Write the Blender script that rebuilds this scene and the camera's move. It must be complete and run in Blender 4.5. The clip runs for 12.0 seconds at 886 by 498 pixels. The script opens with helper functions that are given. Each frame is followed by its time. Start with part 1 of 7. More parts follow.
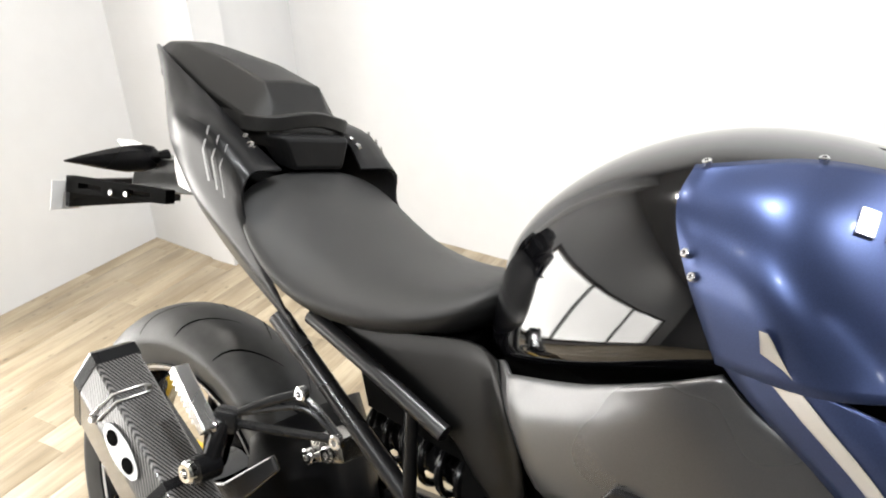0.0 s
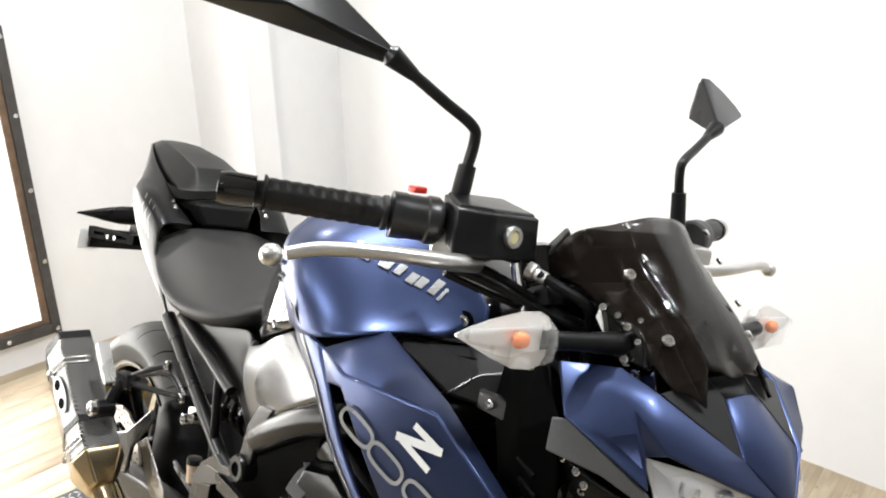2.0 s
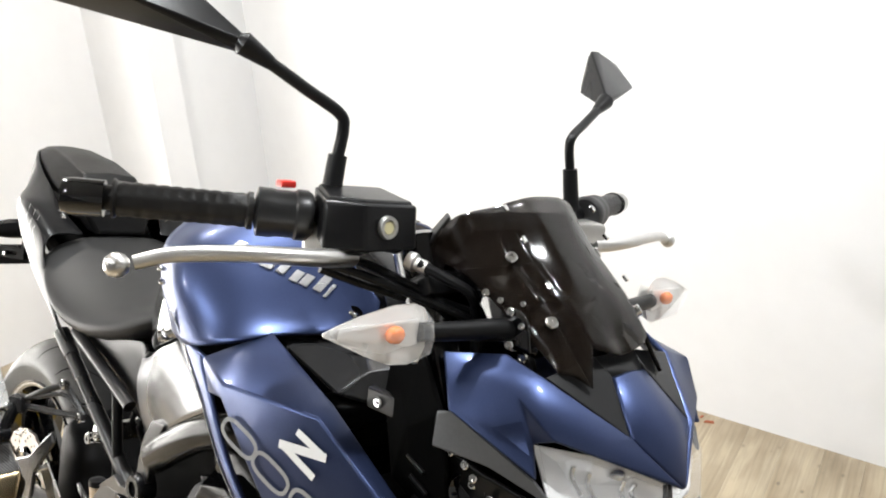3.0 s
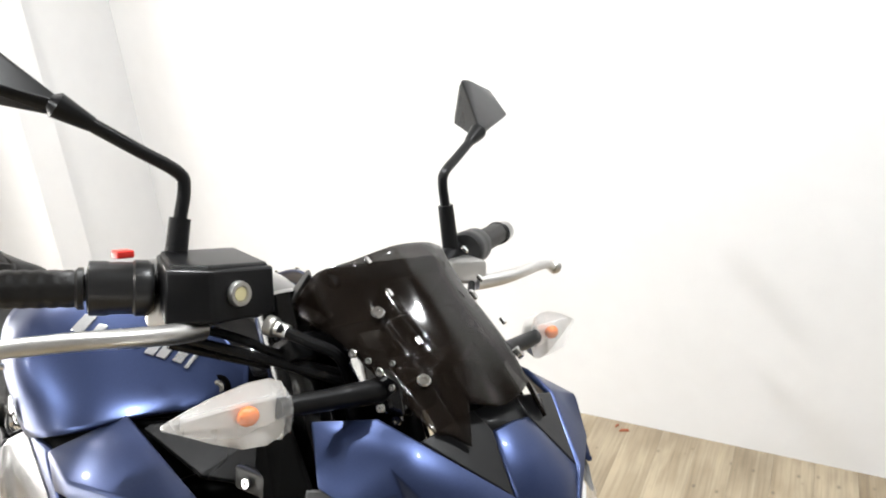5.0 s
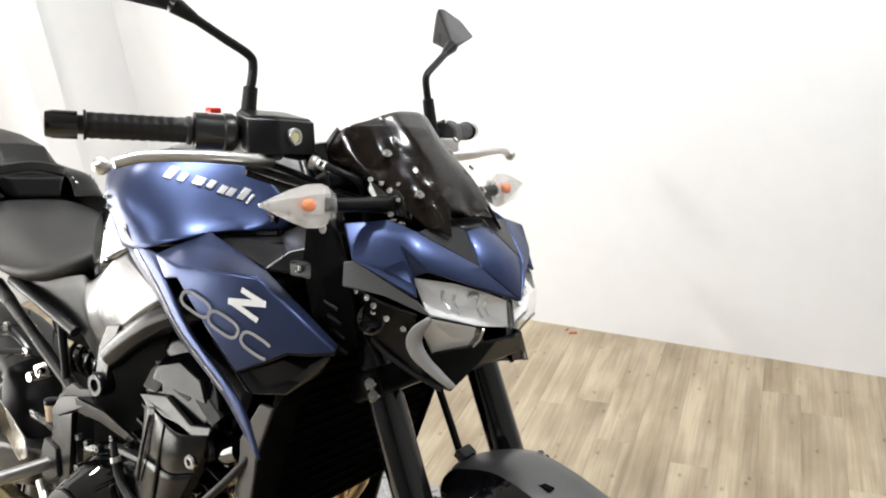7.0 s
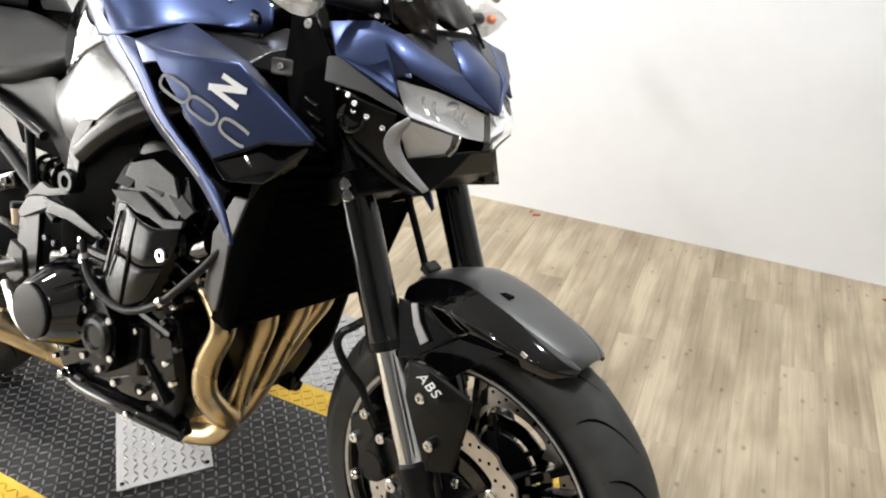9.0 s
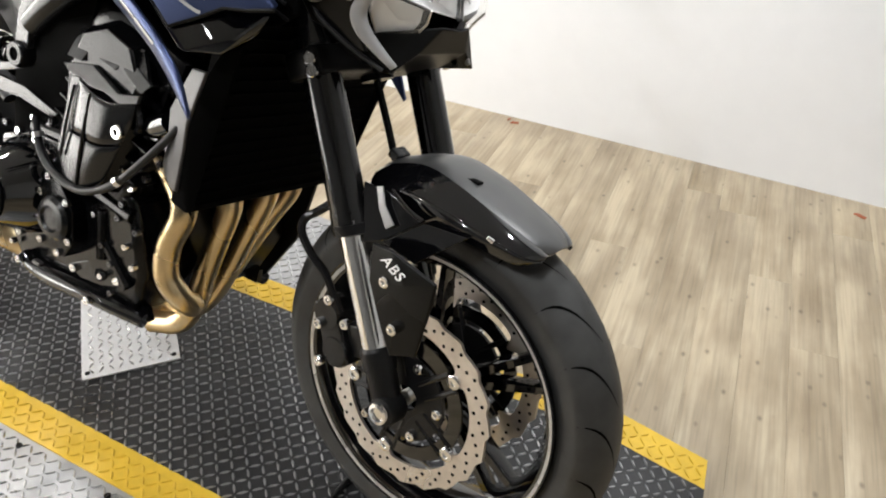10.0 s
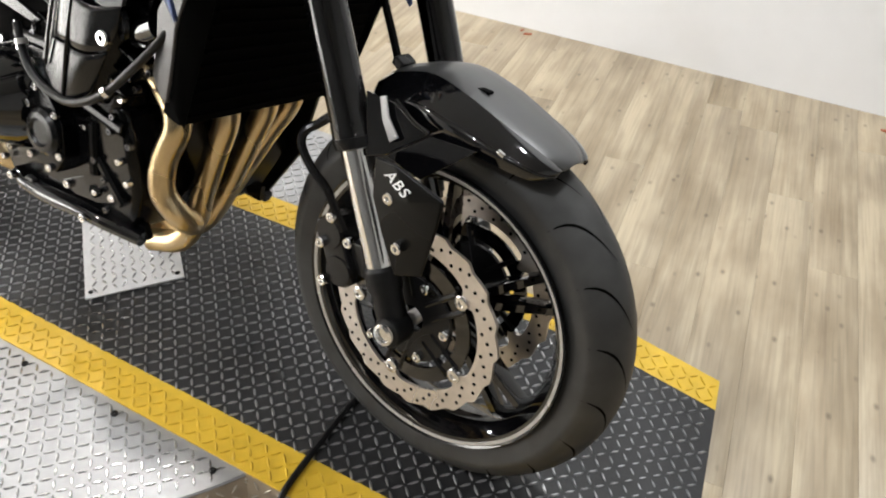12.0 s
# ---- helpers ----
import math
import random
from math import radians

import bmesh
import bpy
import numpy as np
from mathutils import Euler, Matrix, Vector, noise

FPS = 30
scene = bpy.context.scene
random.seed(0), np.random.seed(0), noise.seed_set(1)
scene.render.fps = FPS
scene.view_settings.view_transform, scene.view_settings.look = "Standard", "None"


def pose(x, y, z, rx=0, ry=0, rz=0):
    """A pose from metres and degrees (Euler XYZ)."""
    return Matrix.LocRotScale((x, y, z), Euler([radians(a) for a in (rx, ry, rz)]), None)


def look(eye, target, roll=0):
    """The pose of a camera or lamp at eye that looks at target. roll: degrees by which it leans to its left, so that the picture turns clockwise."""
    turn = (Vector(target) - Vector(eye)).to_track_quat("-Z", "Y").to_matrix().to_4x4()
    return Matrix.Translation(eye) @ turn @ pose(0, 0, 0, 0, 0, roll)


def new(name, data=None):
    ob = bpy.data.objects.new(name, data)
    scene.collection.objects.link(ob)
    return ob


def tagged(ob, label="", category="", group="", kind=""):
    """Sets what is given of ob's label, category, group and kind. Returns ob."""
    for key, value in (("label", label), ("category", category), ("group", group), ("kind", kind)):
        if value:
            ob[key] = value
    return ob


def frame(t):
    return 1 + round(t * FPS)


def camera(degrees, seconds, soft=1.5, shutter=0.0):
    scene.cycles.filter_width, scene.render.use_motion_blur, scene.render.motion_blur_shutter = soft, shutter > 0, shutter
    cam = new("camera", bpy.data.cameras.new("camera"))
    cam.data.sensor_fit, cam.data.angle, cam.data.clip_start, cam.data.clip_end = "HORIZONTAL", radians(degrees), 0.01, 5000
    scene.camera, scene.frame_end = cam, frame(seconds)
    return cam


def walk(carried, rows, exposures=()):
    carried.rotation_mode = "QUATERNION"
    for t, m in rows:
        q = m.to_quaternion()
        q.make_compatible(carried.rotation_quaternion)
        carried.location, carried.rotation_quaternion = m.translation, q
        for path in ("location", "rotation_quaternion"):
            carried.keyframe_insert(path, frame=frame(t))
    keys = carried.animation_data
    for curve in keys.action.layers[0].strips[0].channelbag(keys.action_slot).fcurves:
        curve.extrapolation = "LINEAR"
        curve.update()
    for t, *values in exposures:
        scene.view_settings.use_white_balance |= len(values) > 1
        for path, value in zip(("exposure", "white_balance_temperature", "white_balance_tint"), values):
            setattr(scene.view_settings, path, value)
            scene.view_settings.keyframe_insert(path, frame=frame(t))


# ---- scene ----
# The camera: carried along the right side of the motorcycle, then down to its front wheel.
cam = camera(61.44, 12.0, soft=2.0)
ROWS = [
    (0, 0.9728, -0.3969, 1.208, 63.7, 2.361, 36.845),
    (0.3, 1.0418, -0.479, 1.2197, 68.669, 2.692, 42.877),
    (0.5, 1.1164, -0.5503, 1.2297, 71.527, 1.333, 43.694),
    (0.7, 1.1783, -0.5703, 1.2549, 71.789, 1.769, 43.836),
    (1, 1.2804, -0.5654, 1.2613, 70.658, 1.097, 45.332),
    (1.2, 1.3716, -0.5317, 1.252, 71.813, 0.228, 48.644),
    (1.5, 1.5195, -0.4395, 1.2616, 71.704, -0.828, 49.887),
    (1.7, 1.5849, -0.4114, 1.2774, 72.851, 0.622, 49.955),
    (2, 1.63, -0.3762, 1.2662, 72.343, 1.641, 47.898),
    (2.5, 1.6426, -0.3394, 1.2604, 70.847, 3.03, 44.791),
    (3, 1.6533, -0.3087, 1.258, 71.01, 4.064, 42.453),
    (3.2, 1.6662, -0.2992, 1.2576, 71.109, 4.573, 41.565),
    (5, 1.6616, -0.2339, 1.2709, 71.636, 6.572, 35.019),
    (5.2, 1.6656, -0.2298, 1.2691, 71.533, 7.228, 34.246),
    (5.5, 1.6658, -0.2267, 1.2664, 71.297, 7.064, 34.443),
    (6, 1.7114, -0.2691, 1.2497, 70.635, 7.176, 37.395),
    (6.2, 1.737, -0.3089, 1.2481, 70.215, 7.479, 37.265),
    (6.5, 1.7714, -0.4123, 1.2426, 70.137, 6.984, 34.384),
    (6.7, 1.8096, -0.4805, 1.2478, 69.548, 6.68, 32.976),
    (8.3, 1.861, -0.6164, 1.1654, 66.303, 2.428, 31.623),
    (8.5, 1.8563, -0.6154, 1.1536, 65.265, 1.887, 31.402),
    (9, 1.8524, -0.6186, 1.131, 61.917, 0.449, 31.635),
    (9.5, 1.8561, -0.6179, 1.1046, 58.817, -0.652, 31.533),
    (10, 1.8668, -0.612, 1.0772, 55.801, -1.58, 30.96),
    (10.5, 1.876, -0.6101, 1.0424, 52.086, -2.537, 30.534),
    (11, 1.8728, -0.6104, 1.0152, 49.652, -3.237, 30.167),
    (11.3, 1.8677, -0.6058, 1.0001, 48.707, -3.874, 30.632),
    (11.5, 1.8586, -0.6174, 1.0149, 48.869, -3.833, 30.523),
    (11.7, 1.8503, -0.6121, 1.0235, 48.706, -3.491, 31.191),
    (12, 1.852, -0.5778, 1.0449, 49.622, -1.155, 31.661),
]
walk(cam, [(t, pose(x, y, z, rx, ry, rz)) for t, x, y, z, rx, ry, rz in ROWS])

# World and light: a small white photo booth, lit by added, unseen ceiling lamps and a meshed light window.
LEAN = -16.9           # the motorcycle rests on its side stand
STEER = -7.43          # its bars are turned a little to the right
FLOOR = -0.045         # the plate of the turntable lies at 0
world = bpy.data.worlds.new("world")
scene.world = world
world.use_nodes = True
world.node_tree.nodes["Background"].inputs[0].default_value = (0.9, 0.95, 1.0, 1)
world.node_tree.nodes["Background"].inputs[1].default_value = 0.05
scene.view_settings.exposure = 0.12
LAMP_POWER = 26.5
WINDOW_GLOW = 11.0
CEILING = 2.6
# lamps added out of view; places and shares fit the brightness wanted below
LAMPS = [(-0.6, 0.45, 0.85), (0.7, 0.45, 1.25), (1.95, 0.95, 1.1), (-0.6, -1.5, 0.7), (0.7, -1.5, 1.3), (1.85, -1.2, 0.2)]      # x, y, share of the power


def area_lamp(name, place, target, size, power, colour=(1, 1, 1)):
    lamp = bpy.data.lights.new(name, "AREA")
    lamp.shape, lamp.size, lamp.energy, lamp.color = "DISK", size, power, colour
    ob = new(name, lamp)
    ob.matrix_world = look(place, target)
    return ob


for lx, ly, share in LAMPS:
    area_lamp("ceiling_lamp_light", (lx, ly, CEILING - 0.06), (lx, ly + 0.001, 0), 0.13, LAMP_POWER * share, (1.0, 0.955, 0.89) if lx < 0 else (0.96, 0.985, 1.0))

# ---- materials ----


def material(name, colour, rough=0.5, metal=0.0, spec=0.5, coat=0.0, noise_scale=40.0, vary=0.12, bump=0.0, bump_scale=300.0,
             rough_vary=0.1, big_scale=3.0, emit=None, random_vary=0.0):
    m = bpy.data.materials.new(name)
    m.use_nodes = True
    n, l = m.node_tree.nodes, m.node_tree.links
    p = n["Principled BSDF"]
    p.inputs["Roughness"].default_value, p.inputs["Metallic"].default_value = rough, metal
    p.inputs["Specular IOR Level"].default_value, p.inputs["Coat Weight"].default_value = spec, coat
    p.inputs["Coat Roughness"].default_value = 0.05
    p.inputs["Base Color"].default_value = (*colour, 1)
    tc = n.new("ShaderNodeTexCoord")
    if vary > 0:
        mixes = []
        for scale, detail in ((noise_scale, 6), (big_scale, 3)):
            t = n.new("ShaderNodeTexNoise")
            t.inputs["Scale"].default_value, t.inputs["Detail"].default_value = scale, detail
            l.new(tc.outputs["Object"], t.inputs["Vector"])
            mixes.append(t)
        add = n.new("ShaderNodeMath")
        add.operation = "ADD"
        l.new(mixes[0].outputs["Fac"], add.inputs[0])
        l.new(mixes[1].outputs["Fac"], add.inputs[1])
        mr = n.new("ShaderNodeMapRange")
        mr.inputs["From Min"].default_value, mr.inputs["From Max"].default_value = 0.6, 1.4
        mr.inputs["To Min"].default_value, mr.inputs["To Max"].default_value = 1 - vary, 1 + vary
        l.new(add.outputs[0], mr.inputs["Value"])
        hsv = n.new("ShaderNodeHueSaturation")
        hsv.inputs["Color"].default_value = (*colour, 1)
        l.new(mr.outputs["Result"], hsv.inputs["Value"])
        l.new(hsv.outputs["Color"], p.inputs["Base Color"])
        rr = n.new("ShaderNodeMapRange")
        rr.inputs["From Min"].default_value, rr.inputs["From Max"].default_value = 0.3, 0.7
        rr.inputs["To Min"].default_value, rr.inputs["To Max"].default_value = max(0.02, rough - rough_vary), min(1, rough + rough_vary)
        l.new(mixes[1].outputs["Fac"], rr.inputs["Value"])
        l.new(rr.outputs["Result"], p.inputs["Roughness"])
    if bump > 0:
        t = n.new("ShaderNodeTexNoise")
        t.inputs["Scale"].default_value, t.inputs["Detail"].default_value = bump_scale, 5
        l.new(tc.outputs["Object"], t.inputs["Vector"])
        b = n.new("ShaderNodeBump")
        b.inputs["Strength"].default_value, b.inputs["Distance"].default_value = bump, 0.002
        l.new(t.outputs["Fac"], b.inputs["Height"])
        l.new(b.outputs["Normal"], p.inputs["Normal"])
    if emit:
        p.inputs["Emission Color"].default_value, p.inputs["Emission Strength"].default_value = (*emit[0], 1), emit[1]
    return m


def plank_material():
    m = material("plank_wood", (0.36, 0.26, 0.16), rough=0.42, vary=0)
    n, l = m.node_tree.nodes, m.node_tree.links
    p = n["Principled BSDF"]
    tc, info, mp = n.new("ShaderNodeTexCoord"), n.new("ShaderNodeObjectInfo"), n.new("ShaderNodeMapping")
    mp.inputs["Scale"].default_value = (15, 1.1, 1)
    comb = n.new("ShaderNodeCombineXYZ")
    mul = n.new("ShaderNodeMath")
    mul.operation, mul.inputs[1].default_value = "MULTIPLY", 40
    l.new(info.outputs["Random"], mul.inputs[0])
    l.new(mul.outputs[0], comb.inputs[1])
    l.new(mul.outputs[0], comb.inputs[2])
    l.new(comb.outputs[0], mp.inputs["Location"])
    l.new(tc.outputs["Object"], mp.inputs["Vector"])
    grain, patch = n.new("ShaderNodeTexNoise"), n.new("ShaderNodeTexNoise")
    grain.inputs["Scale"].default_value, grain.inputs["Detail"].default_value, grain.inputs["Distortion"].default_value = 1.6, 9, 0.9
    patch.inputs["Scale"].default_value, patch.inputs["Detail"].default_value = 0.9, 5
    l.new(mp.outputs[0], grain.inputs["Vector"])
    soft_map = n.new("ShaderNodeMapping")
    soft_map.inputs["Scale"].default_value = (9, 4, 1)
    l.new(comb.outputs[0], soft_map.inputs["Location"])
    l.new(tc.outputs["Object"], soft_map.inputs["Vector"])
    l.new(soft_map.outputs[0], patch.inputs["Vector"])
    add = n.new("ShaderNodeMath")
    add.operation = "MULTIPLY_ADD"
    l.new(patch.outputs["Fac"], add.inputs[0])
    add.inputs[1].default_value = 1.3
    l.new(grain.outputs["Fac"], add.inputs[2])
    add2 = n.new("ShaderNodeMath")
    add2.operation, add2.inputs[1].default_value = "MULTIPLY_ADD", 0.09
    l.new(info.outputs["Random"], add2.inputs[0])
    l.new(add.outputs[0], add2.inputs[2])
    ramp = n.new("ShaderNodeValToRGB")
    ramp.color_ramp.elements[0].position, ramp.color_ramp.elements[0].color = 0.30, (0.184, 0.136, 0.082, 1)
    ramp.color_ramp.elements[1].position, ramp.color_ramp.elements[1].color = 0.76, (0.438, 0.366, 0.258, 1)
    mid = ramp.color_ramp.elements.new(0.60)
    mid.color = (0.340, 0.275, 0.188, 1)
    mr = n.new("ShaderNodeMapRange")
    mr.inputs["From Min"].default_value, mr.inputs["From Max"].default_value = 0.16, 1.84
    l.new(add2.outputs[0], mr.inputs["Value"])
    l.new(mr.outputs["Result"], ramp.inputs["Fac"])
    # dark knots and nail specks
    vor = n.new("ShaderNodeTexVoronoi")
    vor.inputs["Scale"].default_value = 4.6
    mp2 = n.new("ShaderNodeMapping")
    mp2.inputs["Scale"].default_value = (5, 3, 1)
    l.new(comb.outputs[0], mp2.inputs["Location"])
    l.new(tc.outputs["Object"], mp2.inputs["Vector"])
    l.new(mp2.outputs[0], vor.inputs["Vector"])
    spot = n.new("ShaderNodeMapRange")
    spot.inputs["From Min"].default_value, spot.inputs["From Max"].default_value = 0.03, 0.16
    spot.inputs["To Min"].default_value, spot.inputs["To Max"].default_value = 0.5, 1.0
    l.new(vor.outputs["Distance"], spot.inputs["Value"])
    mix = n.new("ShaderNodeMix")
    mix.data_type, mix.blend_type = "RGBA", "MULTIPLY"
    mix.inputs[0].default_value = 1
    l.new(ramp.outputs["Color"], mix.inputs[6])
    # fine dark pores along the grain
    fine_map, fine = n.new("ShaderNodeMapping"), n.new("ShaderNodeTexNoise")
    fine_map.inputs["Scale"].default_value = (150, 5, 1)
    l.new(comb.outputs[0], fine_map.inputs["Location"])
    l.new(tc.outputs["Object"], fine_map.inputs["Vector"])
    l.new(fine_map.outputs[0], fine.inputs["Vector"])
    fine.inputs["Scale"].default_value, fine.inputs["Detail"].default_value = 1.0, 6
    pore = n.new("ShaderNodeMapRange")
    pore.inputs["From Min"].default_value, pore.inputs["From Max"].default_value = 0.34, 0.56
    pore.inputs["To Min"].default_value, pore.inputs["To Max"].default_value = 0.84, 1.03
    l.new(fine.outputs["Fac"], pore.inputs["Value"])
    both_ = n.new("ShaderNodeMath")
    both_.operation = "MULTIPLY"
    l.new(spot.outputs["Result"], both_.inputs[0])
    l.new(pore.outputs["Result"], both_.inputs[1])
    l.new(both_.outputs[0], mix.inputs[7])
    l.new(mix.outputs[2], p.inputs["Base Color"])
    b = n.new("ShaderNodeBump")
    b.inputs["Strength"].default_value, b.inputs["Distance"].default_value = 0.25, 0.001
    l.new(grain.outputs["Fac"], b.inputs["Height"])
    l.new(b.outputs["Normal"], p.inputs["Normal"])
    return m


def see_through(m, alpha):
    m.node_tree.nodes["Principled BSDF"].inputs["Alpha"].default_value = alpha
    return m


def carbon_material():
    m = material("carbon_fibre", (0.03, 0.03, 0.032), rough=0.22, vary=0, coat=0.6)
    n, l = m.node_tree.nodes, m.node_tree.links
    tc, mp, chk = n.new("ShaderNodeTexCoord"), n.new("ShaderNodeMapping"), n.new("ShaderNodeTexWave")
    mp.inputs["Rotation"].default_value = (0.4, 0.3, 0.8)
    chk.inputs["Scale"].default_value, chk.inputs["Distortion"].default_value = 130, 0.4
    l.new(tc.outputs["Object"], mp.inputs["Vector"])
    l.new(mp.outputs[0], chk.inputs["Vector"])
    ramp = n.new("ShaderNodeValToRGB")
    ramp.color_ramp.elements[0].color, ramp.color_ramp.elements[1].color = (0.008, 0.008, 0.009, 1), (0.14, 0.135, 0.13, 1)
    l.new(chk.outputs["Color"], ramp.inputs["Fac"])
    l.new(ramp.outputs["Color"], n["Principled BSDF"].inputs["Base Color"])
    return m


def glass_material(name, colour, rough=0.03, transmission=1.0):
    m = material(name, colour, rough=rough, vary=0)
    p = m.node_tree.nodes["Principled BSDF"]
    p.inputs["Alpha"].default_value = 1 - transmission
    return m


WHITE_WALL = material("white_wall_paint", (0.75, 0.755, 0.765), rough=0.75, noise_scale=14, vary=0.025, bump=0.08, bump_scale=120)
# unseen walls: their grey is set to keep reflections in black parts dark
GREY_WALL = material("dark_unseen_wall", (0.12, 0.12, 0.12), rough=0.8, vary=0.05)
PALE_WALL = material("mid_grey_unseen_wall", (0.36, 0.36, 0.36), rough=0.8, vary=0.04)
CEIL_WHITE = material("white_lamp_housing", (0.8, 0.8, 0.8), rough=0.6, vary=0.03)
# unseen ceiling, greyed so that upward-facing black parts reflect less
CEIL_GREY = material("grey_unseen_ceiling", (0.34, 0.34, 0.335), rough=0.85, vary=0.05)
PLANK = plank_material()
JOINT = material("dark_floor_joint", (0.22, 0.17, 0.11), rough=0.8)
SILVER_LUG = material("polished_tread_lug", (0.47, 0.47, 0.47), rough=0.25, metal=0.9, vary=0.1)
SILVER_PLATE = material("worn_aluminium_plate", (0.34, 0.34, 0.345), rough=0.5, metal=0.7, noise_scale=60, vary=0.15, bump=0.15, bump_scale=220)
PAD_PLATE = material("bare_aluminium_pad", (0.72, 0.72, 0.73), rough=0.5, metal=0.3, noise_scale=50, vary=0.12, bump=0.1, bump_scale=220)
BLACK_PLATE = material("worn_black_painted_plate", (0.017, 0.017, 0.018), rough=0.46, spec=0.42, noise_scale=55, vary=0.45, bump=0.2, bump_scale=260)
BLACK_LUG = material("scuffed_black_lug", (0.38, 0.38, 0.39), rough=0.32, metal=0.85, vary=0.45)
YELLOW_PLATE = material("worn_yellow_paint", (0.62, 0.40, 0.03), rough=0.42, noise_scale=45, vary=0.15, bump=0.15, bump_scale=260)
WINDOW_IRON = material("rusty_black_iron", (0.045, 0.042, 0.04), rough=0.6, noise_scale=25, vary=0.4, bump=0.3)
WINDOW_WOOD = material("weathered_brown_wood", (0.13, 0.085, 0.055), rough=0.7, noise_scale=30, vary=0.5, bump=0.4, bump_scale=80)
MESH_WIRE = material("galvanised_wire", (0.5, 0.5, 0.5), rough=0.4, metal=0.8)
WINDOW_LIGHT = material("window_daylight", (0.9, 0.9, 0.9), vary=0, emit=((1.0, 0.97, 0.92), WINDOW_GLOW))
LAMP_GLOW = material("lamp_diffuser", (0.9, 0.9, 0.9), vary=0, emit=((1.0, 0.97, 0.93), 12.0))
BLUE = material("candy_blue_satin_paint", (0.036, 0.052, 0.122), rough=0.36, metal=0.78, coat=0.1, noise_scale=900, vary=0.18, rough_vary=0.04)
GLOSS_BLACK = material("gloss_black_paint", (0.002, 0.002, 0.0025), rough=0.06, spec=0.6, coat=0.35, vary=0.1, rough_vary=0.02)
FENDER_BLACK = material("satin_black_mudguard_plastic", (0.028, 0.028, 0.0284), rough=0.36, spec=0.8, vary=0.1, rough_vary=0.03)
SATIN_BLACK = material("satin_black_plastic", (0.006, 0.006, 0.0065), rough=0.28, spec=0.24, noise_scale=120, vary=0.2, bump=0.06, bump_scale=700)
MATT_BLACK = material("matt_black_plastic", (0.0065, 0.0065, 0.007), rough=0.42, spec=0.2, noise_scale=120, vary=0.2, bump=0.12, bump_scale=700)
# base and sheen near zero: puts the shade of gaps and holes into the colour
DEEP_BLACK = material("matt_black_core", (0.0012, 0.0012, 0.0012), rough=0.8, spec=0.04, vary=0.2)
GREY_PANEL = material("metallic_graphite_grey_plastic", (0.045, 0.045, 0.047), rough=0.3, metal=0.35, noise_scale=700, vary=0.15, coat=0.15)
COVER_GREY = material("satin_graphite_paint", (0.092, 0.092, 0.094), rough=0.34, metal=0.65, coat=0.2, noise_scale=700, vary=0.12)
FORK_BLACK = material("black_anodised_fork_tube", (0.030, 0.030, 0.031), rough=0.14, metal=0.9, coat=0.5, vary=0.05, rough_vary=0.03)
MATT_GREY = material("matt_grey_plastic", (0.095, 0.095, 0.097), rough=0.5, spec=0.4, noise_scale=300, vary=0.12)
BLACK_PLASTIC = material("black_moulded_plastic", (0.003, 0.003, 0.003), rough=0.3, spec=0.14, vary=0.2, bump=0.04, bump_scale=600)
ENGINE_BLACK = material("black_engine_enamel", (0.0022, 0.0022, 0.0025), rough=0.18, spec=0.17, vary=0.2, rough_vary=0.06, bump=0.06, bump_scale=400)
ENGINE_GREY = material("dark_grey_cast_metal", (0.007, 0.007, 0.0075), rough=0.22, spec=0.3, metal=0.0, vary=0.25, bump=0.1, bump_scale=300)
CAST_GREY = material("grey_cast_metal", (0.030, 0.030, 0.031), rough=0.28, spec=0.45, metal=0.0, vary=0.25, bump=0.1, bump_scale=300)
SEAT_VINYL = material("black_seat_vinyl", (0.021, 0.0206, 0.0202), rough=0.45, spec=0.36, noise_scale=60, vary=0.12, bump=0.22, bump_scale=1400)
PILLION_VINYL = material("dark_brown_black_vinyl", (0.008, 0.0076, 0.0072), rough=0.42, spec=0.25, noise_scale=60, vary=0.12, bump=0.22, bump_scale=1400)
RUBBER = material("black_tyre_rubber", (0.030, 0.030, 0.0295), rough=0.52, spec=0.42, noise_scale=26, vary=0.5, big_scale=7.0, bump=0.12, bump_scale=500)
GRIP_RUBBER = material("black_grip_rubber", (0.006, 0.0055, 0.0052), rough=0.42, spec=0.35, vary=0.2, bump=0.2, bump_scale=500)
DARK_BOLT = material("blackened_steel_bolt", (0.10, 0.10, 0.105), rough=0.25, metal=0.9, vary=0.1)
CHROME = material("polished_steel", (0.75, 0.75, 0.75), rough=0.12, metal=1.0, vary=0.05, rough_vary=0.05)
ALU = material("brushed_aluminium", (0.62, 0.61, 0.59), rough=0.32, metal=1.0, vary=0.1)
DISC_STEEL = material("brake_disc_steel", (0.62, 0.57, 0.52), rough=0.34, metal=0.8, noise_scale=80, vary=0.15)
GOLD = material("heat_tinted_titanium_gold", (0.58, 0.46, 0.28), rough=0.27, metal=1.0, noise_scale=12, vary=0.25)
FRAME_SATIN = material("satin_black_frame_paint", (0.013, 0.013, 0.0136), rough=0.3, spec=0.45, vary=0.15)
# tan mixes dust with the plank floor's reflection, put into the colour
DUSTY_PLATE = material("dusty_floor_tinted_tread_plate", (0.26, 0.21, 0.155), rough=0.5, metal=0.35, noise_scale=40, vary=0.3, bump=0.2, bump_scale=200)
DUSTY_LUG = material("worn_bright_skirt_lug", (0.42, 0.38, 0.32), rough=0.35, metal=0.6, vary=0.2)
CARBON = carbon_material()
SMOKE = material("dark_smoked_acrylic", (0.008, 0.0055, 0.004), rough=0.09, spec=0.32, coat=0.0, vary=0.0)
see_through(SMOKE, 0.74)
CLEAR = glass_material("clear_lens_plastic", (0.9, 0.9, 0.9), 0.03, 0.9)
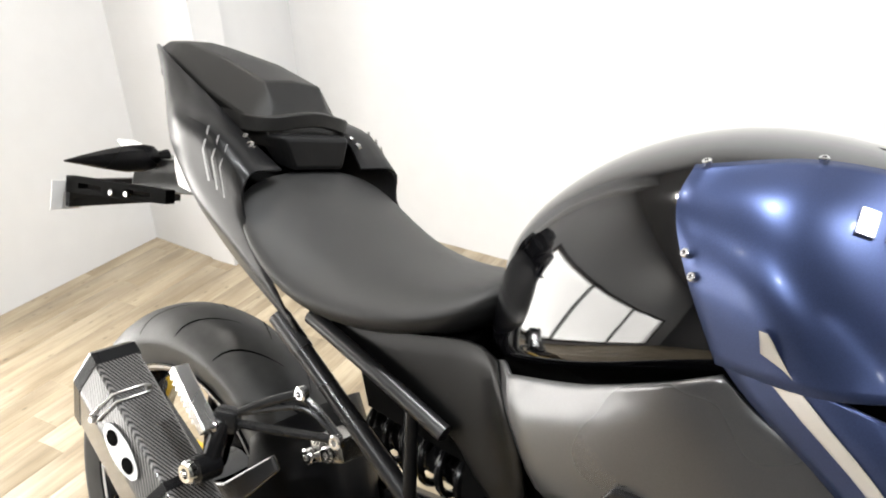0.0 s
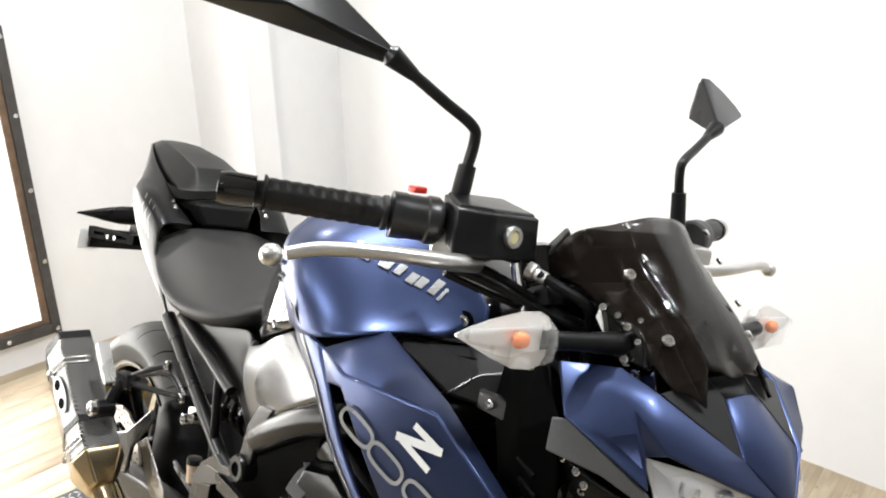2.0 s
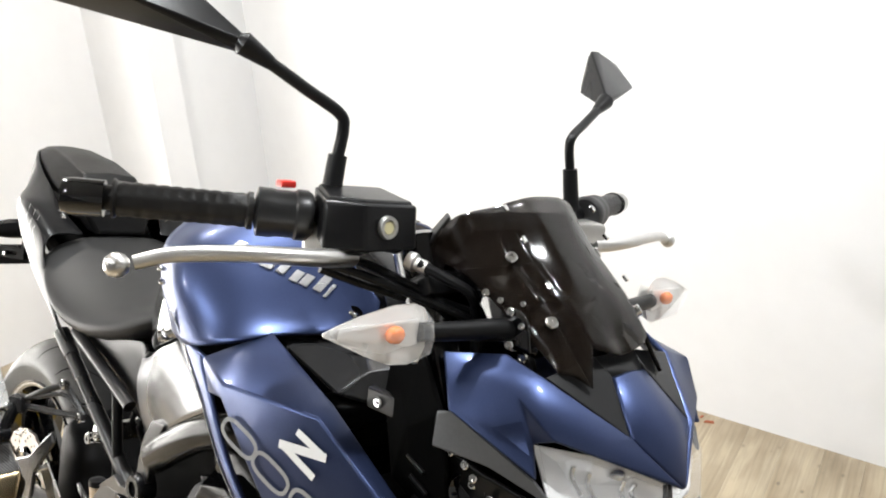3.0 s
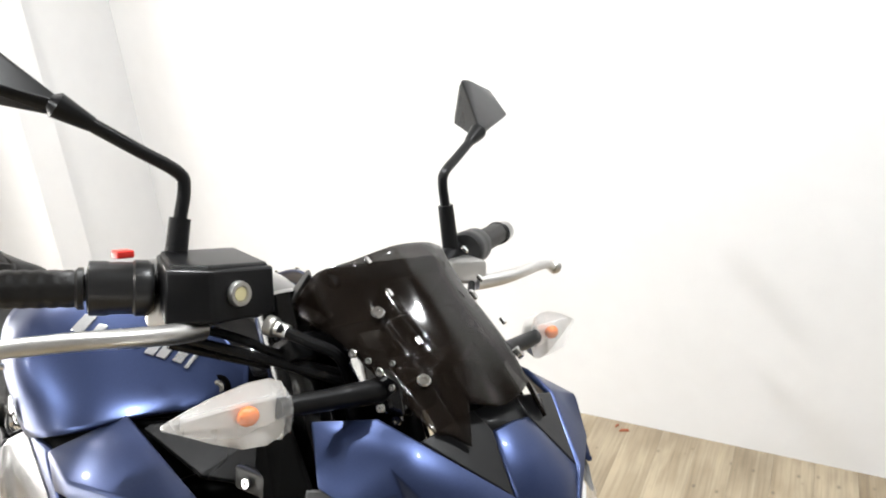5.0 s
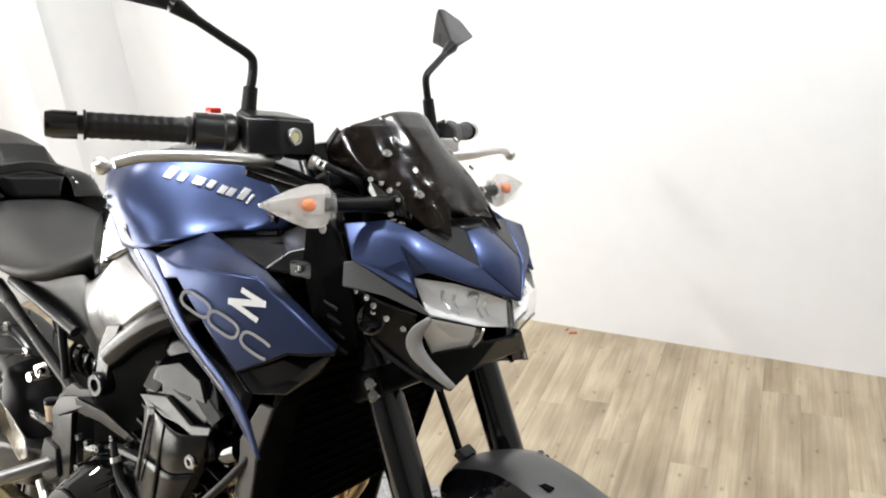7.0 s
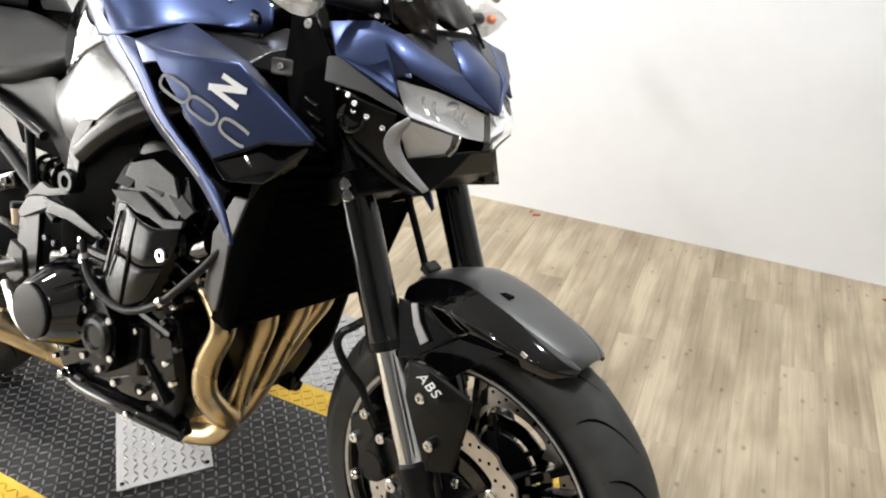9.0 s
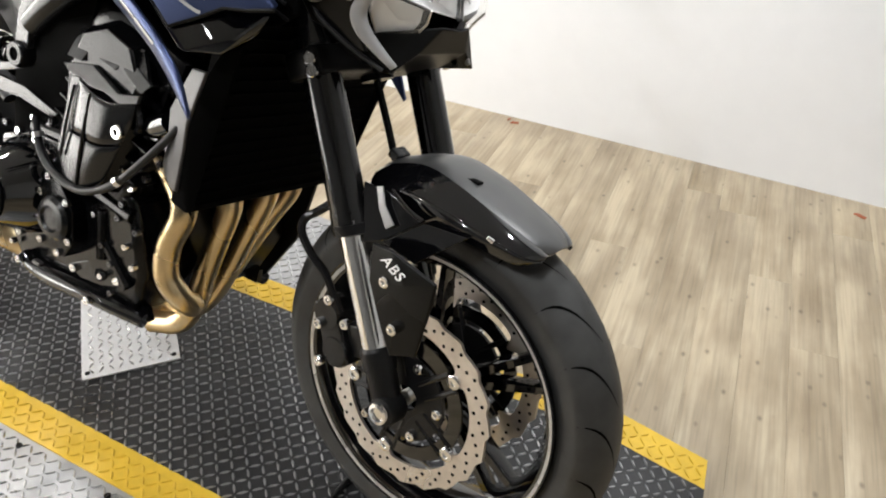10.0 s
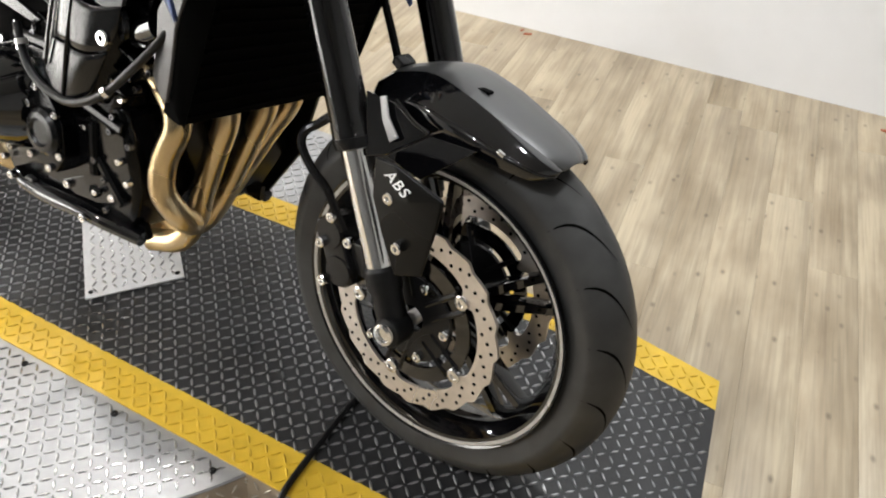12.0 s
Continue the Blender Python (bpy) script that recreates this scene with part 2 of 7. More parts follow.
LENS = material("sparkling_lens_plastic", (0.9, 0.9, 0.9), rough=0.05, spec=0.9, vary=0, bump=0.8, bump_scale=150)
see_through(LENS, 0.2)
LENS_BACK = material("silvered_lens_back", (0.8, 0.78, 0.75), rough=0.25, metal=0.5, vary=0.05)
AMBER = material("amber_bulb", (0.9, 0.22, 0.03), rough=0.25, vary=0)
RED = material("red_switch_plastic", (0.75, 0.03, 0.02), rough=0.4, vary=0)
SILVER_PAINT = material("silver_satin_paint", (0.34, 0.34, 0.345), rough=0.35, metal=0.25, vary=0.05)
GREY_PRINT = material("dull_grey_print", (0.17, 0.17, 0.172), rough=0.4, metal=0.2, vary=0.05)
EMBLEM = material("bright_silver_emblem", (0.62, 0.62, 0.63), rough=0.25, metal=0.8, vary=0.05)
MIRROR = material("mirror_glass", (0.9, 0.9, 0.9), rough=0.01, metal=1.0, vary=0)
WHITE_PRINT = material("white_print", (0.78, 0.78, 0.78), rough=0.4, vary=0.04)
SILVER_PRINT = material("silver_print", (0.50, 0.50, 0.51), rough=0.3, metal=0.7, vary=0.04)
REFLECTOR_LAMP = material("headlight_reflector", (0.98, 0.98, 0.985), rough=0.2, metal=0.15, vary=0)

# ---- building blocks ----
STEERING = Matrix.Translation((1.565, 0, 0)) @ Matrix.Rotation(radians(STEER), 4, Vector((-math.sin(radians(24.9)), 0, math.cos(radians(24.9))))) @ Matrix.Translation((-1.565, 0, 0))

FRONT_END = STEERING @ Matrix.Translation((-0.0108, 0.016, -0.0116))      # wheel, fork and mudguard share the nose's middle
WHEEL_POSE = FRONT_END @ Matrix.Translation((1.460, 0.0106, 0.3057)) @ Matrix.Rotation(0.0335, 4, "Z") @ Matrix.Rotation(0.0337, 4, "X") @ Matrix.Translation((-1.464, 0, -0.309))


def finish(bm, angle=35):
    bmesh.ops.recalc_face_normals(bm, faces=bm.faces)
    for f in bm.faces:
        f.smooth = True
    for e in bm.edges:
        if len(e.link_faces) == 2 and e.calc_face_angle(0) > radians(angle):
            e.smooth = False


def part(name, bm, mat, parent=None, label="", front=False, angle=35, thick=0.0, bevel=0.0, subdiv=0, soft=False):
    """One bmesh as one mesh object under a thing or a part."""
    finish(bm, angle)
    if front:
        bm.transform({"wheel": FRONT_END, "rim": WHEEL_POSE}.get(front, STEERING))
    me = bpy.data.meshes.new(name)
    bm.to_mesh(me)
    bm.free()
    for m in (mat if isinstance(mat, (list, tuple)) else [mat]):
        me.materials.append(m)
    ob = new(name, me)
    ob.parent = parent
    if thick:
        s = ob.modifiers.new("shell", "SOLIDIFY")
        s.thickness, s.offset = thick, 0
    if bevel:
        b = ob.modifiers.new("edge", "BEVEL")
        b.width, b.segments, b.limit_method, b.angle_limit = bevel, 3 if bevel > 0.004 else 2, "ANGLE", radians(min(40, angle))
        b.harden_normals = not soft
    if subdiv:
        s = ob.modifiers.new("round", "SUBSURF")
        s.levels = s.render_levels = subdiv
    if not subdiv and not soft and len(me.polygons) < 3000:
        w = ob.modifiers.new("shading", "WEIGHTED_NORMAL")
        w.keep_sharp = True
    if label:
        tagged(ob, label)
    return ob


def again(ob, m, parent=None):
    """Another part on the same mesh, at the pose m."""
    o = new(ob.name.split(".")[0], ob.data)
    o.parent = parent or ob.parent
    o.matrix_basis = m
    return o


def spline(points, n):
    """n points on a smooth curve through the given ones."""
    p = [Vector(q) for q in points]
    if len(p) == 2:
        return [p[0].lerp(p[1], i / (n - 1)) for i in range(n)]
    p = [2 * p[0] - p[1]] + p + [2 * p[-1] - p[-2]]
    out = []
    for i in range(n):
        u = i / (n - 1) * (len(p) - 3)
        k = min(int(u), len(p) - 4)
        t = u - k
        a, b, c, d = p[k:k + 4]
        out.append(0.5 * ((2 * b) + (c - a) * t + (2 * a - 5 * b + 4 * c - d) * t * t + (3 * b - a - 3 * c + d) * t ** 3))
    return out


def skin(bm, rings, closed=True, caps=True):
    """Faces between rings of equally many points."""
    vs = [[bm.verts.new(q) for q in r] for r in rings]
    k = len(vs[0])
    for a, b in zip(vs, vs[1:]):
        for i in range(k if closed else k - 1):
            j = (i + 1) % k
            bm.faces.new((a[i], a[j], b[j], b[i]))
    if caps and closed:
        bm.faces.new(list(reversed(vs[0])))
        bm.faces.new(vs[-1])
    return bm


def sheet(rows, nu=12, nv=12, smooth_v=True):
    """A curved skin through a net of points: rows of equally many."""
    rows = [spline(r, nu) for r in rows]
    if smooth_v:
        cols = [spline([r[i] for r in rows], nv) for i in range(nu)]
        rows = [[c[j] for c in cols] for j in range(nv)]
    return skin(bmesh.new(), rows, closed=False, caps=False)


def tube(path, r, seg=12, n=None, r2=None, bm=None, smooth=True):
    """A round bar along a smooth path."""
    bm = bm or bmesh.new()
    pts = spline(path, n or 6 * len(path)) if smooth and len(path) > 2 else [Vector(q) for q in path]
    rings, up = [], None
    for i, q in enumerate(pts):
        d = (pts[min(i + 1, len(pts) - 1)] - pts[max(i - 1, 0)]).normalized()
        up = d.orthogonal() if up is None else (up - d * up.dot(d))
        up.normalize()
        side = d.cross(up)
        rad = r if r2 is None else r + (r2 - r) * i / (len(pts) - 1)
        if callable(r):
            rad = r(i / (len(pts) - 1))
        rings.append([q + rad * (math.cos(2 * math.pi * a / seg) * up + math.sin(2 * math.pi * a / seg) * side) for a in range(seg)])
    return skin(bm, rings)


def lathe(profile, origin, axis, seg=48, bm=None, closed=False):
    """A turned body: profile of (radius, place along the axis)."""
    bm = bm or bmesh.new()
    axis = Vector(axis).normalized()
    u = axis.orthogonal().normalized()
    v = axis.cross(u)
    rings = [[Vector(origin) + axis * a + r * (math.cos(2 * math.pi * k / seg) * u + math.sin(2 * math.pi * k / seg) * v) for k in range(seg)] for r, a in profile]
    if closed:
        rings.append(rings[0])
        vs = [[bm.verts.new(q) for q in r] for r in rings[:-1]]
        for i in range(len(vs)):
            a, b = vs[i], vs[(i + 1) % len(vs)]
            for k in range(seg):
                j = (k + 1) % seg
                bm.faces.new((a[k], a[j], b[j], b[k]))
        return bm
    return skin(bm, rings)


def block(place, size, turn=None, bm=None, bevel=0.0):
    """A box with softened edges. turn: a 3x3 or Euler matrix."""
    b2 = bmesh.new()
    bmesh.ops.create_cube(b2, size=1)
    bmesh.ops.scale(b2, vec=size, verts=b2.verts)
    if bevel:
        bmesh.ops.bevel(b2, geom=b2.edges[:], offset=bevel, segments=2, affect="EDGES", profile=0.5)
    if turn is not None:
        b2.transform(turn.to_4x4())
    bmesh.ops.translate(b2, vec=place, verts=b2.verts)
    return joined(bm, b2)


def joined(bm, b2):
    if bm is None:
        return b2
    me = bpy.data.meshes.new("scratch")
    b2.to_mesh(me)
    bm.from_mesh(me)
    b2.free()
    bpy.data.meshes.remove(me)
    return bm


def prism(outline, depth, bm=None, bevel=0.0):
    """A plate: a closed outline of 3D points and the vector of its depth."""
    b2 = bmesh.new()
    bottom = [b2.verts.new(q) for q in outline]
    top = [b2.verts.new(Vector(q) + Vector(depth)) for q in outline]
    b2.faces.new(list(reversed(bottom)))
    b2.faces.new(top)
    for i in range(len(bottom)):
        j = (i + 1) % len(bottom)
        b2.faces.new((bottom[i], bottom[j], top[j], top[i]))
    bmesh.ops.recalc_face_normals(b2, faces=b2.faces)
    if bevel:
        bmesh.ops.bevel(b2, geom=b2.edges[:], offset=bevel, segments=2, affect="EDGES", profile=0.5)
    return joined(bm, b2)


def turned(axis_to):
    return Vector((0, 0, 1)).rotation_difference(Vector(axis_to)).to_matrix()


def bolt_mesh(bm, place, axis, r=0.006, h=0.005):
    """A socket-head screw."""
    lathe([(r * 0.5, -0.002), (r, -0.002), (r, h * 0.75), (r * 0.8, h), (r * 0.45, h), (r * 0.42, h * 0.45), (r * 0.1, h * 0.45)], place, axis, 12, bm)
    return bm


def bolts(parent, places, axis, r=0.006, h=0.005, mat=None, front=False, name="bolt"):
    for q in places:
        part(name, bolt_mesh(bmesh.new(), q, axis, r, h), mat or CHROME, parent, front=front)


def thing(name, label, category, group="", kind=""):
    return tagged(new(name), label, category, group, kind)


def hull(points, bm=None):
    """The convex body round some points."""
    b2 = bmesh.new()
    for q in points:
        b2.verts.new(q)
    got = bmesh.ops.convex_hull(b2, input=b2.verts)
    bmesh.ops.delete(b2, geom=[v for v in got["geom_interior"] if isinstance(v, bmesh.types.BMVert)], context="VERTS")
    bmesh.ops.dissolve_limit(b2, angle_limit=radians(2), verts=b2.verts, edges=b2.edges)
    return joined(bm, b2)


def facets(verts, faces):
    """A folded skin of flat faces."""
    bm = bmesh.new()
    vs = [bm.verts.new(q) for q in verts]
    for f in faces:
        bm.faces.new([vs[i] for i in f])
    return bm


def on_net(rows, u, v):
    """The place and normal on the smooth skin through a net, at u along the rows and v across them, 0 to 1."""
    def at(a, b):
        col = [spline(r, 101)[min(100, max(0, round(a * 100)))] for r in rows]
        return spline(col, 101)[min(100, max(0, round(b * 100)))]
    q = at(u, v)
    du, dv = at(min(1, u + 0.03), v) - at(max(0, u - 0.03), v), at(u, min(1, v + 0.03)) - at(u, max(0, v - 0.03))
    return q, du.cross(dv).normalized()


def ribbon(points, width, normal, h=0.0012, bm=None, closed=False):
    """A flat printed stroke of even width along points that lie on a surface."""
    bm = bm or bmesh.new()
    n = Vector(normal).normalized()
    p = [Vector(q) for q in points]
    k = len(p)
    left, right = [], []
    for i in range(k):
        a, b = (p[i - 1], p[(i + 1) % k]) if closed else (p[max(0, i - 1)], p[min(k - 1, i + 1)])
        side = (b - a).cross(n).normalized() * width / 2
        left.append(bm.verts.new(p[i] + side + n * h))
        right.append(bm.verts.new(p[i] - side + n * h))
    for i in range(k if closed else k - 1):
        j = (i + 1) % k
        bm.faces.new((left[i], left[j], right[j], right[i]))
    return bm

# ---- the room ----


def wall(name, a, b, z0, z1, outward, mat, thick=0.12):
    """A straight wall from a to b, thickened outwards."""
    o = Vector((*outward, 0)).normalized() * thick
    out = [Vector((*a, z0)), Vector((*b, z0)), Vector((*b, z1)), Vector((*a, z1))]
    return out, o


def wall_part(name, a, b, z0, z1, outward, label="", parent=None, mat=None):
    out, o = wall(name, a, b, z0, z1, outward, None)
    ob = part(name, prism(out, o), mat or WHITE_WALL, parent)
    return tagged(ob, label, "wall", kind="structure") if not parent else ob


def main_y(x):
    return 1.667 + 0.035 * x


def left_x(y):
    return -1.502 - 0.135 * y


PILLAR = [(left_x(1.068), 1.068), (-1.165, 1.078), (-1.30, main_y(-1.30))]
wall_part("wall_back", PILLAR[2], (4.0, main_y(4.0)), FLOOR, CEILING, (0, 1), "smooth white painted wall behind the motorcycle")
pillar = new("wall_pillar")
tagged(pillar, "white boxed-out corner of the painted wall", "wall", kind="structure")
wall_part("pillar_front", PILLAR[0], PILLAR[1], FLOOR, CEILING, (0, 1), parent=pillar)
wall_part("pillar_side", (PILLAR[1][0], PILLAR[1][1] + 0.001), PILLAR[2], FLOOR, CEILING, (-1, -0.1), parent=pillar)
# the wall at the motorcycle's tail, with the opening of the light window
WIN_Y0, WIN_Y1, WIN_Z0, WIN_Z1 = -2.60, 0.261, 0.132, 1.20
tail_wall = tagged(new("wall_tail"), "white painted wall with a meshed light window", "wall", kind="structure")
for nm, y0, y1, z0, z1 in (("wall_panel", WIN_Y1, 1.09, FLOOR, CEILING), ("wall_panel", -3.2, WIN_Y0, FLOOR, CEILING),
                           ("wall_panel", WIN_Y0, WIN_Y1, FLOOR, WIN_Z0), ("wall_panel", WIN_Y0, WIN_Y1, WIN_Z1, CEILING)):
    wall_part(nm, (left_x(y0), y0), (left_x(y1), y1), z0, z1, (-1, -0.135), parent=tail_wall)
# two walls added out of view, greyed to shape light and reflections
wall_part("wall_front", (4.0, main_y(4.0)), (4.0, -3.2), FLOOR, CEILING, (1, 0), "plain mid-grey wall, added out of view", mat=PALE_WALL)
wall_part("wall_near", (left_x(-3.2), -3.2), (4.0, -3.2), FLOOR, CEILING, (0, -1), "plain dark grey wall, added out of view", mat=GREY_WALL)
# ceiling added out of view; its grey dims what bounces down
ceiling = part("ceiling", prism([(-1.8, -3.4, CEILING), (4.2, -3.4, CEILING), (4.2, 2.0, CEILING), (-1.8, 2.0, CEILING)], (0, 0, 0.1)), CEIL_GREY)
tagged(ceiling, "plain grey ceiling, added out of view", "ceiling", kind="structure")


def ceiling_lamp(x, y):
    t = thing("ceiling_lamp", "round white flush ceiling lamp, added out of view", "lamp", "ceiling lamps")
    t.location = (x, y, CEILING)
    part("housing", lathe([(0.02, 0), (0.085, 0), (0.085, -0.035), (0.075, -0.05), (0.072, -0.03), (0.02, -0.03)], (0, 0, 0), (0, 0, 1), 40), CEIL_WHITE, t)
    part("diffuser", lathe([(0.01, -0.031), (0.071, -0.031), (0.066, -0.042), (0.01, -0.046)], (0, 0, 0), (0, 0, 1), 40), LAMP_GLOW, t, "glowing white diffuser")


for lx, ly, share in LAMPS:
    ceiling_lamp(lx, ly)

# light window: black iron frame, inner wooden slip, wire mesh, bright sky behind
WALL_N = Vector((0.991, 0.1338, 0))         # into the room


def win_pt(y, z, out=0.0):
    return Vector((left_x(y), y, z)) + WALL_N * out


window = thing("window_1", "tall light window with a black iron frame and wire mesh", "window", kind="structure")


def bar_on_wall(y0, y1, z0, z1, o0, o1):
    return prism([win_pt(y0, z0, o0), win_pt(y1, z0, o0), win_pt(y1, z1, o0), win_pt(y0, z1, o0)], WALL_N * (o1 - o0), bevel=0.003)


OY0, OY1, OZ0, OZ1 = WIN_Y0 - 0.06, 0.319, 0.068, 1.265
for y0, y1, z0, z1 in ((OY1 - 0.035, OY1, OZ0, OZ1), (OY0, OY0 + 0.035, OZ0, OZ1), (OY0 + 0.035, OY1 - 0.035, OZ0, OZ0 + 0.045), (OY0 + 0.035, OY1 - 0.035, OZ1 - 0.045, OZ1)):
    part("window_frame", bar_on_wall(y0, y1, z0, z1, 0.001, 0.03), WINDOW_IRON, window, "scuffed black iron frame bar")
for y0, y1, z0, z1 in ((OY1 - 0.062, OY1 - 0.035, OZ0 + 0.045, OZ1 - 0.045), (OY0 + 0.035, OY0 + 0.062, OZ0 + 0.045, OZ1 - 0.045),
                       (OY0 + 0.062, OY1 - 0.062, OZ0 + 0.045, OZ0 + 0.065), (OY0 + 0.062, OY1 - 0.062, OZ1 - 0.065, OZ1 - 0.045)):
    part("inner_slip", bar_on_wall(y0, y1, z0, z1, 0.0005, 0.018), WINDOW_WOOD, window, "weathered brown wooden slip")
for k in range(5):
    z = OZ0 + 0.02 + k * 0.285
    for y in (OY1 - 0.016, OY0 + 0.016):
        part("screw", bolt_mesh(bmesh.new(), win_pt(y, z, 0.03), WALL_N, 0.009, 0.006), CHROME, window)
for y in (-0.72, -1.66):
    part("mullion", bar_on_wall(y - 0.03, y + 0.03, OZ0 + 0.045, OZ1 - 0.045, 0.002, 0.028), WINDOW_IRON, window, "black iron mullion")
for k in range(12):
    part("screw", bolt_mesh(bmesh.new(), win_pt(OY1 - 0.2 - k * 0.22, OZ0 + 0.022, 0.03), WALL_N, 0.009, 0.006), CHROME, window)
wire = bmesh.new()
cell, dz = 0.022, 0.02
ny, nz = int((WIN_Y1 - WIN_Y0) / cell), int((WIN_Z1 - WIN_Z0) / dz)
for k in range(-nz, ny):
    for s in (1, -1):
        a0, a1 = (max(0, k), min(ny, k + nz))
        if a1 <= a0:
            continue
        p, q = [(WIN_Y0 + a * cell, WIN_Z0 + ((a - k) if s > 0 else nz - (a - k)) * dz) for a in (a0, a1)]
        tube([win_pt(p[0], p[1], 0.006 + 0.001 * s), win_pt(q[0], q[1], 0.006 + 0.001 * s)], 0.0011, 4, bm=wire)
part("wire_mesh", wire, MESH_WIRE, window, "diamond wire mesh", angle=80)
glow = part("backdrop", prism([win_pt(WIN_Y0 - 0.1, WIN_Z0 - 0.1, -0.14), win_pt(WIN_Y1 + 0.1, WIN_Z0 - 0.1, -0.14), win_pt(WIN_Y1 + 0.1, WIN_Z1 + 0.1, -0.14), win_pt(WIN_Y0 - 0.1, WIN_Z1 + 0.1, -0.14)], WALL_N * -0.01), WINDOW_LIGHT)
tagged(glow, "bright white daylight behind the meshed window", "backdrop", kind="structure")

# ---- turntable and deck ----
TT = Vector((0.72, 0.12, 0))
TT_R = 0.60
DECK_ANGLE = radians(3.0)
DECK_D = Vector((math.cos(DECK_ANGLE), math.sin(DECK_ANGLE), 0))        # along the deck
DECK_S = Vector((-DECK_D.y, DECK_D.x, 0))
DECK_C = Vector((0.90, 0.126, 0))
DECK_HALF, YELLOW = 0.302, 0.072
DECK_U0, DECK_KINK, DECK_U1 = -1.35, 0.76, 0.955      # flat up to the kink, then a ramp down to the floor
SKIRT = 0.020


def deck_end(v):
    """The ramp's foot is cut a little askew."""
    return DECK_U1 + (0.302 - v) * 0.114


def deck_z(u, v):
    return 0.0 if u < DECK_KINK else (FLOOR + 0.004) * (u - DECK_KINK) / (deck_end(v) - DECK_KINK)


def deck_pt(u, v, z=0.0):
    q = DECK_C + DECK_D * u + DECK_S * v
    return Vector((q.x, q.y, z))


def lug(bm, place, along, up=Vector((0, 0, 1)), length=0.0205, width=0.0054, h=0.0024):
    """One raised lens-shaped lug of tread plate."""
    a = (Vector(along) - up * up.dot(Vector(along))).normalized()
    s = up.cross(a)
    low, top = [], []
    for p, q in ((-0.5, 0), (-0.2, -0.42), (0.2, -0.42), (0.5, 0), (0.2, 0.42), (-0.2, 0.42)):
        low.append(bm.verts.new(place + a * (p * length) + s * (q * width)))
        top.append(bm.verts.new(place + a * (p * length * 0.66) + s * (q * width * 0.45) + up * h))
    bm.faces.new(top)
    for i in range(6):
        j = (i + 1) % 6
        bm.faces.new((low[i], low[j], top[j], top[i]))


def tread(inside, u0, u1, v0, v1, pitch=0.0185, z=0.0):
    """Lugs in the usual crosswise pattern where inside(u, v) holds."""
    bm = bmesh.new()
    slope = -(FLOOR + 0.004) / (DECK_U1 - DECK_KINK)
    for i in range(int((u1 - u0) / pitch) + 1):
        for j in range(int((v1 - v0) / pitch) + 1):
            u, v = u0 + i * pitch, v0 + j * pitch
            if inside(u, v) and u < deck_end(v) - 0.010:
                d = DECK_D + DECK_S if (i + j) % 2 else DECK_D - DECK_S
                on_ramp = u > DECK_KINK and z == 0.0
                lug(bm, deck_pt(u, v, z + (deck_z(u, v) if on_ramp else 0)), d, (Vector((0, 0, 1)) + DECK_D * slope).normalized() if on_ramp else Vector((0, 0, 1)))
    return bm


def on_disc(u, v):
    return (deck_pt(u, v) - TT).length < TT_R - 0.015 and abs(v) > DECK_HALF + 0.008


def plate_strip(v0, v1, thick=0.004):
    """A strip of the deck's plate, bent down at the ramp."""
    bm = bmesh.new()
    rings = []
    for ua, ub in ((DECK_U0, DECK_U0), (DECK_KINK, DECK_KINK), (deck_end(v0), deck_end(v1))):
        a, b = deck_z(ua, v0), deck_z(ub, v1)
        rings.append([deck_pt(ua, v0, a - thick), deck_pt(ub, v1, b - thick), deck_pt(ub, v1, b), deck_pt(ua, v0, a)])
    return skin(bm, rings)


turntable = thing("turntable", "round silver diamond-plate turntable set low on the floor", "turntable")
part("disc", lathe([(0.01, -0.010), (TT_R - 0.004, -0.010), (TT_R, -0.006), (TT_R - 0.003, -0.003), (0.01, -0.003)], TT, (0, 0, 1), 96), SILVER_PLATE, turntable)
tagged(part("tread_pattern", tread(on_disc, -0.8, 0.5, -0.65, 0.65, z=-0.003), SILVER_LUG, turntable), kind="stuff")
for u, v in ((-0.38, -0.322), (-0.16, -0.322), (0.065, -0.322), (0.285, -0.325), (-0.25, 0.322), (0.0, 0.322)):
    part("screw", bolt_mesh(bmesh.new(), deck_pt(u, v, -0.003), (0, 0, 1), 0.006, 0.004), ENGINE_GREY, turntable)
skirt = part("skirt", lathe([(TT_R - 0.02, FLOOR + 0.0015), (TT_R + SKIRT, FLOOR + 0.0015), (TT_R + 0.0005, -0.0075), (TT_R - 0.004, -0.0075)], TT, (0, 0, 1), 120, closed=True), DUSTY_PLATE, turntable, "dusty sloping tread-plate skirt, tinted by the reflected planks")
bm = bmesh.new()
skirt_drop = Vector((SKIRT, FLOOR + 0.009))
skirt_len = skirt_drop.length
for k in range(168):
    a = 2 * math.pi * k / 168
    out_ = Vector((math.cos(a), math.sin(a), 0))
    down = (out_ * skirt_drop.x + Vector((0, 0, skirt_drop.y))) / skirt_len
    along = Vector((-out_.y, out_.x, 0))
    for row in (0.3, 0.72):
        q = TT + out_ * TT_R + Vector((0, 0, -0.0075)) + down * (skirt_len * row)
        lug(bm, q, along + down * (1 if (k + (row > 0.5)) % 2 else -1), along.cross(down) * (1 if along.cross(down).z > 0 else -1), 0.019, 0.005, 0.0018)
tagged(part("tread_pattern", bm, DUSTY_LUG, turntable), kind="stuff")

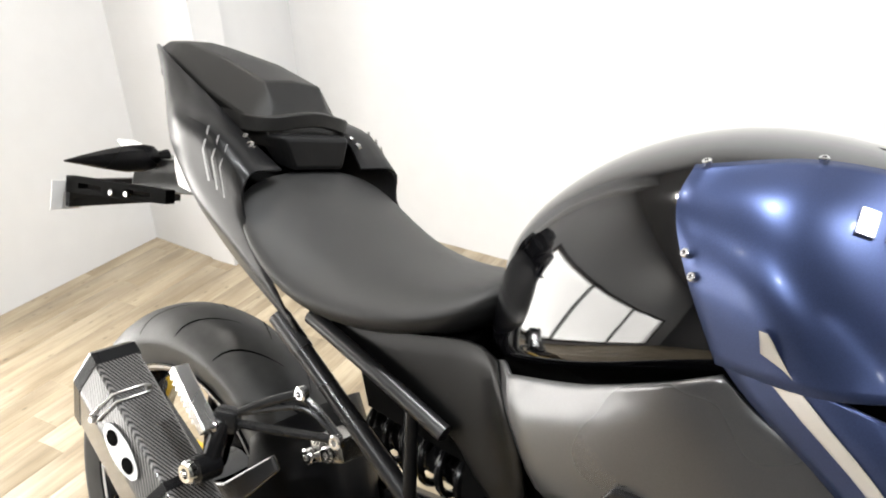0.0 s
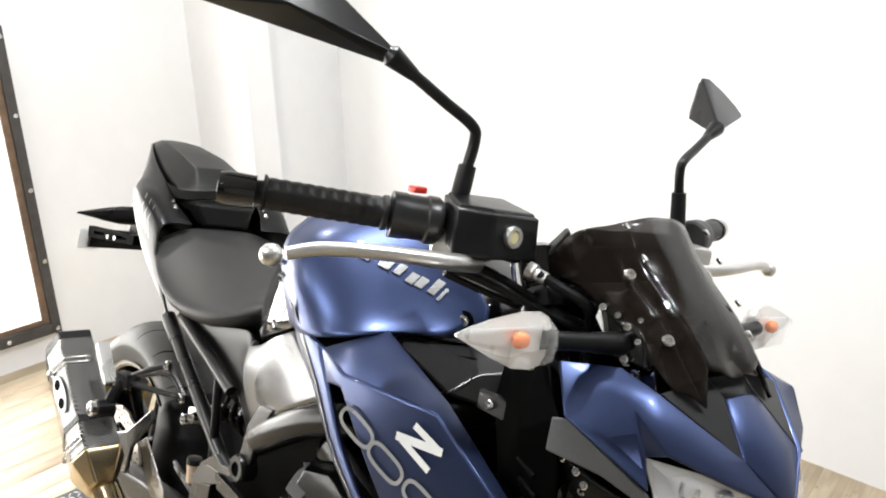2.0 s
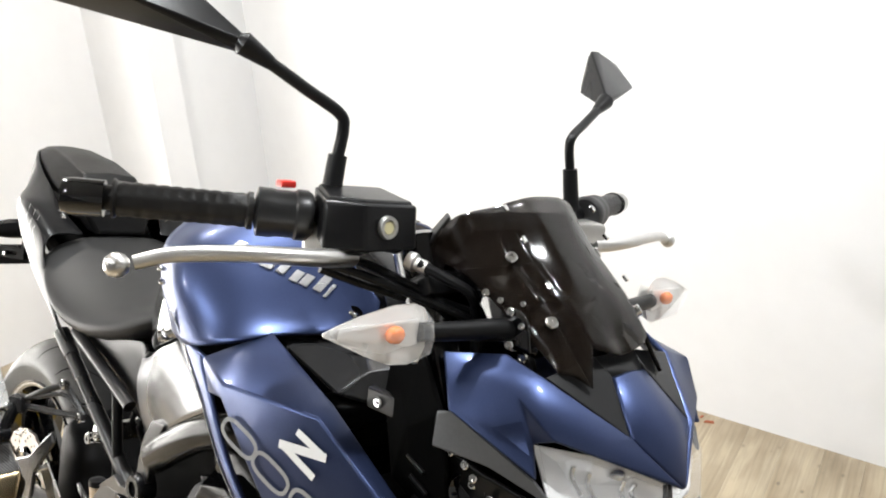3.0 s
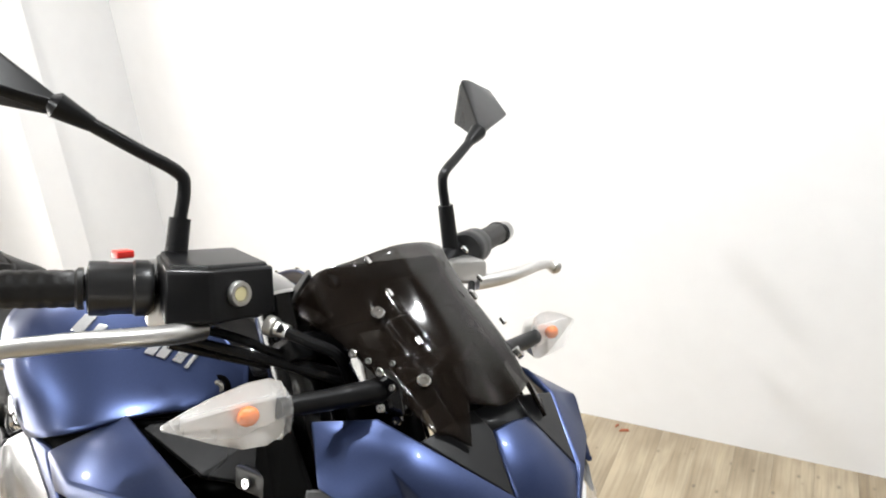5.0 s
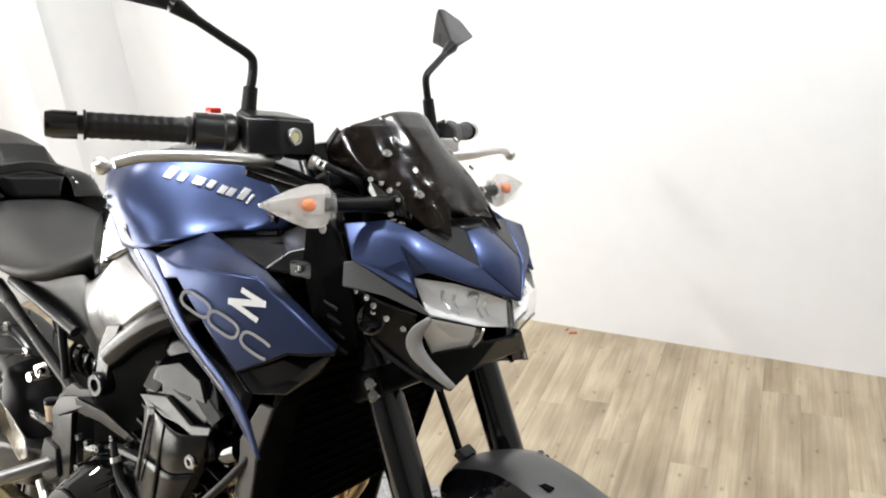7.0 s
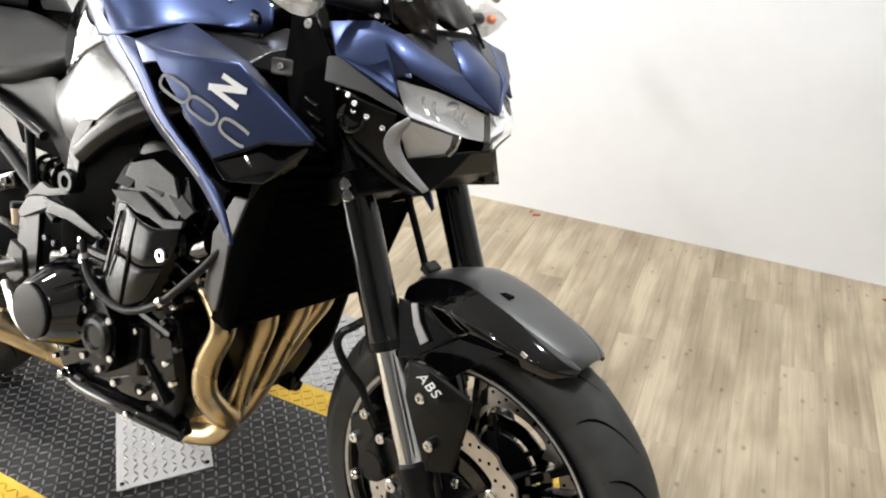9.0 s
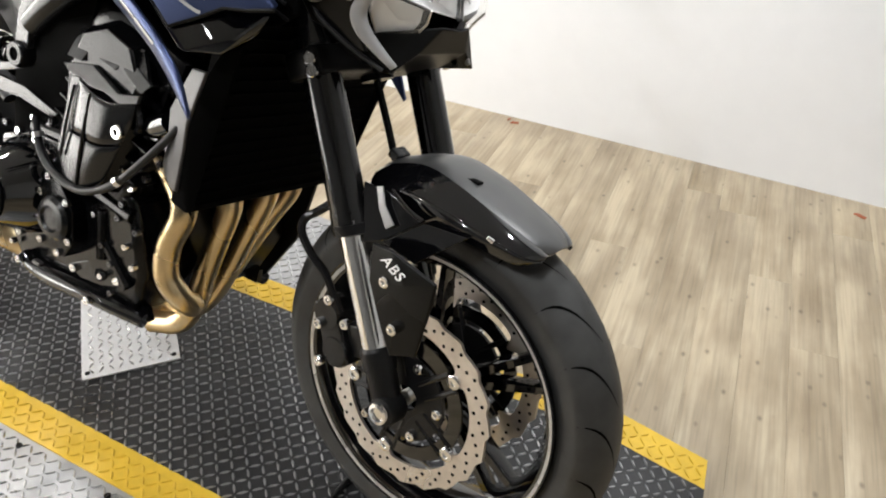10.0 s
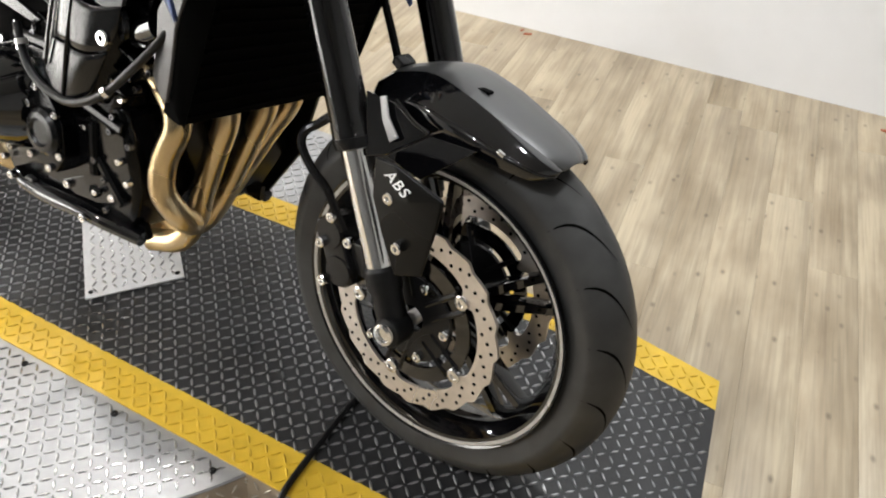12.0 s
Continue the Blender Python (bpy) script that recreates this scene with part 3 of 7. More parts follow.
deck = thing("deck", "black diamond-plate parking deck with yellow edge stripes and a ramp end", "deck")
part("plate", plate_strip(-DECK_HALF + YELLOW, DECK_HALF - YELLOW), BLACK_PLATE, deck)
for v0, v1 in ((-DECK_HALF, -DECK_HALF + YELLOW), (DECK_HALF - YELLOW, DECK_HALF)):
    part("edge_stripe", plate_strip(v0, v1), YELLOW_PLATE, deck, "worn yellow painted edge stripe")
for s in (-1, 1):
    v0, v1 = s * DECK_HALF, s * (DECK_HALF + SKIRT)
    rings = []
    for u in (DECK_U0, DECK_KINK, deck_end(v0)):
        zu = deck_z(u, v0)
        f = (FLOOR - zu) / FLOOR
        rings.append([deck_pt(u, v0 - s * 0.02, FLOOR + 0.0012), deck_pt(u, v0 + (v1 - v0) * f, FLOOR + 0.0012), deck_pt(u, v0 + s * 0.0008, zu - 0.0036), deck_pt(u, v0 - s * 0.02, zu - 0.0045)])
    part("skirt", skin(bmesh.new(), rings), DUSTY_PLATE, deck, "dusty sloping tread-plate skirt, tinted by the reflected planks")
    bm = bmesh.new()
    down = (DECK_S * (s * SKIRT) + Vector((0, 0, FLOOR))).normalized()
    nrm = DECK_D.cross(down) * (1 if DECK_D.cross(down).z > 0 else -1)
    for k in range(94):
        u = DECK_U0 + 0.02 + 0.0225 * k
        for row in (0.28, 0.72):
            lug(bm, deck_pt(u, v0 + s * SKIRT * row, FLOOR * row), DECK_D + down * (1 if (k + (row > 0.5)) % 2 else -1), nrm, 0.019, 0.005, 0.0018)
    tagged(part("tread_pattern", bm, DUSTY_LUG, deck), kind="stuff")
tagged(part("tread_pattern", tread(lambda u, v: abs(v) < DECK_HALF - YELLOW - 0.004, DECK_U0 + 0.02, deck_end(-DECK_HALF), -0.225, 0.225), BLACK_LUG, deck), kind="stuff")
for v0, v1 in ((-DECK_HALF + 0.006, -DECK_HALF + YELLOW - 0.004), (DECK_HALF - YELLOW + 0.006, DECK_HALF - 0.004)):
    tagged(part("tread_pattern", tread(lambda u, v: v0 <= v <= v1, DECK_U0 + 0.02, deck_end(-DECK_HALF), v0 + 0.007, v1), YELLOW_PLATE, deck), kind="stuff")
pad = thing("stand_pad", "bare silver diamond-plate pad lying on the black deck", "pad")
PAD = [Vector((0.718, -0.040, 0.0026)), Vector((0.832, 0.111, 0.0026)), Vector((0.589, 0.295, 0.0026)), Vector((0.472, 0.145, 0.0026))]
part("plate", prism(PAD, (0, 0, 0.004), bevel=0.0008), PAD_PLATE, pad)
bm = bmesh.new()
pe, pf = (PAD[1] - PAD[0]), (PAD[3] - PAD[0])
for i in range(1, 10):
    for j in range(1, 16):
        lug(bm, PAD[0] + pe * (i / 10) + pf * (j / 16) + Vector((0, 0, 0.004)), pe + pf if (i + j) % 2 else pe - pf)
tagged(part("tread_pattern", bm, SILVER_LUG, pad), kind="stuff")
for i, j in ((0.06, 0.05), (0.94, 0.05), (0.06, 0.95), (0.94, 0.95)):
    part("screw", bolt_mesh(bmesh.new(), PAD[0] + pe * i + pf * j + Vector((0, 0, 0.004)), (0, 0, 1), 0.005, 0.003), ENGINE_GREY, pad)
strap = thing("strap", "thin black strap laid across the deck", "strap")
part("webbing", tube([(1.318, 0.10, 0.008), (1.312, 0.04, 0.007), (1.318, -0.06, 0.008), (1.325, -0.140, 0.008), (1.329, -0.166, 0.003), (1.331, -0.180, -0.018), (1.332, -0.186, -0.032)], 0.006, 8), SATIN_BLACK, strap)

# floor: wood planks on a slab; the planks come last in the file
floor = part("floor", prism([(-1.9, -3.4, FLOOR - 0.1), (4.2, -3.4, FLOOR - 0.1), (4.2, 2.1, FLOOR - 0.1), (-1.9, 2.1, FLOOR - 0.1)], (0, 0, 0.096)), JOINT)
tagged(floor, "light brown wood plank floor with worn grey patches", "floor", kind="structure")
for cx, cy, s, a in ((0.845, 1.650, 0.03, 20), (0.815, 1.665, 0.016, 70), (1.985, 1.642, 0.035, -30)):
    chip = part("wood_chip", prism([(-s / 2, -s * 0.18, 0), (s / 2, -s * 0.1, 0), (s * 0.45, s * 0.2, 0), (-s * 0.3, s * 0.16, 0)], (0, 0, 0.004)), material("red_brown_chip", (0.32, 0.09, 0.04), rough=0.7))
    chip.matrix_world = pose(cx, cy, FLOOR, 0, 0, a)
    tagged(chip, "small red-brown splinter lying on the plank floor", "debris", "floor debris")

# ---- the motorcycle: x runs to its front, y to its left; it leans as a whole ----
bike = thing("motorcycle", "blue and black naked sports motorcycle leaning on its side stand", "motorcycle")
bike.matrix_world = pose(0, 0, 0, LEAN, 0, 0)


def V(x, y, z):
    return Vector((x, y, z))


def both(name, make, mat, label="", **kw):
    """A part on the right side and its mirror image."""
    for s in (1, -1):
        bm = make()
        if s < 0:
            bmesh.ops.scale(bm, vec=(1, -1, 1), verts=bm.verts)
        part(name, bm, mat, bike, label, **kw)


# --- wheels ---


def tyre(origin, R, half, rim_r, front, tread_angle):
    """A round-shouldered road tyre with cut grooves."""
    prof = []
    for k in range(25):
        a = math.pi * (k / 24 - 0.5)
        prof.append((rim_r + 0.012 + (R - rim_r - 0.012) * (0.08 + 0.92 * math.cos(a)) if abs(a) < 1.45 else rim_r + 0.004, half * math.sin(a) * (1.0 if abs(a) < 1.2 else 0.97)))
    prof = [(rim_r - 0.004, -half * 0.72), (rim_r + 0.010, -half * 0.80)] + prof[2:-2] + [(rim_r + 0.010, half * 0.80), (rim_r - 0.004, half * 0.72)]
    return part("tyre", lathe(prof, origin, (0, 1, 0), 96, closed=True), RUBBER, bike, "black road tyre with curved grooves", front=front, angle=60), prof


def groove_cuts(origin, R, half, rim_r, count, front, parent):
    """Dark curved grooves lying in the carcass, one by one."""
    turn = WHEEL_POSE if front else Matrix.Identity(4)
    for side in (-1, 1):
        bm = bmesh.new()
        left, right = [], []
        for t in range(9):
            u = t / 8
            ang = 0.20 * u + 0.10 * math.sin(u * 2.4)
            b = math.asin(0.10 + 0.85 * u) * side
            r = rim_r + 0.012 + (R - rim_r - 0.012) * (0.08 + 0.92 * math.cos(b)) + 0.0006
            w = 0.0030 * math.sin(math.pi * min(1, u * 0.9 + 0.08)) / R
            left.append(bm.verts.new(V(r * math.cos(ang - w), half * math.sin(b), r * math.sin(ang - w))))
            right.append(bm.verts.new(V(r * math.cos(ang + w), half * math.sin(b), r * math.sin(ang + w))))
        for i in range(8):
            bm.faces.new((left[i], left[i + 1], right[i + 1], right[i]))
        first = part("tread_groove", bm, DEEP_BLACK, parent)
        for k in range(count):
            m = turn @ Matrix.Translation(origin) @ Matrix.Rotation(-2 * math.pi * (k + (0.5 if side > 0 else 0)) / count, 4, "Y")
            if k == 0:
                first.matrix_basis = m
            else:
                again(first, m, parent)


def rim(origin, rim_r, half, front):
    prof = [(rim_r - 0.016, -half * 0.6), (rim_r - 0.004, -half * 0.95), (rim_r + 0.006, -half), (rim_r + 0.009, -half - 0.003), (rim_r + 0.009, -half * 0.9), (rim_r - 0.0, -half * 0.8),
            (rim_r - 0.0, half * 0.8), (rim_r + 0.009, half * 0.9), (rim_r + 0.009, half + 0.003), (rim_r + 0.006, half), (rim_r - 0.004, half * 0.95), (rim_r - 0.016, half * 0.6),
            (rim_r - 0.024, half * 0.3), (rim_r - 0.024, -half * 0.3)]
    r = part("rim", lathe(prof, origin, (0, 1, 0), 96, closed=True), GLOSS_BLACK, bike, "gloss black cast wheel rim with a silver pinstripe", front=front)
    for s in (-1, 1):
        part("pinstripe", lathe([(rim_r + 0.0005, s * (half * 0.975)), (rim_r + 0.0055, s * (half + 0.0006)), (rim_r + 0.0055, s * (half + 0.0012)), (rim_r + 0.0005, s * (half * 0.975 + 0.0012))], origin, (0, 1, 0), 96, closed=True), SILVER_PRINT, r, front=front)
    return r


def spokes(origin, rim_r, front, hub_r, hub_half, n=5, parent=None, phase=0.0):
    for k in range(n):
        a = 2 * math.pi * k / n + phase
        for d in (-0.13, 0.13):
            p0 = origin + V(math.cos(a + d * 0.4) * hub_r * 0.9, 0, math.sin(a + d * 0.4) * hub_r * 0.9)
            p1 = origin + V(math.cos(a + d) * (rim_r - 0.02), 0, math.sin(a + d) * (rim_r - 0.02))
            ax = (p1 - p0).normalized()
            sd = V(-ax.z, 0, ax.x)
            rings = []
            for t in range(5):
                u = t / 4
                q = p0.lerp(p1, u)
                w, h = 0.011 - 0.003 * u, 0.020 - 0.008 * u
                rings.append([q + sd * (w * c) + V(0, h * s, 0) for c, s in ((-0.6, -1), (0.6, -1), (1, 0), (0.6, 1), (-0.6, 1), (-1, 0))])
            part("spoke", skin(bmesh.new(), rings), GLOSS_BLACK, parent, front=front)
    part("hub", lathe([(0.015, -hub_half), (hub_r * 0.8, -hub_half), (hub_r, -hub_half * 0.6), (hub_r * 0.75, 0), (hub_r, hub_half * 0.6), (hub_r * 0.8, hub_half), (0.015, hub_half)], origin, (0, 1, 0), 40), GLOSS_BLACK, parent, front=front)


FRONT_AXLE, REAR_AXLE = V(1.464, 0, 0.309), V(0.05, 0.02, 0.323)
ft, _ = tyre(FRONT_AXLE, 0.2915, 0.0545, 0.216, "rim", 0)
groove_cuts(FRONT_AXLE, 0.2915, 0.0545, 0.216, 20, "rim", ft)
fr = rim(FRONT_AXLE, 0.2125, 0.0505, "rim")
spokes(FRONT_AXLE, 0.2125, "rim", 0.042, 0.05, 5, fr, 0.5)
rt, _ = tyre(REAR_AXLE, 0.313, 0.083, 0.218, False, 0)
groove_cuts(REAR_AXLE, 0.313, 0.083, 0.218, 18, False, rt)
rr_ = rim(REAR_AXLE, 0.216, 0.068, False)
spokes(REAR_AXLE, 0.216, False, 0.05, 0.08, 5, rr_, 0.2)


def petal(k, n, count=20):
    """The saw-like wave of a petal disc's rim."""
    u = (k * count / n) % 1.0
    return 0.0075 * (1 - u) if u > 0.25 else 0.0075 * (0.1 + 2.6 * u)


def hole_mesh(h):
    bm = lathe([(0.0004, -h), (0.0028, -h), (0.0028, h), (0.0004, h)], (0, 0, 0), (0, 1, 0), 10)
    finish(bm)
    me = bpy.data.meshes.new("drilled_hole")
    bm.to_mesh(me)
    bm.free()
    me.materials.append(DEEP_BLACK)
    return me


HOLE = hole_mesh(0.0029)


def brake_disc(y, front, origin, R, inner, side, holes=44, tabs=5):
    """A petal-edged steel disc ring with drilled holes and inner tabs, on a black slotted carrier."""
    bm = bmesh.new()
    n = 240
    th = 0.0025

    def inside(k):
        return inner - 0.018 * max(0, math.cos(tabs * (2 * math.pi * k / n) - 3.5)) ** 10

    rings = []
    for s, rad in ((-1, None), (1, None), (1, inside), (-1, inside)):
        ring = []
        for k in range(n):
            r = rad(k) if rad else R - 0.002 + petal(k, n)
            ring.append(origin + V(r * math.cos(2 * math.pi * k / n), y + s * th, r * math.sin(2 * math.pi * k / n)))
        rings.append(ring)
    vs = [[bm.verts.new(q) for q in r] for r in rings]
    for i in range(4):
        a, b = vs[i], vs[(i + 1) % 4]
        for k in range(n):
            j = (k + 1) % n
            bm.faces.new((a[k], a[j], b[j], b[k]))
    d = part("brake_disc", bm, DISC_STEEL, bike, "drilled petal-edged steel brake disc", front=front)
    for k in range(holes):
        for q, r in enumerate((0.2, 0.55, 0.85)):
            if (k + q) % 2:
                continue
            a = 2 * math.pi * (k + q * 0.3) / holes
            rad = inner + 0.003 + (R - inner - 0.006) * r
            o = new("drilled_hole", HOLE)
            o.parent = d
            o.matrix_basis = (FRONT_END if front else Matrix.Identity(4)) @ Matrix.Translation(origin + V(rad * math.cos(a), y, rad * math.sin(a)))
    part("carrier", lathe([(inner - 0.034, y - 0.003), (inner - 0.013, y - 0.002), (inner - 0.013, y + 0.002), (inner - 0.034, y + 0.003)], origin, (0, 1, 0), 60, closed=True), GLOSS_BLACK, d, "black disc carrier", front=front)
    for k in range(tabs):
        a = 2 * math.pi * k / tabs + 3.5 / tabs
        for da in (-0.13, 0.13):
            part("carrier_arm", tube([origin + V(0.036 * math.cos(a + 2.4 * da), y, 0.036 * math.sin(a + 2.4 * da)), origin + V(0.065 * math.cos(a + 1.4 * da), y, 0.065 * math.sin(a + 1.4 * da)), origin + V((inner - 0.016) * math.cos(a + da), y, (inner - 0.016) * math.sin(a + da))], 0.005, 8, 8), SATIN_BLACK, d, front=front)
        part("rivet", bolt_mesh(bmesh.new(), origin + V((inner - 0.012) * math.cos(a), y + side * 0.0025, (inner - 0.012) * math.sin(a)), (0, side, 0), 0.0105, 0.004), CHROME, d, front=front)
        part("bolt", bolt_mesh(bmesh.new(), origin + V(0.058 * math.cos(a + 0.6), y + side * 0.004, 0.058 * math.sin(a + 0.6)), (0, side, 0), 0.0075, 0.006), CHROME, d, front=front)
    part("carrier_hub", lathe([(0.020, y - 0.004), (0.066, y - 0.003), (0.066, y + 0.003), (0.020, y + 0.004)], origin, (0, 1, 0), 40, closed=True), SATIN_BLACK, d, front=front)
    return d


brake_disc(-0.072, "wheel", FRONT_AXLE, 0.139, 0.110, -1)
brake_disc(0.072, "wheel", FRONT_AXLE, 0.139, 0.110, 1)
brake_disc(-0.085, False, REAR_AXLE, 0.125, 0.09, -1, 36)

# --- front end (turns with the bars) ---
RAKE = V(-math.sin(radians(23.2)), 0, math.cos(radians(23.2)))


def leg(y, z):
    """A point on a fork leg's centre line at height z."""
    return V(1.463 - (z - 0.30) * math.tan(radians(23.2)), y, z)


for s in (-1, 1):
    y = 0.108 * s
    part("fork_tube", lathe([(0.018, 0), (0.0265, 0), (0.0275, 0.004), (0.0275, 0.02), (0.0262, 0.024), (0.0262, 0.33), (0.0268, 0.335), (0.0268, 0.55), (0.018, 0.555)], leg(y, 0.545), RAKE, 32), FORK_BLACK, bike, "gloss black upper fork tube", front="wheel")
    part("dust_seal", lathe([(0.021, -0.012), (0.027, -0.010), (0.0285, -0.002), (0.0285, 0.004), (0.021, 0.006)], leg(y, 0.545), RAKE, 32), SATIN_BLACK, bike, front="wheel")
    for da in (-0.5, 0.5):
        part("seal_clip", block(leg(y, 0.556) + V(0.024 * math.cos(da), s * 0.0265 * (0.9 - abs(da) * 0.6), 0), (0.006, 0.004, 0.012), Matrix.Rotation(radians(-23), 3, "Y"), bevel=0.001), CHROME, bike, "small bright clip on the fork collar", front="wheel")
    part("slider", lathe([(0.012, -0.002), (0.0205, 0.0), (0.0205, 0.19), (0.012, 0.192)], leg(y, 0.375), RAKE, 32), CHROME, bike, "polished chrome fork slider", front="wheel")
    lug_ = bmesh.new()
    lathe([(0.012, 0.0), (0.019, 0.002), (0.0215, 0.01), (0.0215, 0.055), (0.0245, 0.060), (0.0245, 0.085), (0.0225, 0.089), (0.012, 0.105)], leg(y, 0.305), RAKE, 28, lug_)
    lathe([(0.012, -0.014), (0.021, -0.012), (0.023, -0.007), (0.023, 0.017), (0.021, 0.022), (0.012, 0.022)], V(1.464, y, 0.309), (0, s, 0), 28, lug_)
    part("axle_lug", lug_, MATT_BLACK, bike, "black cast fork foot", front="wheel")
    part("axle_nut", lathe([(0.004, 0), (0.0155, 0), (0.0165, 0.003), (0.0155, 0.008), (0.011, 0.009), (0.009, 0.005), (0.002, 0.005)], V(1.464, y + s * 0.0215, 0.309), (0, s, 0), 20), CHROME, bike, front="wheel")
    part("bolt", bolt_mesh(bmesh.new(), V(1.440, y + s * 0.020, 0.297), (0, s, 0), 0.006, 0.008), CHROME, bike, front="wheel")
    # brake caliper behind the leg
    cal = bmesh.new()
    cc = V(1.345, 0.095 * s, 0.375)
    for dz in (-0.028, 0.028):
        lathe([(0.005, -0.022), (0.022, -0.022), (0.026, -0.016), (0.026, 0.016), (0.022, 0.022), (0.005, 0.022)], cc + RAKE * dz, (0, 1, 0), 20, cal)
    block(cc, (0.045, 0.04, 0.10), Matrix.Rotation(radians(-24.9), 3, "Y"), cal, bevel=0.006)
    block(cc + V(0.045, 0, 0.0), (0.06, 0.018, 0.05), Matrix.Rotation(radians(-10), 3, "Y"), cal, bevel=0.004)
    c = part("brake_caliper", cal, SATIN_BLACK, bike, "black four-piston brake caliper", front="wheel")
    for dx, dz in ((-0.004, 0.055), (-0.02, 0.01), (-0.012, -0.048), (0.03, 0.03)):
        part("bolt", bolt_mesh(bmesh.new(), cc + V(dx, s * 0.024, dz), (0, s, 0), 0.008, 0.006), CHROME, c, front="wheel")
    part("brake_hose", tube([V(1.355, 0.110 * s, 0.412), V(1.343, s * 0.115, 0.437), V(1.327, s * 0.12, 0.467), V(1.303, s * 0.125, 0.488), V(1.281, s * 0.125, 0.515), V(1.282, s * 0.12, 0.534), V(1.294, s * 0.11, 0.545), V(1.321, s * 0.10, 0.569), V(1.350, s * 0.092, 0.586), V(1.375, s * 0.080, 0.590)], 0.0062, 8), SATIN_BLACK, bike, "black rubber brake hose", front="wheel")
    # lower clamp bolts
    for z in (0.752, 0.737):
        part("bolt", bolt_mesh(bmesh.new(), leg(y, z) + V(0.018, s * 0.034, 0.004), (0.6, s * 0.8, 0.2), 0.0085, 0.008), CHROME, bike, front="wheel")
part("lower_clamp", block(leg(0, 0.745) + V(-0.004, 0, 0), (0.066, 0.276, 0.040), Matrix.Rotation(radians(-24.9), 3, "Y"), bevel=0.008), BLACK_PLASTIC, bike, "black lower fork clamp", front="wheel")
part("upper_clamp", block(leg(0, 1.00), (0.08, 0.27, 0.026), Matrix.Rotation(radians(-24.9), 3, "Y"), bevel=0.008), SATIN_BLACK, bike, "black upper fork clamp", front="wheel")
part("steering_stem", tube([leg(0, 0.72), leg(0, 1.01)], 0.024, 20, smooth=False), SATIN_BLACK, bike, front="wheel")
part("axle", tube([V(1.464, -0.112, 0.309), V(1.464, 0.112, 0.309)], 0.011, 16, smooth=False), ALU, bike, front="wheel")


part("brake_hose", tube([V(1.262, 0.0, 0.775), V(1.272, 0.0, 0.742), V(1.286, 0.0, 0.711), V(1.312, 0.0, 0.659), V(1.332, 0.0, 0.618), V(1.345, 0.0, 0.600)], 0.0055, 8), SATIN_BLACK, bike, "black brake hose between the fork legs", front="wheel")
part("hose_joint", block(V(1.338, 0, 0.626), (0.018, 0.030, 0.014), Matrix.Rotation(radians(30), 3, "Y"), bevel=0.003), SATIN_BLACK, bike, "small black hose joint", front="wheel")


def fender_row(a, w, r, drop, flat):
    """One section of the mudguard: near rim of the roof, shoulder crease, lower edge, half by half from the middle."""
    c = FRONT_AXLE + V(r * math.sin(a), 0, r * math.cos(a))
    d = V(math.sin(a), 0, math.cos(a))
    return [c + V(0, -y, 0) - d * k for y, k in ((0.0, 0.0), (w * flat * 0.5, 0.0012), (w * flat, 0.0055), (w * 0.80, 0.30 * drop), (w * 0.985, drop * 0.55), (w, drop * 0.66), (w * 1.0, drop))]


FENDER = [fender_row(*q) for q in ((-0.40, 0.060, 0.332, 0.036, 0.50), (-0.30, 0.070, 0.336, 0.050, 0.56), (-0.12, 0.077, 0.338, 0.066, 0.60), (0.06, 0.079, 0.325, 0.058, 0.62), (0.20, 0.078, 0.316, 0.046, 0.62), (0.34, 0.073, 0.312, 0.036, 0.60), (0.44, 0.064, 0.311, 0.029, 0.58), (0.49, 0.053, 0.310, 0.022, 0.56), (0.515, 0.040, 0.3085, 0.014, 0.54))]
FENDER_LINES = [spline([r[i] for r in FENDER], 36) for i in range(7)]


def fender_strip(lines, s):
    return skin(bmesh.new(), [[V(q.x, q.y * s, q.z) for q in (FENDER_LINES[i][j] for i in lines)] for j in range(36)], closed=False, caps=False)


roof_bm = fender_strip((2, 1, 0), 1)
joined(roof_bm, fender_strip((0, 1, 2), -1))
bmesh.ops.remove_doubles(roof_bm, verts=roof_bm.verts, dist=0.0004)
fender = part("front_fender", roof_bm, FENDER_BLACK, bike, "satin black mudguard roof over gloss black shoulders", front="wheel", thick=0.004, angle=50)
for s in (1, -1):
    part("shoulder", fender_strip((2, 3, 4), s), GLOSS_BLACK, fender, "gloss black sloping shoulder", front="wheel", thick=0.004, angle=50)
    part("lip", fender_strip((4, 5, 6), s), GLOSS_BLACK, fender, "gloss black upright lip", front="wheel", thick=0.004, angle=50)
    at = min(FENDER_LINES[4], key=lambda q: abs(q.x - 1.556))
    part("clip", block(V(at.x, (at.y - 0.0015) * s, at.z), (0.010, 0.004, 0.006), Matrix.Rotation(radians(20), 3, "Y"), bevel=0.001), CHROME, fender, "small bright clip", front="wheel")
part("slot", block(FRONT_AXLE + V(0.022, -0.022, 0.3240), (0.018, 0.011, 0.004), Matrix.Rotation(radians(4), 3, "Y")), DEEP_BLACK, fender, "small dark slot", front="wheel")
both("fender_stay", lambda: facets([V(1.365, -0.100, 0.610), V(1.404, -0.095, 0.606), V(1.435, -0.090, 0.588), V(1.461, -0.088, 0.582), V(1.413, -0.110, 0.543), V(1.388, -0.115, 0.534), V(1.400, -0.105, 0.570)], [(0, 1, 6), (1, 2, 6), (2, 3, 4, 6), (6, 4, 5), (0, 6, 5)]), GLOSS_BLACK, "gloss black mudguard stay", front="wheel", thick=0.005, bevel=0.001, angle=8)
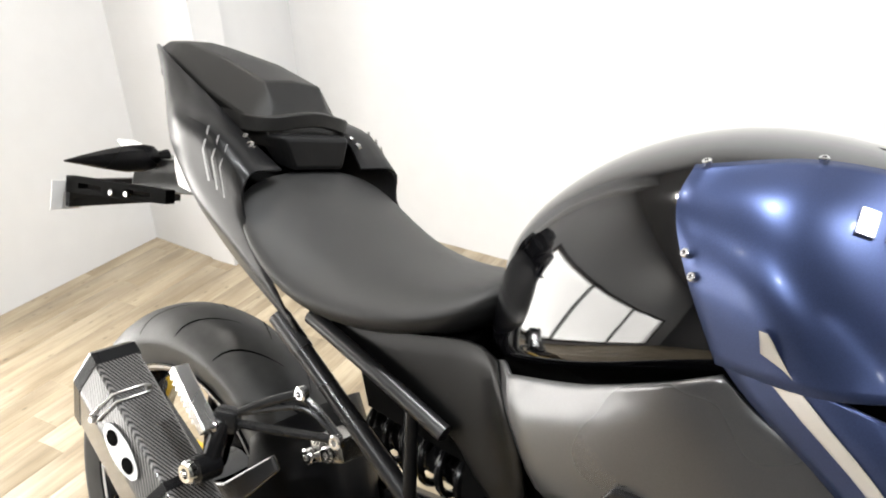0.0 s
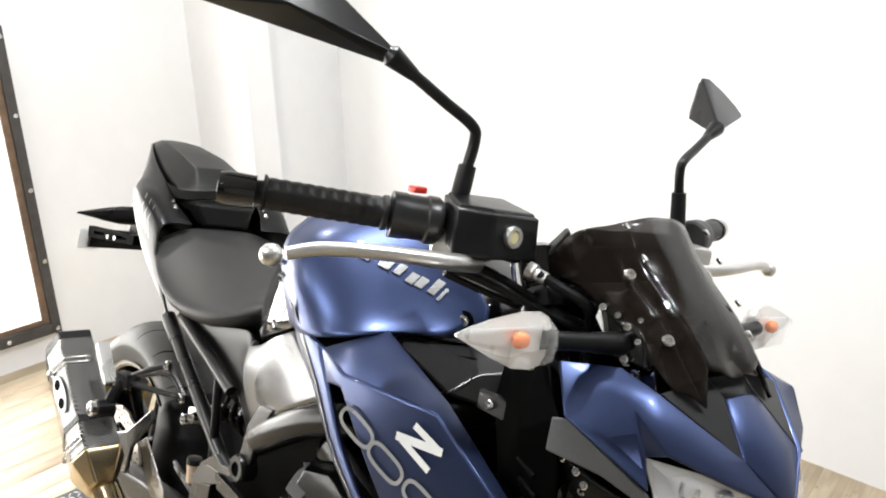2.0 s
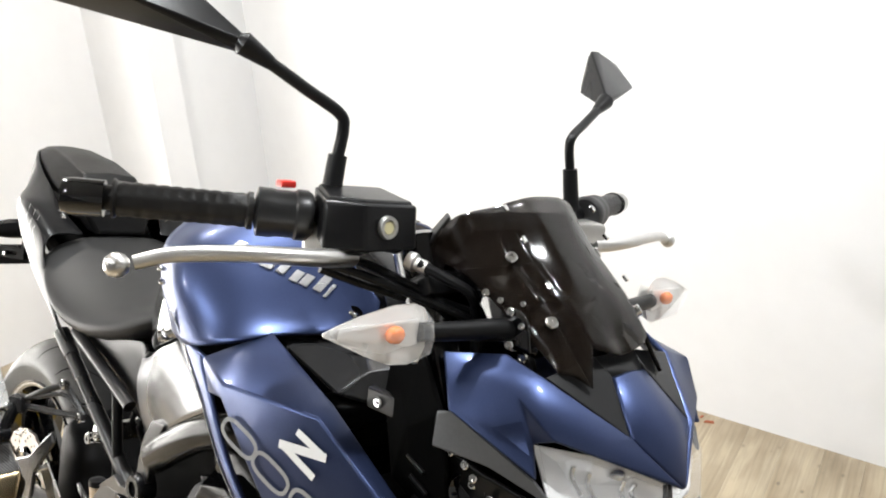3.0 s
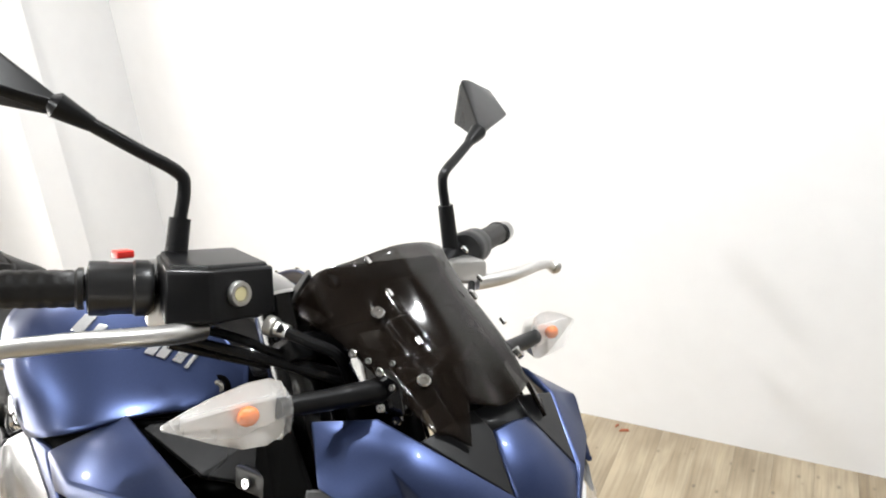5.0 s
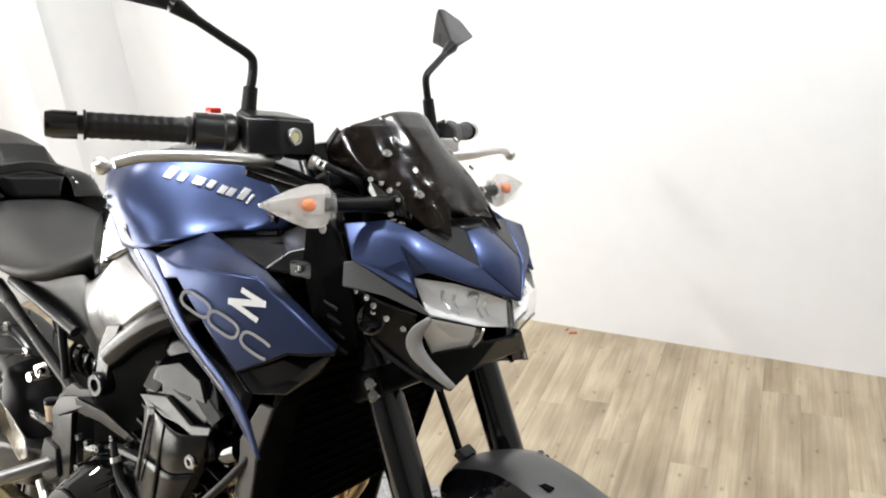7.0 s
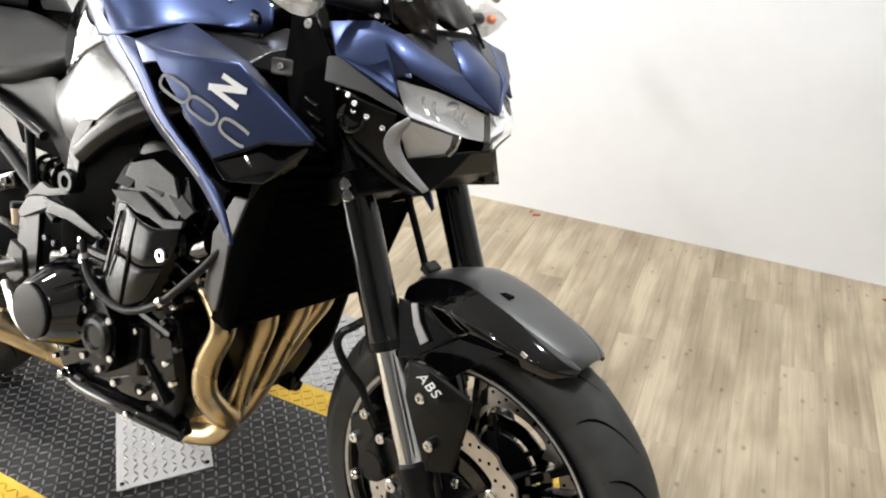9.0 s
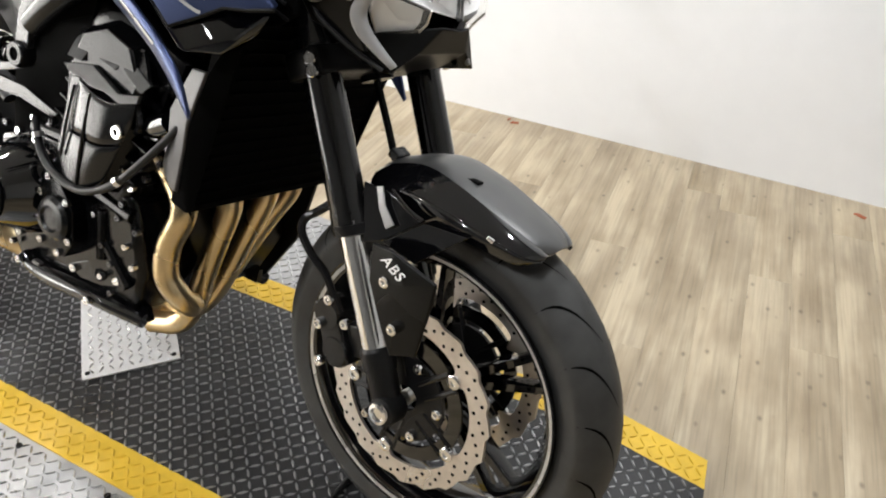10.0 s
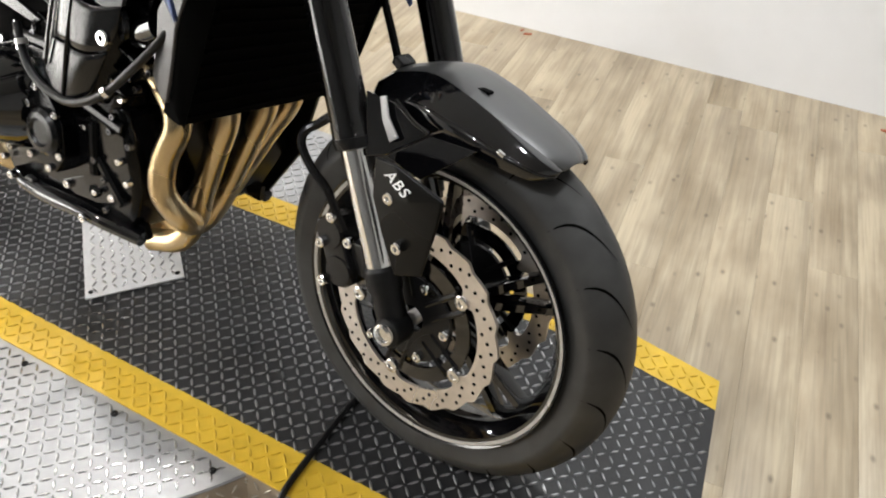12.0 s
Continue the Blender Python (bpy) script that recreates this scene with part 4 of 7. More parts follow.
both("stay_trim", lambda: facets([V(1.393, -0.108, 0.612), V(1.402, -0.107, 0.615), V(1.412, -0.110, 0.592), V(1.430, -0.110, 0.571), V(1.419, -0.112, 0.562), V(1.404, -0.112, 0.586)], [(0, 1, 2, 5), (5, 2, 3, 4)]), SILVER_PRINT, "bright folded strip on the mudguard stay", front="wheel", thick=0.003, bevel=0.0008, angle=8)
both("stay_rib", lambda: tube([(1.412, -0.100, 0.612), (1.440, -0.096, 0.592), (1.462, -0.093, 0.584)], 0.003, 8), GLOSS_BLACK, "gloss black rib of the mudguard stay", front="wheel")
both("fender_skirt", lambda: facets([V(1.414, -0.110, 0.542), V(1.463, -0.088, 0.580), V(1.529, -0.084, 0.582), V(1.463, -0.098, 0.525)], [(0, 1, 3), (1, 2, 3)]), GLOSS_BLACK, "black lower skirt of the mudguard", front="wheel", thick=0.005, bevel=0.001, angle=8)
both("fork_guard", lambda: facets([V(1.425, -0.140, 0.552), V(1.46, -0.147, 0.556), V(1.532, -0.144, 0.535), V(1.528, -0.142, 0.50), V(1.513, -0.138, 0.424), V(1.470, -0.134, 0.405), V(1.452, -0.137, 0.44), V(1.425, -0.139, 0.50), V(1.488, -0.149, 0.520)], [(0, 1, 8, 7), (1, 2, 8), (2, 3, 8), (8, 3, 4, 5, 6), (7, 8, 6)]), BLACK_PLASTIC, "satin black plastic fork guard with pale letters", front="wheel", thick=0.006, bevel=0.002, angle=12)
letters = bpy.data.curves.new("letters", "FONT")
letters.body, letters.size, letters.shear, letters.extrude, letters.space_character = "ABS", 0.0205, 0.3, 0.0004, 1.12
letters_ob = bpy.data.objects.new("letters", letters)
scene.collection.objects.link(letters_ob)
LETTERS = bpy.data.meshes.new_from_object(letters_ob.evaluated_get(bpy.context.evaluated_depsgraph_get()))
bpy.data.objects.remove(letters_ob)
for s in (-1, 1):
    run = V(-0.048 * s, 0, 0.027 * s).normalized()
    out_ = V(0, s, 0.1).normalized()
    up = out_.cross(run)
    at = V(1.450, -0.1545, 0.541) if s < 0 else V(1.489, 0.1545, 0.519)
    m = Matrix((run, up, out_)).transposed().to_4x4()
    m.translation = at + out_ * 0.0005
    bm = bmesh.new()
    bm.from_mesh(LETTERS)
    bm.transform(m)
    part("letters", bm, WHITE_PRINT, bike, "pale printed letters on the fork guard", front="wheel")
bolts(bike, [V(1.478, -0.147, 0.452), V(1.455, -0.145, 0.51)], (0, -1, 0), 0.008, 0.006, front="wheel")

# --- bars and controls ---
part("handlebar", tube([(1.02, -0.40, 1.067), (1.058, -0.33, 1.066), (1.09, -0.25, 1.062), (1.105, -0.19, 1.058), (1.13, -0.12, 1.035), (1.14, 0, 1.03), (1.13, 0.12, 1.035), (1.105, 0.19, 1.058), (1.09, 0.25, 1.062), (1.058, 0.33, 1.066), (1.02, 0.40, 1.067)], 0.0115, 14, 60), SATIN_BLACK, bike, "black handlebar", front=True)
for s in (-1, 1):
    e, g0, g1 = V(1.025, s * 0.402, 1.067), V(1.038, s * 0.368, 1.0665), V(1.088, s * 0.258, 1.062)
    ax = (g0 - g1).normalized()
    L = (g0 - g1).length
    side_a = ax.orthogonal().normalized()
    side_b = ax.cross(side_a)
    rings = []
    for k in range(57):
        u = k / 56
        flange = 0.0022 if u < 0.04 or u > 0.965 else 0.0
        ring = []
        for j in range(48):
            a = 2 * math.pi * j / 48
            wave = math.sin(4 * a + 34 * u) * math.sin(4 * a - 34 * u)
            r = 0.0156 + (flange if flange else 0.00045 * max(-1, min(1, 3.0 * wave)))
            ring.append(g1 + ax * (L * u) + side_a * (r * math.cos(a)) + side_b * (r * math.sin(a)))
        rings.append(ring)
    part("grip", skin(bmesh.new(), rings), GRIP_RUBBER, bike, "black rubber grip with diamond ribs", front=True)
    part("bar_end", lathe([(0.006, -0.03), (0.0165, -0.03), (0.0165, -0.004), (0.0145, 0.004), (0.009, 0.005), (0.008, 0.001), (0.001, 0.001)], e, ax, 24), GLOSS_BLACK, bike, "black bar-end weight", front=True)
    part("switch_housing", lathe([(0.012, 0), (0.021, 0.001), (0.0245, 0.006), (0.0245, 0.016), (0.0225, 0.018), (0.0225, 0.036), (0.0235, 0.038), (0.0235, 0.052), (0.014, 0.054)], g1 - ax * 0.056, ax, 28), FRAME_SATIN, bike, "black switch housing", front=True)
    # lever
    ball = V(1.127, s * 0.392, 1.024)
    lev = tube([V(1.150, s * 0.185, 1.026), V(1.158, s * 0.215, 1.028), V(1.160, s * 0.25, 1.031), V(1.152, s * 0.30, 1.034), V(1.139, s * 0.35, 1.033), V(1.130, s * 0.38, 1.026)], lambda u: 0.0095 - 0.0035 * u, 12, 30)
    bmesh.ops.create_icosphere(lev, subdivisions=2, radius=0.0105, matrix=Matrix.Translation(ball))
    part("lever", lev, ALU, bike, "silver brake lever" if s < 0 else "silver clutch lever", front=True)
    part("lever_perch", block(V(1.125, s * 0.185, 1.04), (0.055, 0.05, 0.03), Matrix.Rotation(radians(-25 * s), 3, "Z"), bevel=0.007), ALU, bike, "silver lever perch", front=True)
    # mirror
    sl = [V(1.106, s * 0.187, 1.065), V(1.1035, s * 0.178, 1.119)]
    part("mirror_sleeve", tube(sl, 0.0105, 16, smooth=False, r2=0.0095), MATT_BLACK, bike, "black rubber mirror boot", front=True)
    part("mirror_stem", tube([V(1.1035, s * 0.178, 1.118), V(1.1025, s * 0.173, 1.145), V(1.101, s * 0.178, 1.160), V(1.092, s * 0.212, 1.180), V(1.078, s * 0.267, 1.212)], 0.0062, 12, 40), SATIN_BLACK, bike, "bent black mirror stem", front=True)
    head = hull([V(1.082, s * 0.262, 1.203), V(1.086, s * 0.262, 1.214), V(1.070, s * 0.275, 1.222), V(1.050, s * 0.368, 1.242), V(1.040, s * 0.36, 1.256), V(1.006, s * 0.314, 1.228), V(1.003, s * 0.336, 1.292),
                 V(0.996, s * 0.325, 1.292), V(0.998, s * 0.309, 1.228), V(0.950, s * 0.440, 1.288), V(0.958, s * 0.440, 1.288), V(0.972, s * 0.432, 1.240), V(0.964, s * 0.432, 1.240)])
    mh = part("mirror_head", head, SATIN_BLACK, bike, "black angular mirror housing", front=True, bevel=0.003, angle=30)
    face = [V(0.9925, s * 0.328, 1.285), V(0.9945, s * 0.316, 1.235), V(0.9635, s * 0.426, 1.244), V(0.9500, s * 0.434, 1.282)]
    part("mirror_glass", prism(face, (-0.0016, 0, 0)), MIRROR, mh, "mirror glass facing the rider", front=True)
    part("mirror_joint", lathe([(0.005, -0.026), (0.0068, -0.024), (0.010, -0.004), (0.0115, 0.006), (0.006, 0.012)], V(1.078, s * 0.265, 1.211), V(-0.2, s * 0.82, 0.47), 16), SATIN_BLACK, bike, front=True)
part("switch_button", block(V(1.084, -0.222, 1.088), (0.014, 0.016, 0.007), bevel=0.002), RED, bike, "red engine stop switch", front=True)
res = part("brake_reservoir", hull([V(1.168, -0.186, 1.079), V(1.158, -0.116, 1.076), V(1.164, -0.118, 1.034), V(1.172, -0.186, 1.034), V(1.142, -0.214, 1.079), V(1.152, -0.220, 1.034), V(1.10, -0.20, 1.088), V(1.10, -0.12, 1.086), V(1.11, -0.12, 1.045), V(1.11, -0.205, 1.045)]), SATIN_BLACK, bike, "black brake fluid reservoir with sight glass", front=True, bevel=0.003, angle=30)
part("lid", hull([V(1.163, -0.184, 1.083), V(1.154, -0.121, 1.080), V(1.140, -0.207, 1.083), V(1.104, -0.197, 1.091), V(1.104, -0.124, 1.089), V(1.165, -0.185, 1.077), V(1.156, -0.119, 1.075), V(1.141, -0.210, 1.077), V(1.102, -0.199, 1.085), V(1.102, -0.122, 1.083)]), SATIN_BLACK, res, front=True, bevel=0.002)
SIGHT_N = V(0.99, 0.10, 0.05)
part("sight_glass", lathe([(0.001, 0.002), (0.0065, 0.002), (0.0075, 0.0045), (0.0105, 0.0045), (0.0115, 0.0), (0.0105, -0.003)], V(1.1685, -0.160, 1.057), SIGHT_N, 20), ALU, res, "round sight glass in a chrome ring", front=True)
part("fluid", lathe([(0.0005, 0.003), (0.0062, 0.003), (0.0062, 0.001), (0.0005, 0.001)], V(1.1685, -0.160, 1.057), SIGHT_N, 16), material("brake_fluid", (0.72, 0.66, 0.38), rough=0.2, vary=0), res, "pale yellow fluid", front=True)
part("banjo_fitting", lathe([(0.003, 0), (0.0095, 0), (0.0095, 0.008), (0.007, 0.01), (0.007, 0.022), (0.003, 0.023)], V(1.165, -0.128, 1.024), (0.7, 0.3, -0.2), 16), ALU, bike, front=True)
part("brake_line", tube([V(1.178, -0.125, 1.022), V(1.20, -0.11, 1.012), V(1.215, -0.085, 0.995), V(1.20, -0.06, 0.95), V(1.20, -0.05, 0.85)], 0.0055, 10), SATIN_BLACK, bike, "black brake line", front=True)
for dy, dz, xx in ((-0.10, 0.0, 0.0), (-0.085, -0.012, 0.012), (-0.07, -0.02, -0.01)):
    part("cable", tube([V(1.12, -0.20, 1.03 + dz), V(1.145 + xx, -0.15, 1.012 + dz), V(1.185 + xx, dy, 0.985 + dz), V(1.205, -0.03, 0.96 + dz), V(1.19, 0.0, 0.93)], 0.0045, 8), SATIN_BLACK, bike, "black control cable", front=True)
part("clutch_cable", tube([V(1.14, 0.19, 1.03), V(1.17, 0.15, 1.015), V(1.205, 0.09, 0.985), V(1.19, 0.04, 0.93)], 0.0045, 8), SATIN_BLACK, bike, front=True)
part("instrument", block(V(1.165, 0, 1.035), (0.03, 0.16, 0.085), Matrix.Rotation(radians(40), 3, "Y"), bevel=0.01), SATIN_BLACK, bike, "black instrument panel", front=True)
part("bar_clamp", block(V(1.135, 0, 1.03), (0.05, 0.11, 0.035), bevel=0.008), SATIN_BLACK, bike, front=True)
part("ignition_barrel", block(V(1.175, 0, 0.955), (0.07, 0.12, 0.09), bevel=0.012), DEEP_BLACK, bike, front=True)

# --- screen, cowl, headlight, indicators ---
NOSE = 0.016      # the nose stands a little off the fork's middle


def across(half, c=NOSE):
    """Both halves of a row of (x, half width, z), from side to side."""
    return [V(x, c - w, z) for x, w, z in half] + [V(x, c + w, z) for x, w, z in reversed(half[:-1])]


SCREEN = [across(((1.152, 0.100, 1.026), (1.178, 0.090, 1.066), (1.200, 0.060, 1.080), (1.209, 0.048, 1.086), (1.214, 0.024, 1.092), (1.214, 0, 1.093)), 0.004),
          across(((1.208, 0.093, 1.014), (1.216, 0.088, 1.026), (1.232, 0.062, 1.038), (1.240, 0.050, 1.047), (1.250, 0.024, 1.050), (1.253, 0, 1.050)), 0.006),
          across(((1.270, 0.082, 0.976), (1.274, 0.078, 0.985), (1.286, 0.060, 0.994), (1.293, 0.047, 1.003), (1.300, 0.022, 1.002), (1.302, 0, 1.001)), 0.008),
          across(((1.318, 0.074, 0.943), (1.326, 0.066, 0.944), (1.340, 0.054, 0.935), (1.326, 0.043, 0.968), (1.332, 0.022, 0.962), (1.330, 0, 0.956)), 0.010)]
screen_bm = sheet([r[0:3] for r in SCREEN], 10, 24)
for i, k, n in ((2, 4, 4), (3, 8, 24), (7, 9, 4), (8, 11, 10)):
    joined(screen_bm, sheet([r[i:k] for r in SCREEN], n, 24))
screen = part("windscreen", screen_bm, SMOKE, bike, "dark smoked flyscreen with a raised creased centre", front=True, thick=0.004, angle=16)
for q, n in ((V(1.238, -0.060, 1.036), V(0.6, -0.5, 0.62)), (V(1.295, -0.058, 0.985), V(0.6, -0.5, 0.62)), (V(1.238, 0.072, 1.036), V(0.6, 0.5, 0.62)), (V(1.295, 0.078, 0.985), V(0.6, 0.5, 0.62))):
    part("screen_bolt", bolt_mesh(bmesh.new(), q, n, 0.0062, 0.005), CHROME, screen, front=True)
both("screen_wing", lambda: facets([V(1.150, -0.099, 1.024), V(1.177, -0.089, 1.067), V(1.166, -0.082, 1.070), V(1.126, -0.092, 1.022), V(1.128, -0.100, 1.010)], [(0, 1, 2, 3), (0, 3, 4)]), FRAME_SATIN, "dark inner edge of the flyscreen", front=True, thick=0.004, bevel=0.001)
part("screen_bracket", block(V(1.235, 0, 0.995), (0.05, 0.09, 0.06), Matrix.Rotation(radians(40), 3, "Y"), bevel=0.01), GLOSS_BLACK, bike, "black screen bracket", front=True)
both("screen_arm", lambda: tube([V(1.20, -0.045, 1.0), V(1.235, -0.055, 0.992), V(1.268, -0.058, 0.968)], 0.006, 10), GLOSS_BLACK, front=True)
both("screen_bracket_plate", lambda: joined(block(V(1.224, -0.042, 1.003), (0.030, 0.040, 0.006), Matrix.Rotation(radians(35), 3, "Y"), bevel=0.002), block(V(1.248, -0.050, 0.985), (0.016, 0.012, 0.018), Matrix.Rotation(radians(30), 3, "Y"), bevel=0.003)), ALU, "bright screen bracket", front=True)
for s in (-1, 1):
    for x, y, z in ((1.223, 0.066, 1.083), (1.248, 0.062, 1.056), (1.282, 0.058, 1.018)):
        part("clip", block(V(x + 0.001, NOSE * 0.5 + s * (y + 0.002), z), (0.008, 0.004, 0.004), Matrix.Rotation(radians(38), 3, "Y"), bevel=0.001), CHROME, screen, "small bright clip", front=True)
    for x, y, z, r in ((1.262, 0.078, 0.990, 0.0042), (1.272, 0.072, 0.999, 0.003), (1.268, 0.082, 0.960, 0.0045), (1.276, 0.076, 0.979, 0.0035), (1.235, 0.086, 1.003, 0.004), (1.252, 0.082, 0.999, 0.0035), (1.256, 0.084, 0.973, 0.004)):
        part("bolt", bolt_mesh(bmesh.new(), V(x, s * y, z), (0.37, 0.9 * s, 0.22), r, 0.004), CHROME, bike, front=True)
both("screen_mount", lambda: hull([V(1.205, -0.080, 1.005), V(1.235, -0.082, 1.002), V(1.282, -0.074, 0.985), V(1.288, -0.074, 0.955), V(1.255, -0.080, 0.955), V(1.205, -0.060, 0.98), V(1.285, -0.056, 0.95), V(1.25, -0.06, 1.006)]), GLOSS_BLACK, "black moulded screen mount", front=True, bevel=0.003)
bolts(bike, [V(1.258, -0.052, 0.985), V(1.283, -0.050, 0.985), V(1.268, -0.058, 0.955), V(1.270, -0.048, 0.985), V(1.245, -0.060, 0.995), V(1.235, -0.07, 0.985), V(1.252, -0.066, 0.985), V(1.262, -0.070, 0.968), V(1.256, -0.062, 0.952), V(1.27, -0.064, 0.945)], (0.4, -0.9, 0.2), 0.005, 0.005, front=True)
# added sheet: its near-black colour holds the dark gap between shroud and cowl
both("fork_cover", lambda: facets([V(1.172, -0.140, 0.948), V(1.222, -0.146, 0.950), V(1.262, -0.152, 0.904), V(1.272, -0.150, 0.855), V(1.268, -0.140, 0.795), V(1.238, -0.146, 0.775), V(1.196, -0.150, 0.815), V(1.160, -0.138, 0.885), V(1.222, -0.158, 0.880)], [(0, 1, 8), (1, 2, 8), (2, 3, 8), (3, 4, 5, 8), (5, 6, 8), (6, 7, 8), (7, 0, 8)]), DEEP_BLACK, "near-black cover added over the dark gap beside the fork", front=True, thick=0.005, bevel=0.002, angle=8)
for s in (-1, 1):
    bx = part("bracket_plate", block(V(1.172, s * 0.146, 0.882), (0.050, 0.010, 0.022), Matrix.Rotation(radians(-6 * s), 3, "Z"), bevel=0.003), FRAME_SATIN, bike, "dark bracket plate with a bright screw", front=True)
    part("bolt", bolt_mesh(bmesh.new(), V(1.168, s * 0.151, 0.882), (0.1, s, 0.1), 0.0055, 0.005), CHROME, bx, front=True)
    part("bolt", bolt_mesh(bmesh.new(), V(1.216, s * 0.152, 0.862), (0.1, s, 0.1), 0.005, 0.005), ALU, bike, front=True)
    part("bolt", bolt_mesh(bmesh.new(), V(1.212, s * 0.147, 0.941), (0.2, s, 0.1), 0.0065, 0.005), ALU, bike, front=True)
for k in range(4):
    both("rib", lambda: block(V(1.235 + 0.006 * k, -0.156, 0.846 - 0.018 * k), (0.026, 0.004, 0.004), Matrix.Rotation(radians(20), 3, "Y"), bevel=0.001), SATIN_BLACK, front=True)
# folded cowl, built half by half
CW = dict(a=(1.224, 0.140, 0.946), b=(1.266, 0.166, 0.908), s=(1.345, 0.131, 0.866), n=(1.319, 0.133, 0.929), l=(1.326, 0.117, 0.889), i=(1.346, 0.113, 0.897),
          nose=(1.409, 0.0, 0.851), t=(1.376, 0.047, 0.896), w=(1.334, 0.026, 0.938), u=(1.312, 0.096, 0.940), v=(1.275, 0.108, 0.953), x=(1.314, 0.030, 0.952), o=(1.395, 0.0, 0.846))


def half(s, keys):
    return [V(CW[k][0], NOSE + s * CW[k][1], CW[k][2]) for k in keys]


for s in (-1, 1):
    part("headlight_cowl", facets(half(s, ["a", "b", "s", "l", "n", "i", "nose", "t", "u", "v"]), [(0, 1, 2, 3, 4), (4, 3, 5), (4, 5, 6, 7, 8), (0, 4, 8, 9)]), BLUE, bike, "satin blue folded headlight cowl", front=True, thick=0.007, bevel=0.009, angle=50, soft=True)
    part("cowl_inlay", facets(half(s, ["u", "t", "w", "x"]), [(0, 1, 2, 3)]), SATIN_BLACK, bike, "black pointed inlay under the flyscreen", front=True, thick=0.006, bevel=0.0015)
    part("cowl_cheek", facets([V(x, NOSE + s * y, z) for x, y, z in ((1.256, 0.170, 0.905), (1.268, 0.164, 0.907), (1.342, 0.128, 0.862), (1.357, 0.116, 0.842), (1.305, 0.148, 0.866), (1.262, 0.178, 0.876))], [(0, 1, 4, 5), (1, 2, 3, 4)]), MATT_GREY, bike, "matt grey cowl edge panel", front=True, thick=0.005, bevel=0.0015, angle=20)
part("cowl_centre", facets([V(1.409, NOSE, 0.851), V(1.377, NOSE - 0.046, 0.896), V(1.334, NOSE - 0.026, 0.938), V(1.338, NOSE, 0.942), V(1.334, NOSE + 0.026, 0.938), V(1.377, NOSE + 0.046, 0.896), V(1.384, NOSE, 0.902)], [(0, 1, 6), (1, 2, 3, 6), (3, 4, 5, 6), (0, 6, 5)]), BLUE, bike, "satin blue nose of the cowl", front=True, thick=0.006, bevel=0.004, angle=40, soft=True)
part("cowl_inlay", facets([V(1.314, NOSE - 0.03, 0.951), V(1.333, NOSE - 0.026, 0.937), V(1.337, NOSE, 0.941), V(1.333, NOSE + 0.026, 0.937), V(1.314, NOSE + 0.03, 0.951)], [(0, 1, 2), (0, 2, 4), (2, 3, 4)]), SATIN_BLACK, bike, front=True, thick=0.005)
both("cowl_side", lambda: facets([V(1.248, -0.148, 0.876), V(1.300, -0.136, 0.860), V(1.346, -0.116, 0.846), V(1.331, -0.112, 0.806), V(1.344, -0.096, 0.764), V(1.262, -0.112, 0.790), V(1.246, -0.128, 0.83), V(1.298, -0.122, 0.812)], [(0, 1, 7, 6), (1, 2, 3, 7), (7, 3, 4, 5), (6, 7, 5)]), BLACK_PLASTIC, "black cowl side", front=True, thick=0.005, bevel=0.002, angle=20)
both("chin_blade", lambda: sheet([[(1.357, -0.107, 0.844), (1.339, -0.117, 0.829), (1.331, -0.119, 0.810), (1.336, -0.113, 0.789), (1.352, -0.099, 0.769), (1.374, -0.083, 0.749)], [(1.360, -0.106, 0.841), (1.347, -0.113, 0.826), (1.341, -0.113, 0.809), (1.346, -0.107, 0.790), (1.359, -0.095, 0.771), (1.379, -0.081, 0.752)], [(1.357, -0.103, 0.838), (1.347, -0.105, 0.822), (1.344, -0.104, 0.807), (1.350, -0.098, 0.790), (1.362, -0.088, 0.772), (1.379, -0.079, 0.753)]], 22, 8), SILVER_PAINT, "silver painted chin blade", front=True, thick=0.004)
# chrome screw heads added to draw the sparkles on the black cowl side
for x, y, z in ((1.268, -0.150, 0.868), (1.284, -0.146, 0.861), (1.294, -0.144, 0.852), (1.312, -0.139, 0.838), (1.330, -0.128, 0.826), (1.288, -0.138, 0.842)):
    both("screw", lambda: bolt_mesh(bmesh.new(), V(x, y + 0.006, z), (0.3, -0.9, 0.3), 0.0042, 0.004), CHROME, front=True)
both("cowl_duct", lambda: lathe([(0.003, 0.0), (0.016, 0.0), (0.021, 0.010), (0.018, 0.012), (0.012, 0.004), (0.003, 0.003)], V(1.284, -0.128, 0.832), (0.3, -0.9, 0.2), 20), GLOSS_BLACK, "gloss black moulded duct", front=True)
both("chin_edge", lambda: tube([(1.262, -0.118, 0.812), (1.288, -0.120, 0.792), (1.325, -0.102, 0.765), (1.358, -0.080, 0.744)], 0.0035, 8), FRAME_SATIN, "thin dark edge under the cowl", front=True)
both("cowl_lower", lambda: facets([V(1.262, -0.110, 0.798), V(1.326, -0.106, 0.798), V(1.346, -0.090, 0.764), V(1.360, -0.078, 0.747), V(1.31, -0.085, 0.752)], [(0, 1, 2, 3, 4)]), BLACK_PLASTIC, "black lower cowl", front=True, thick=0.005)
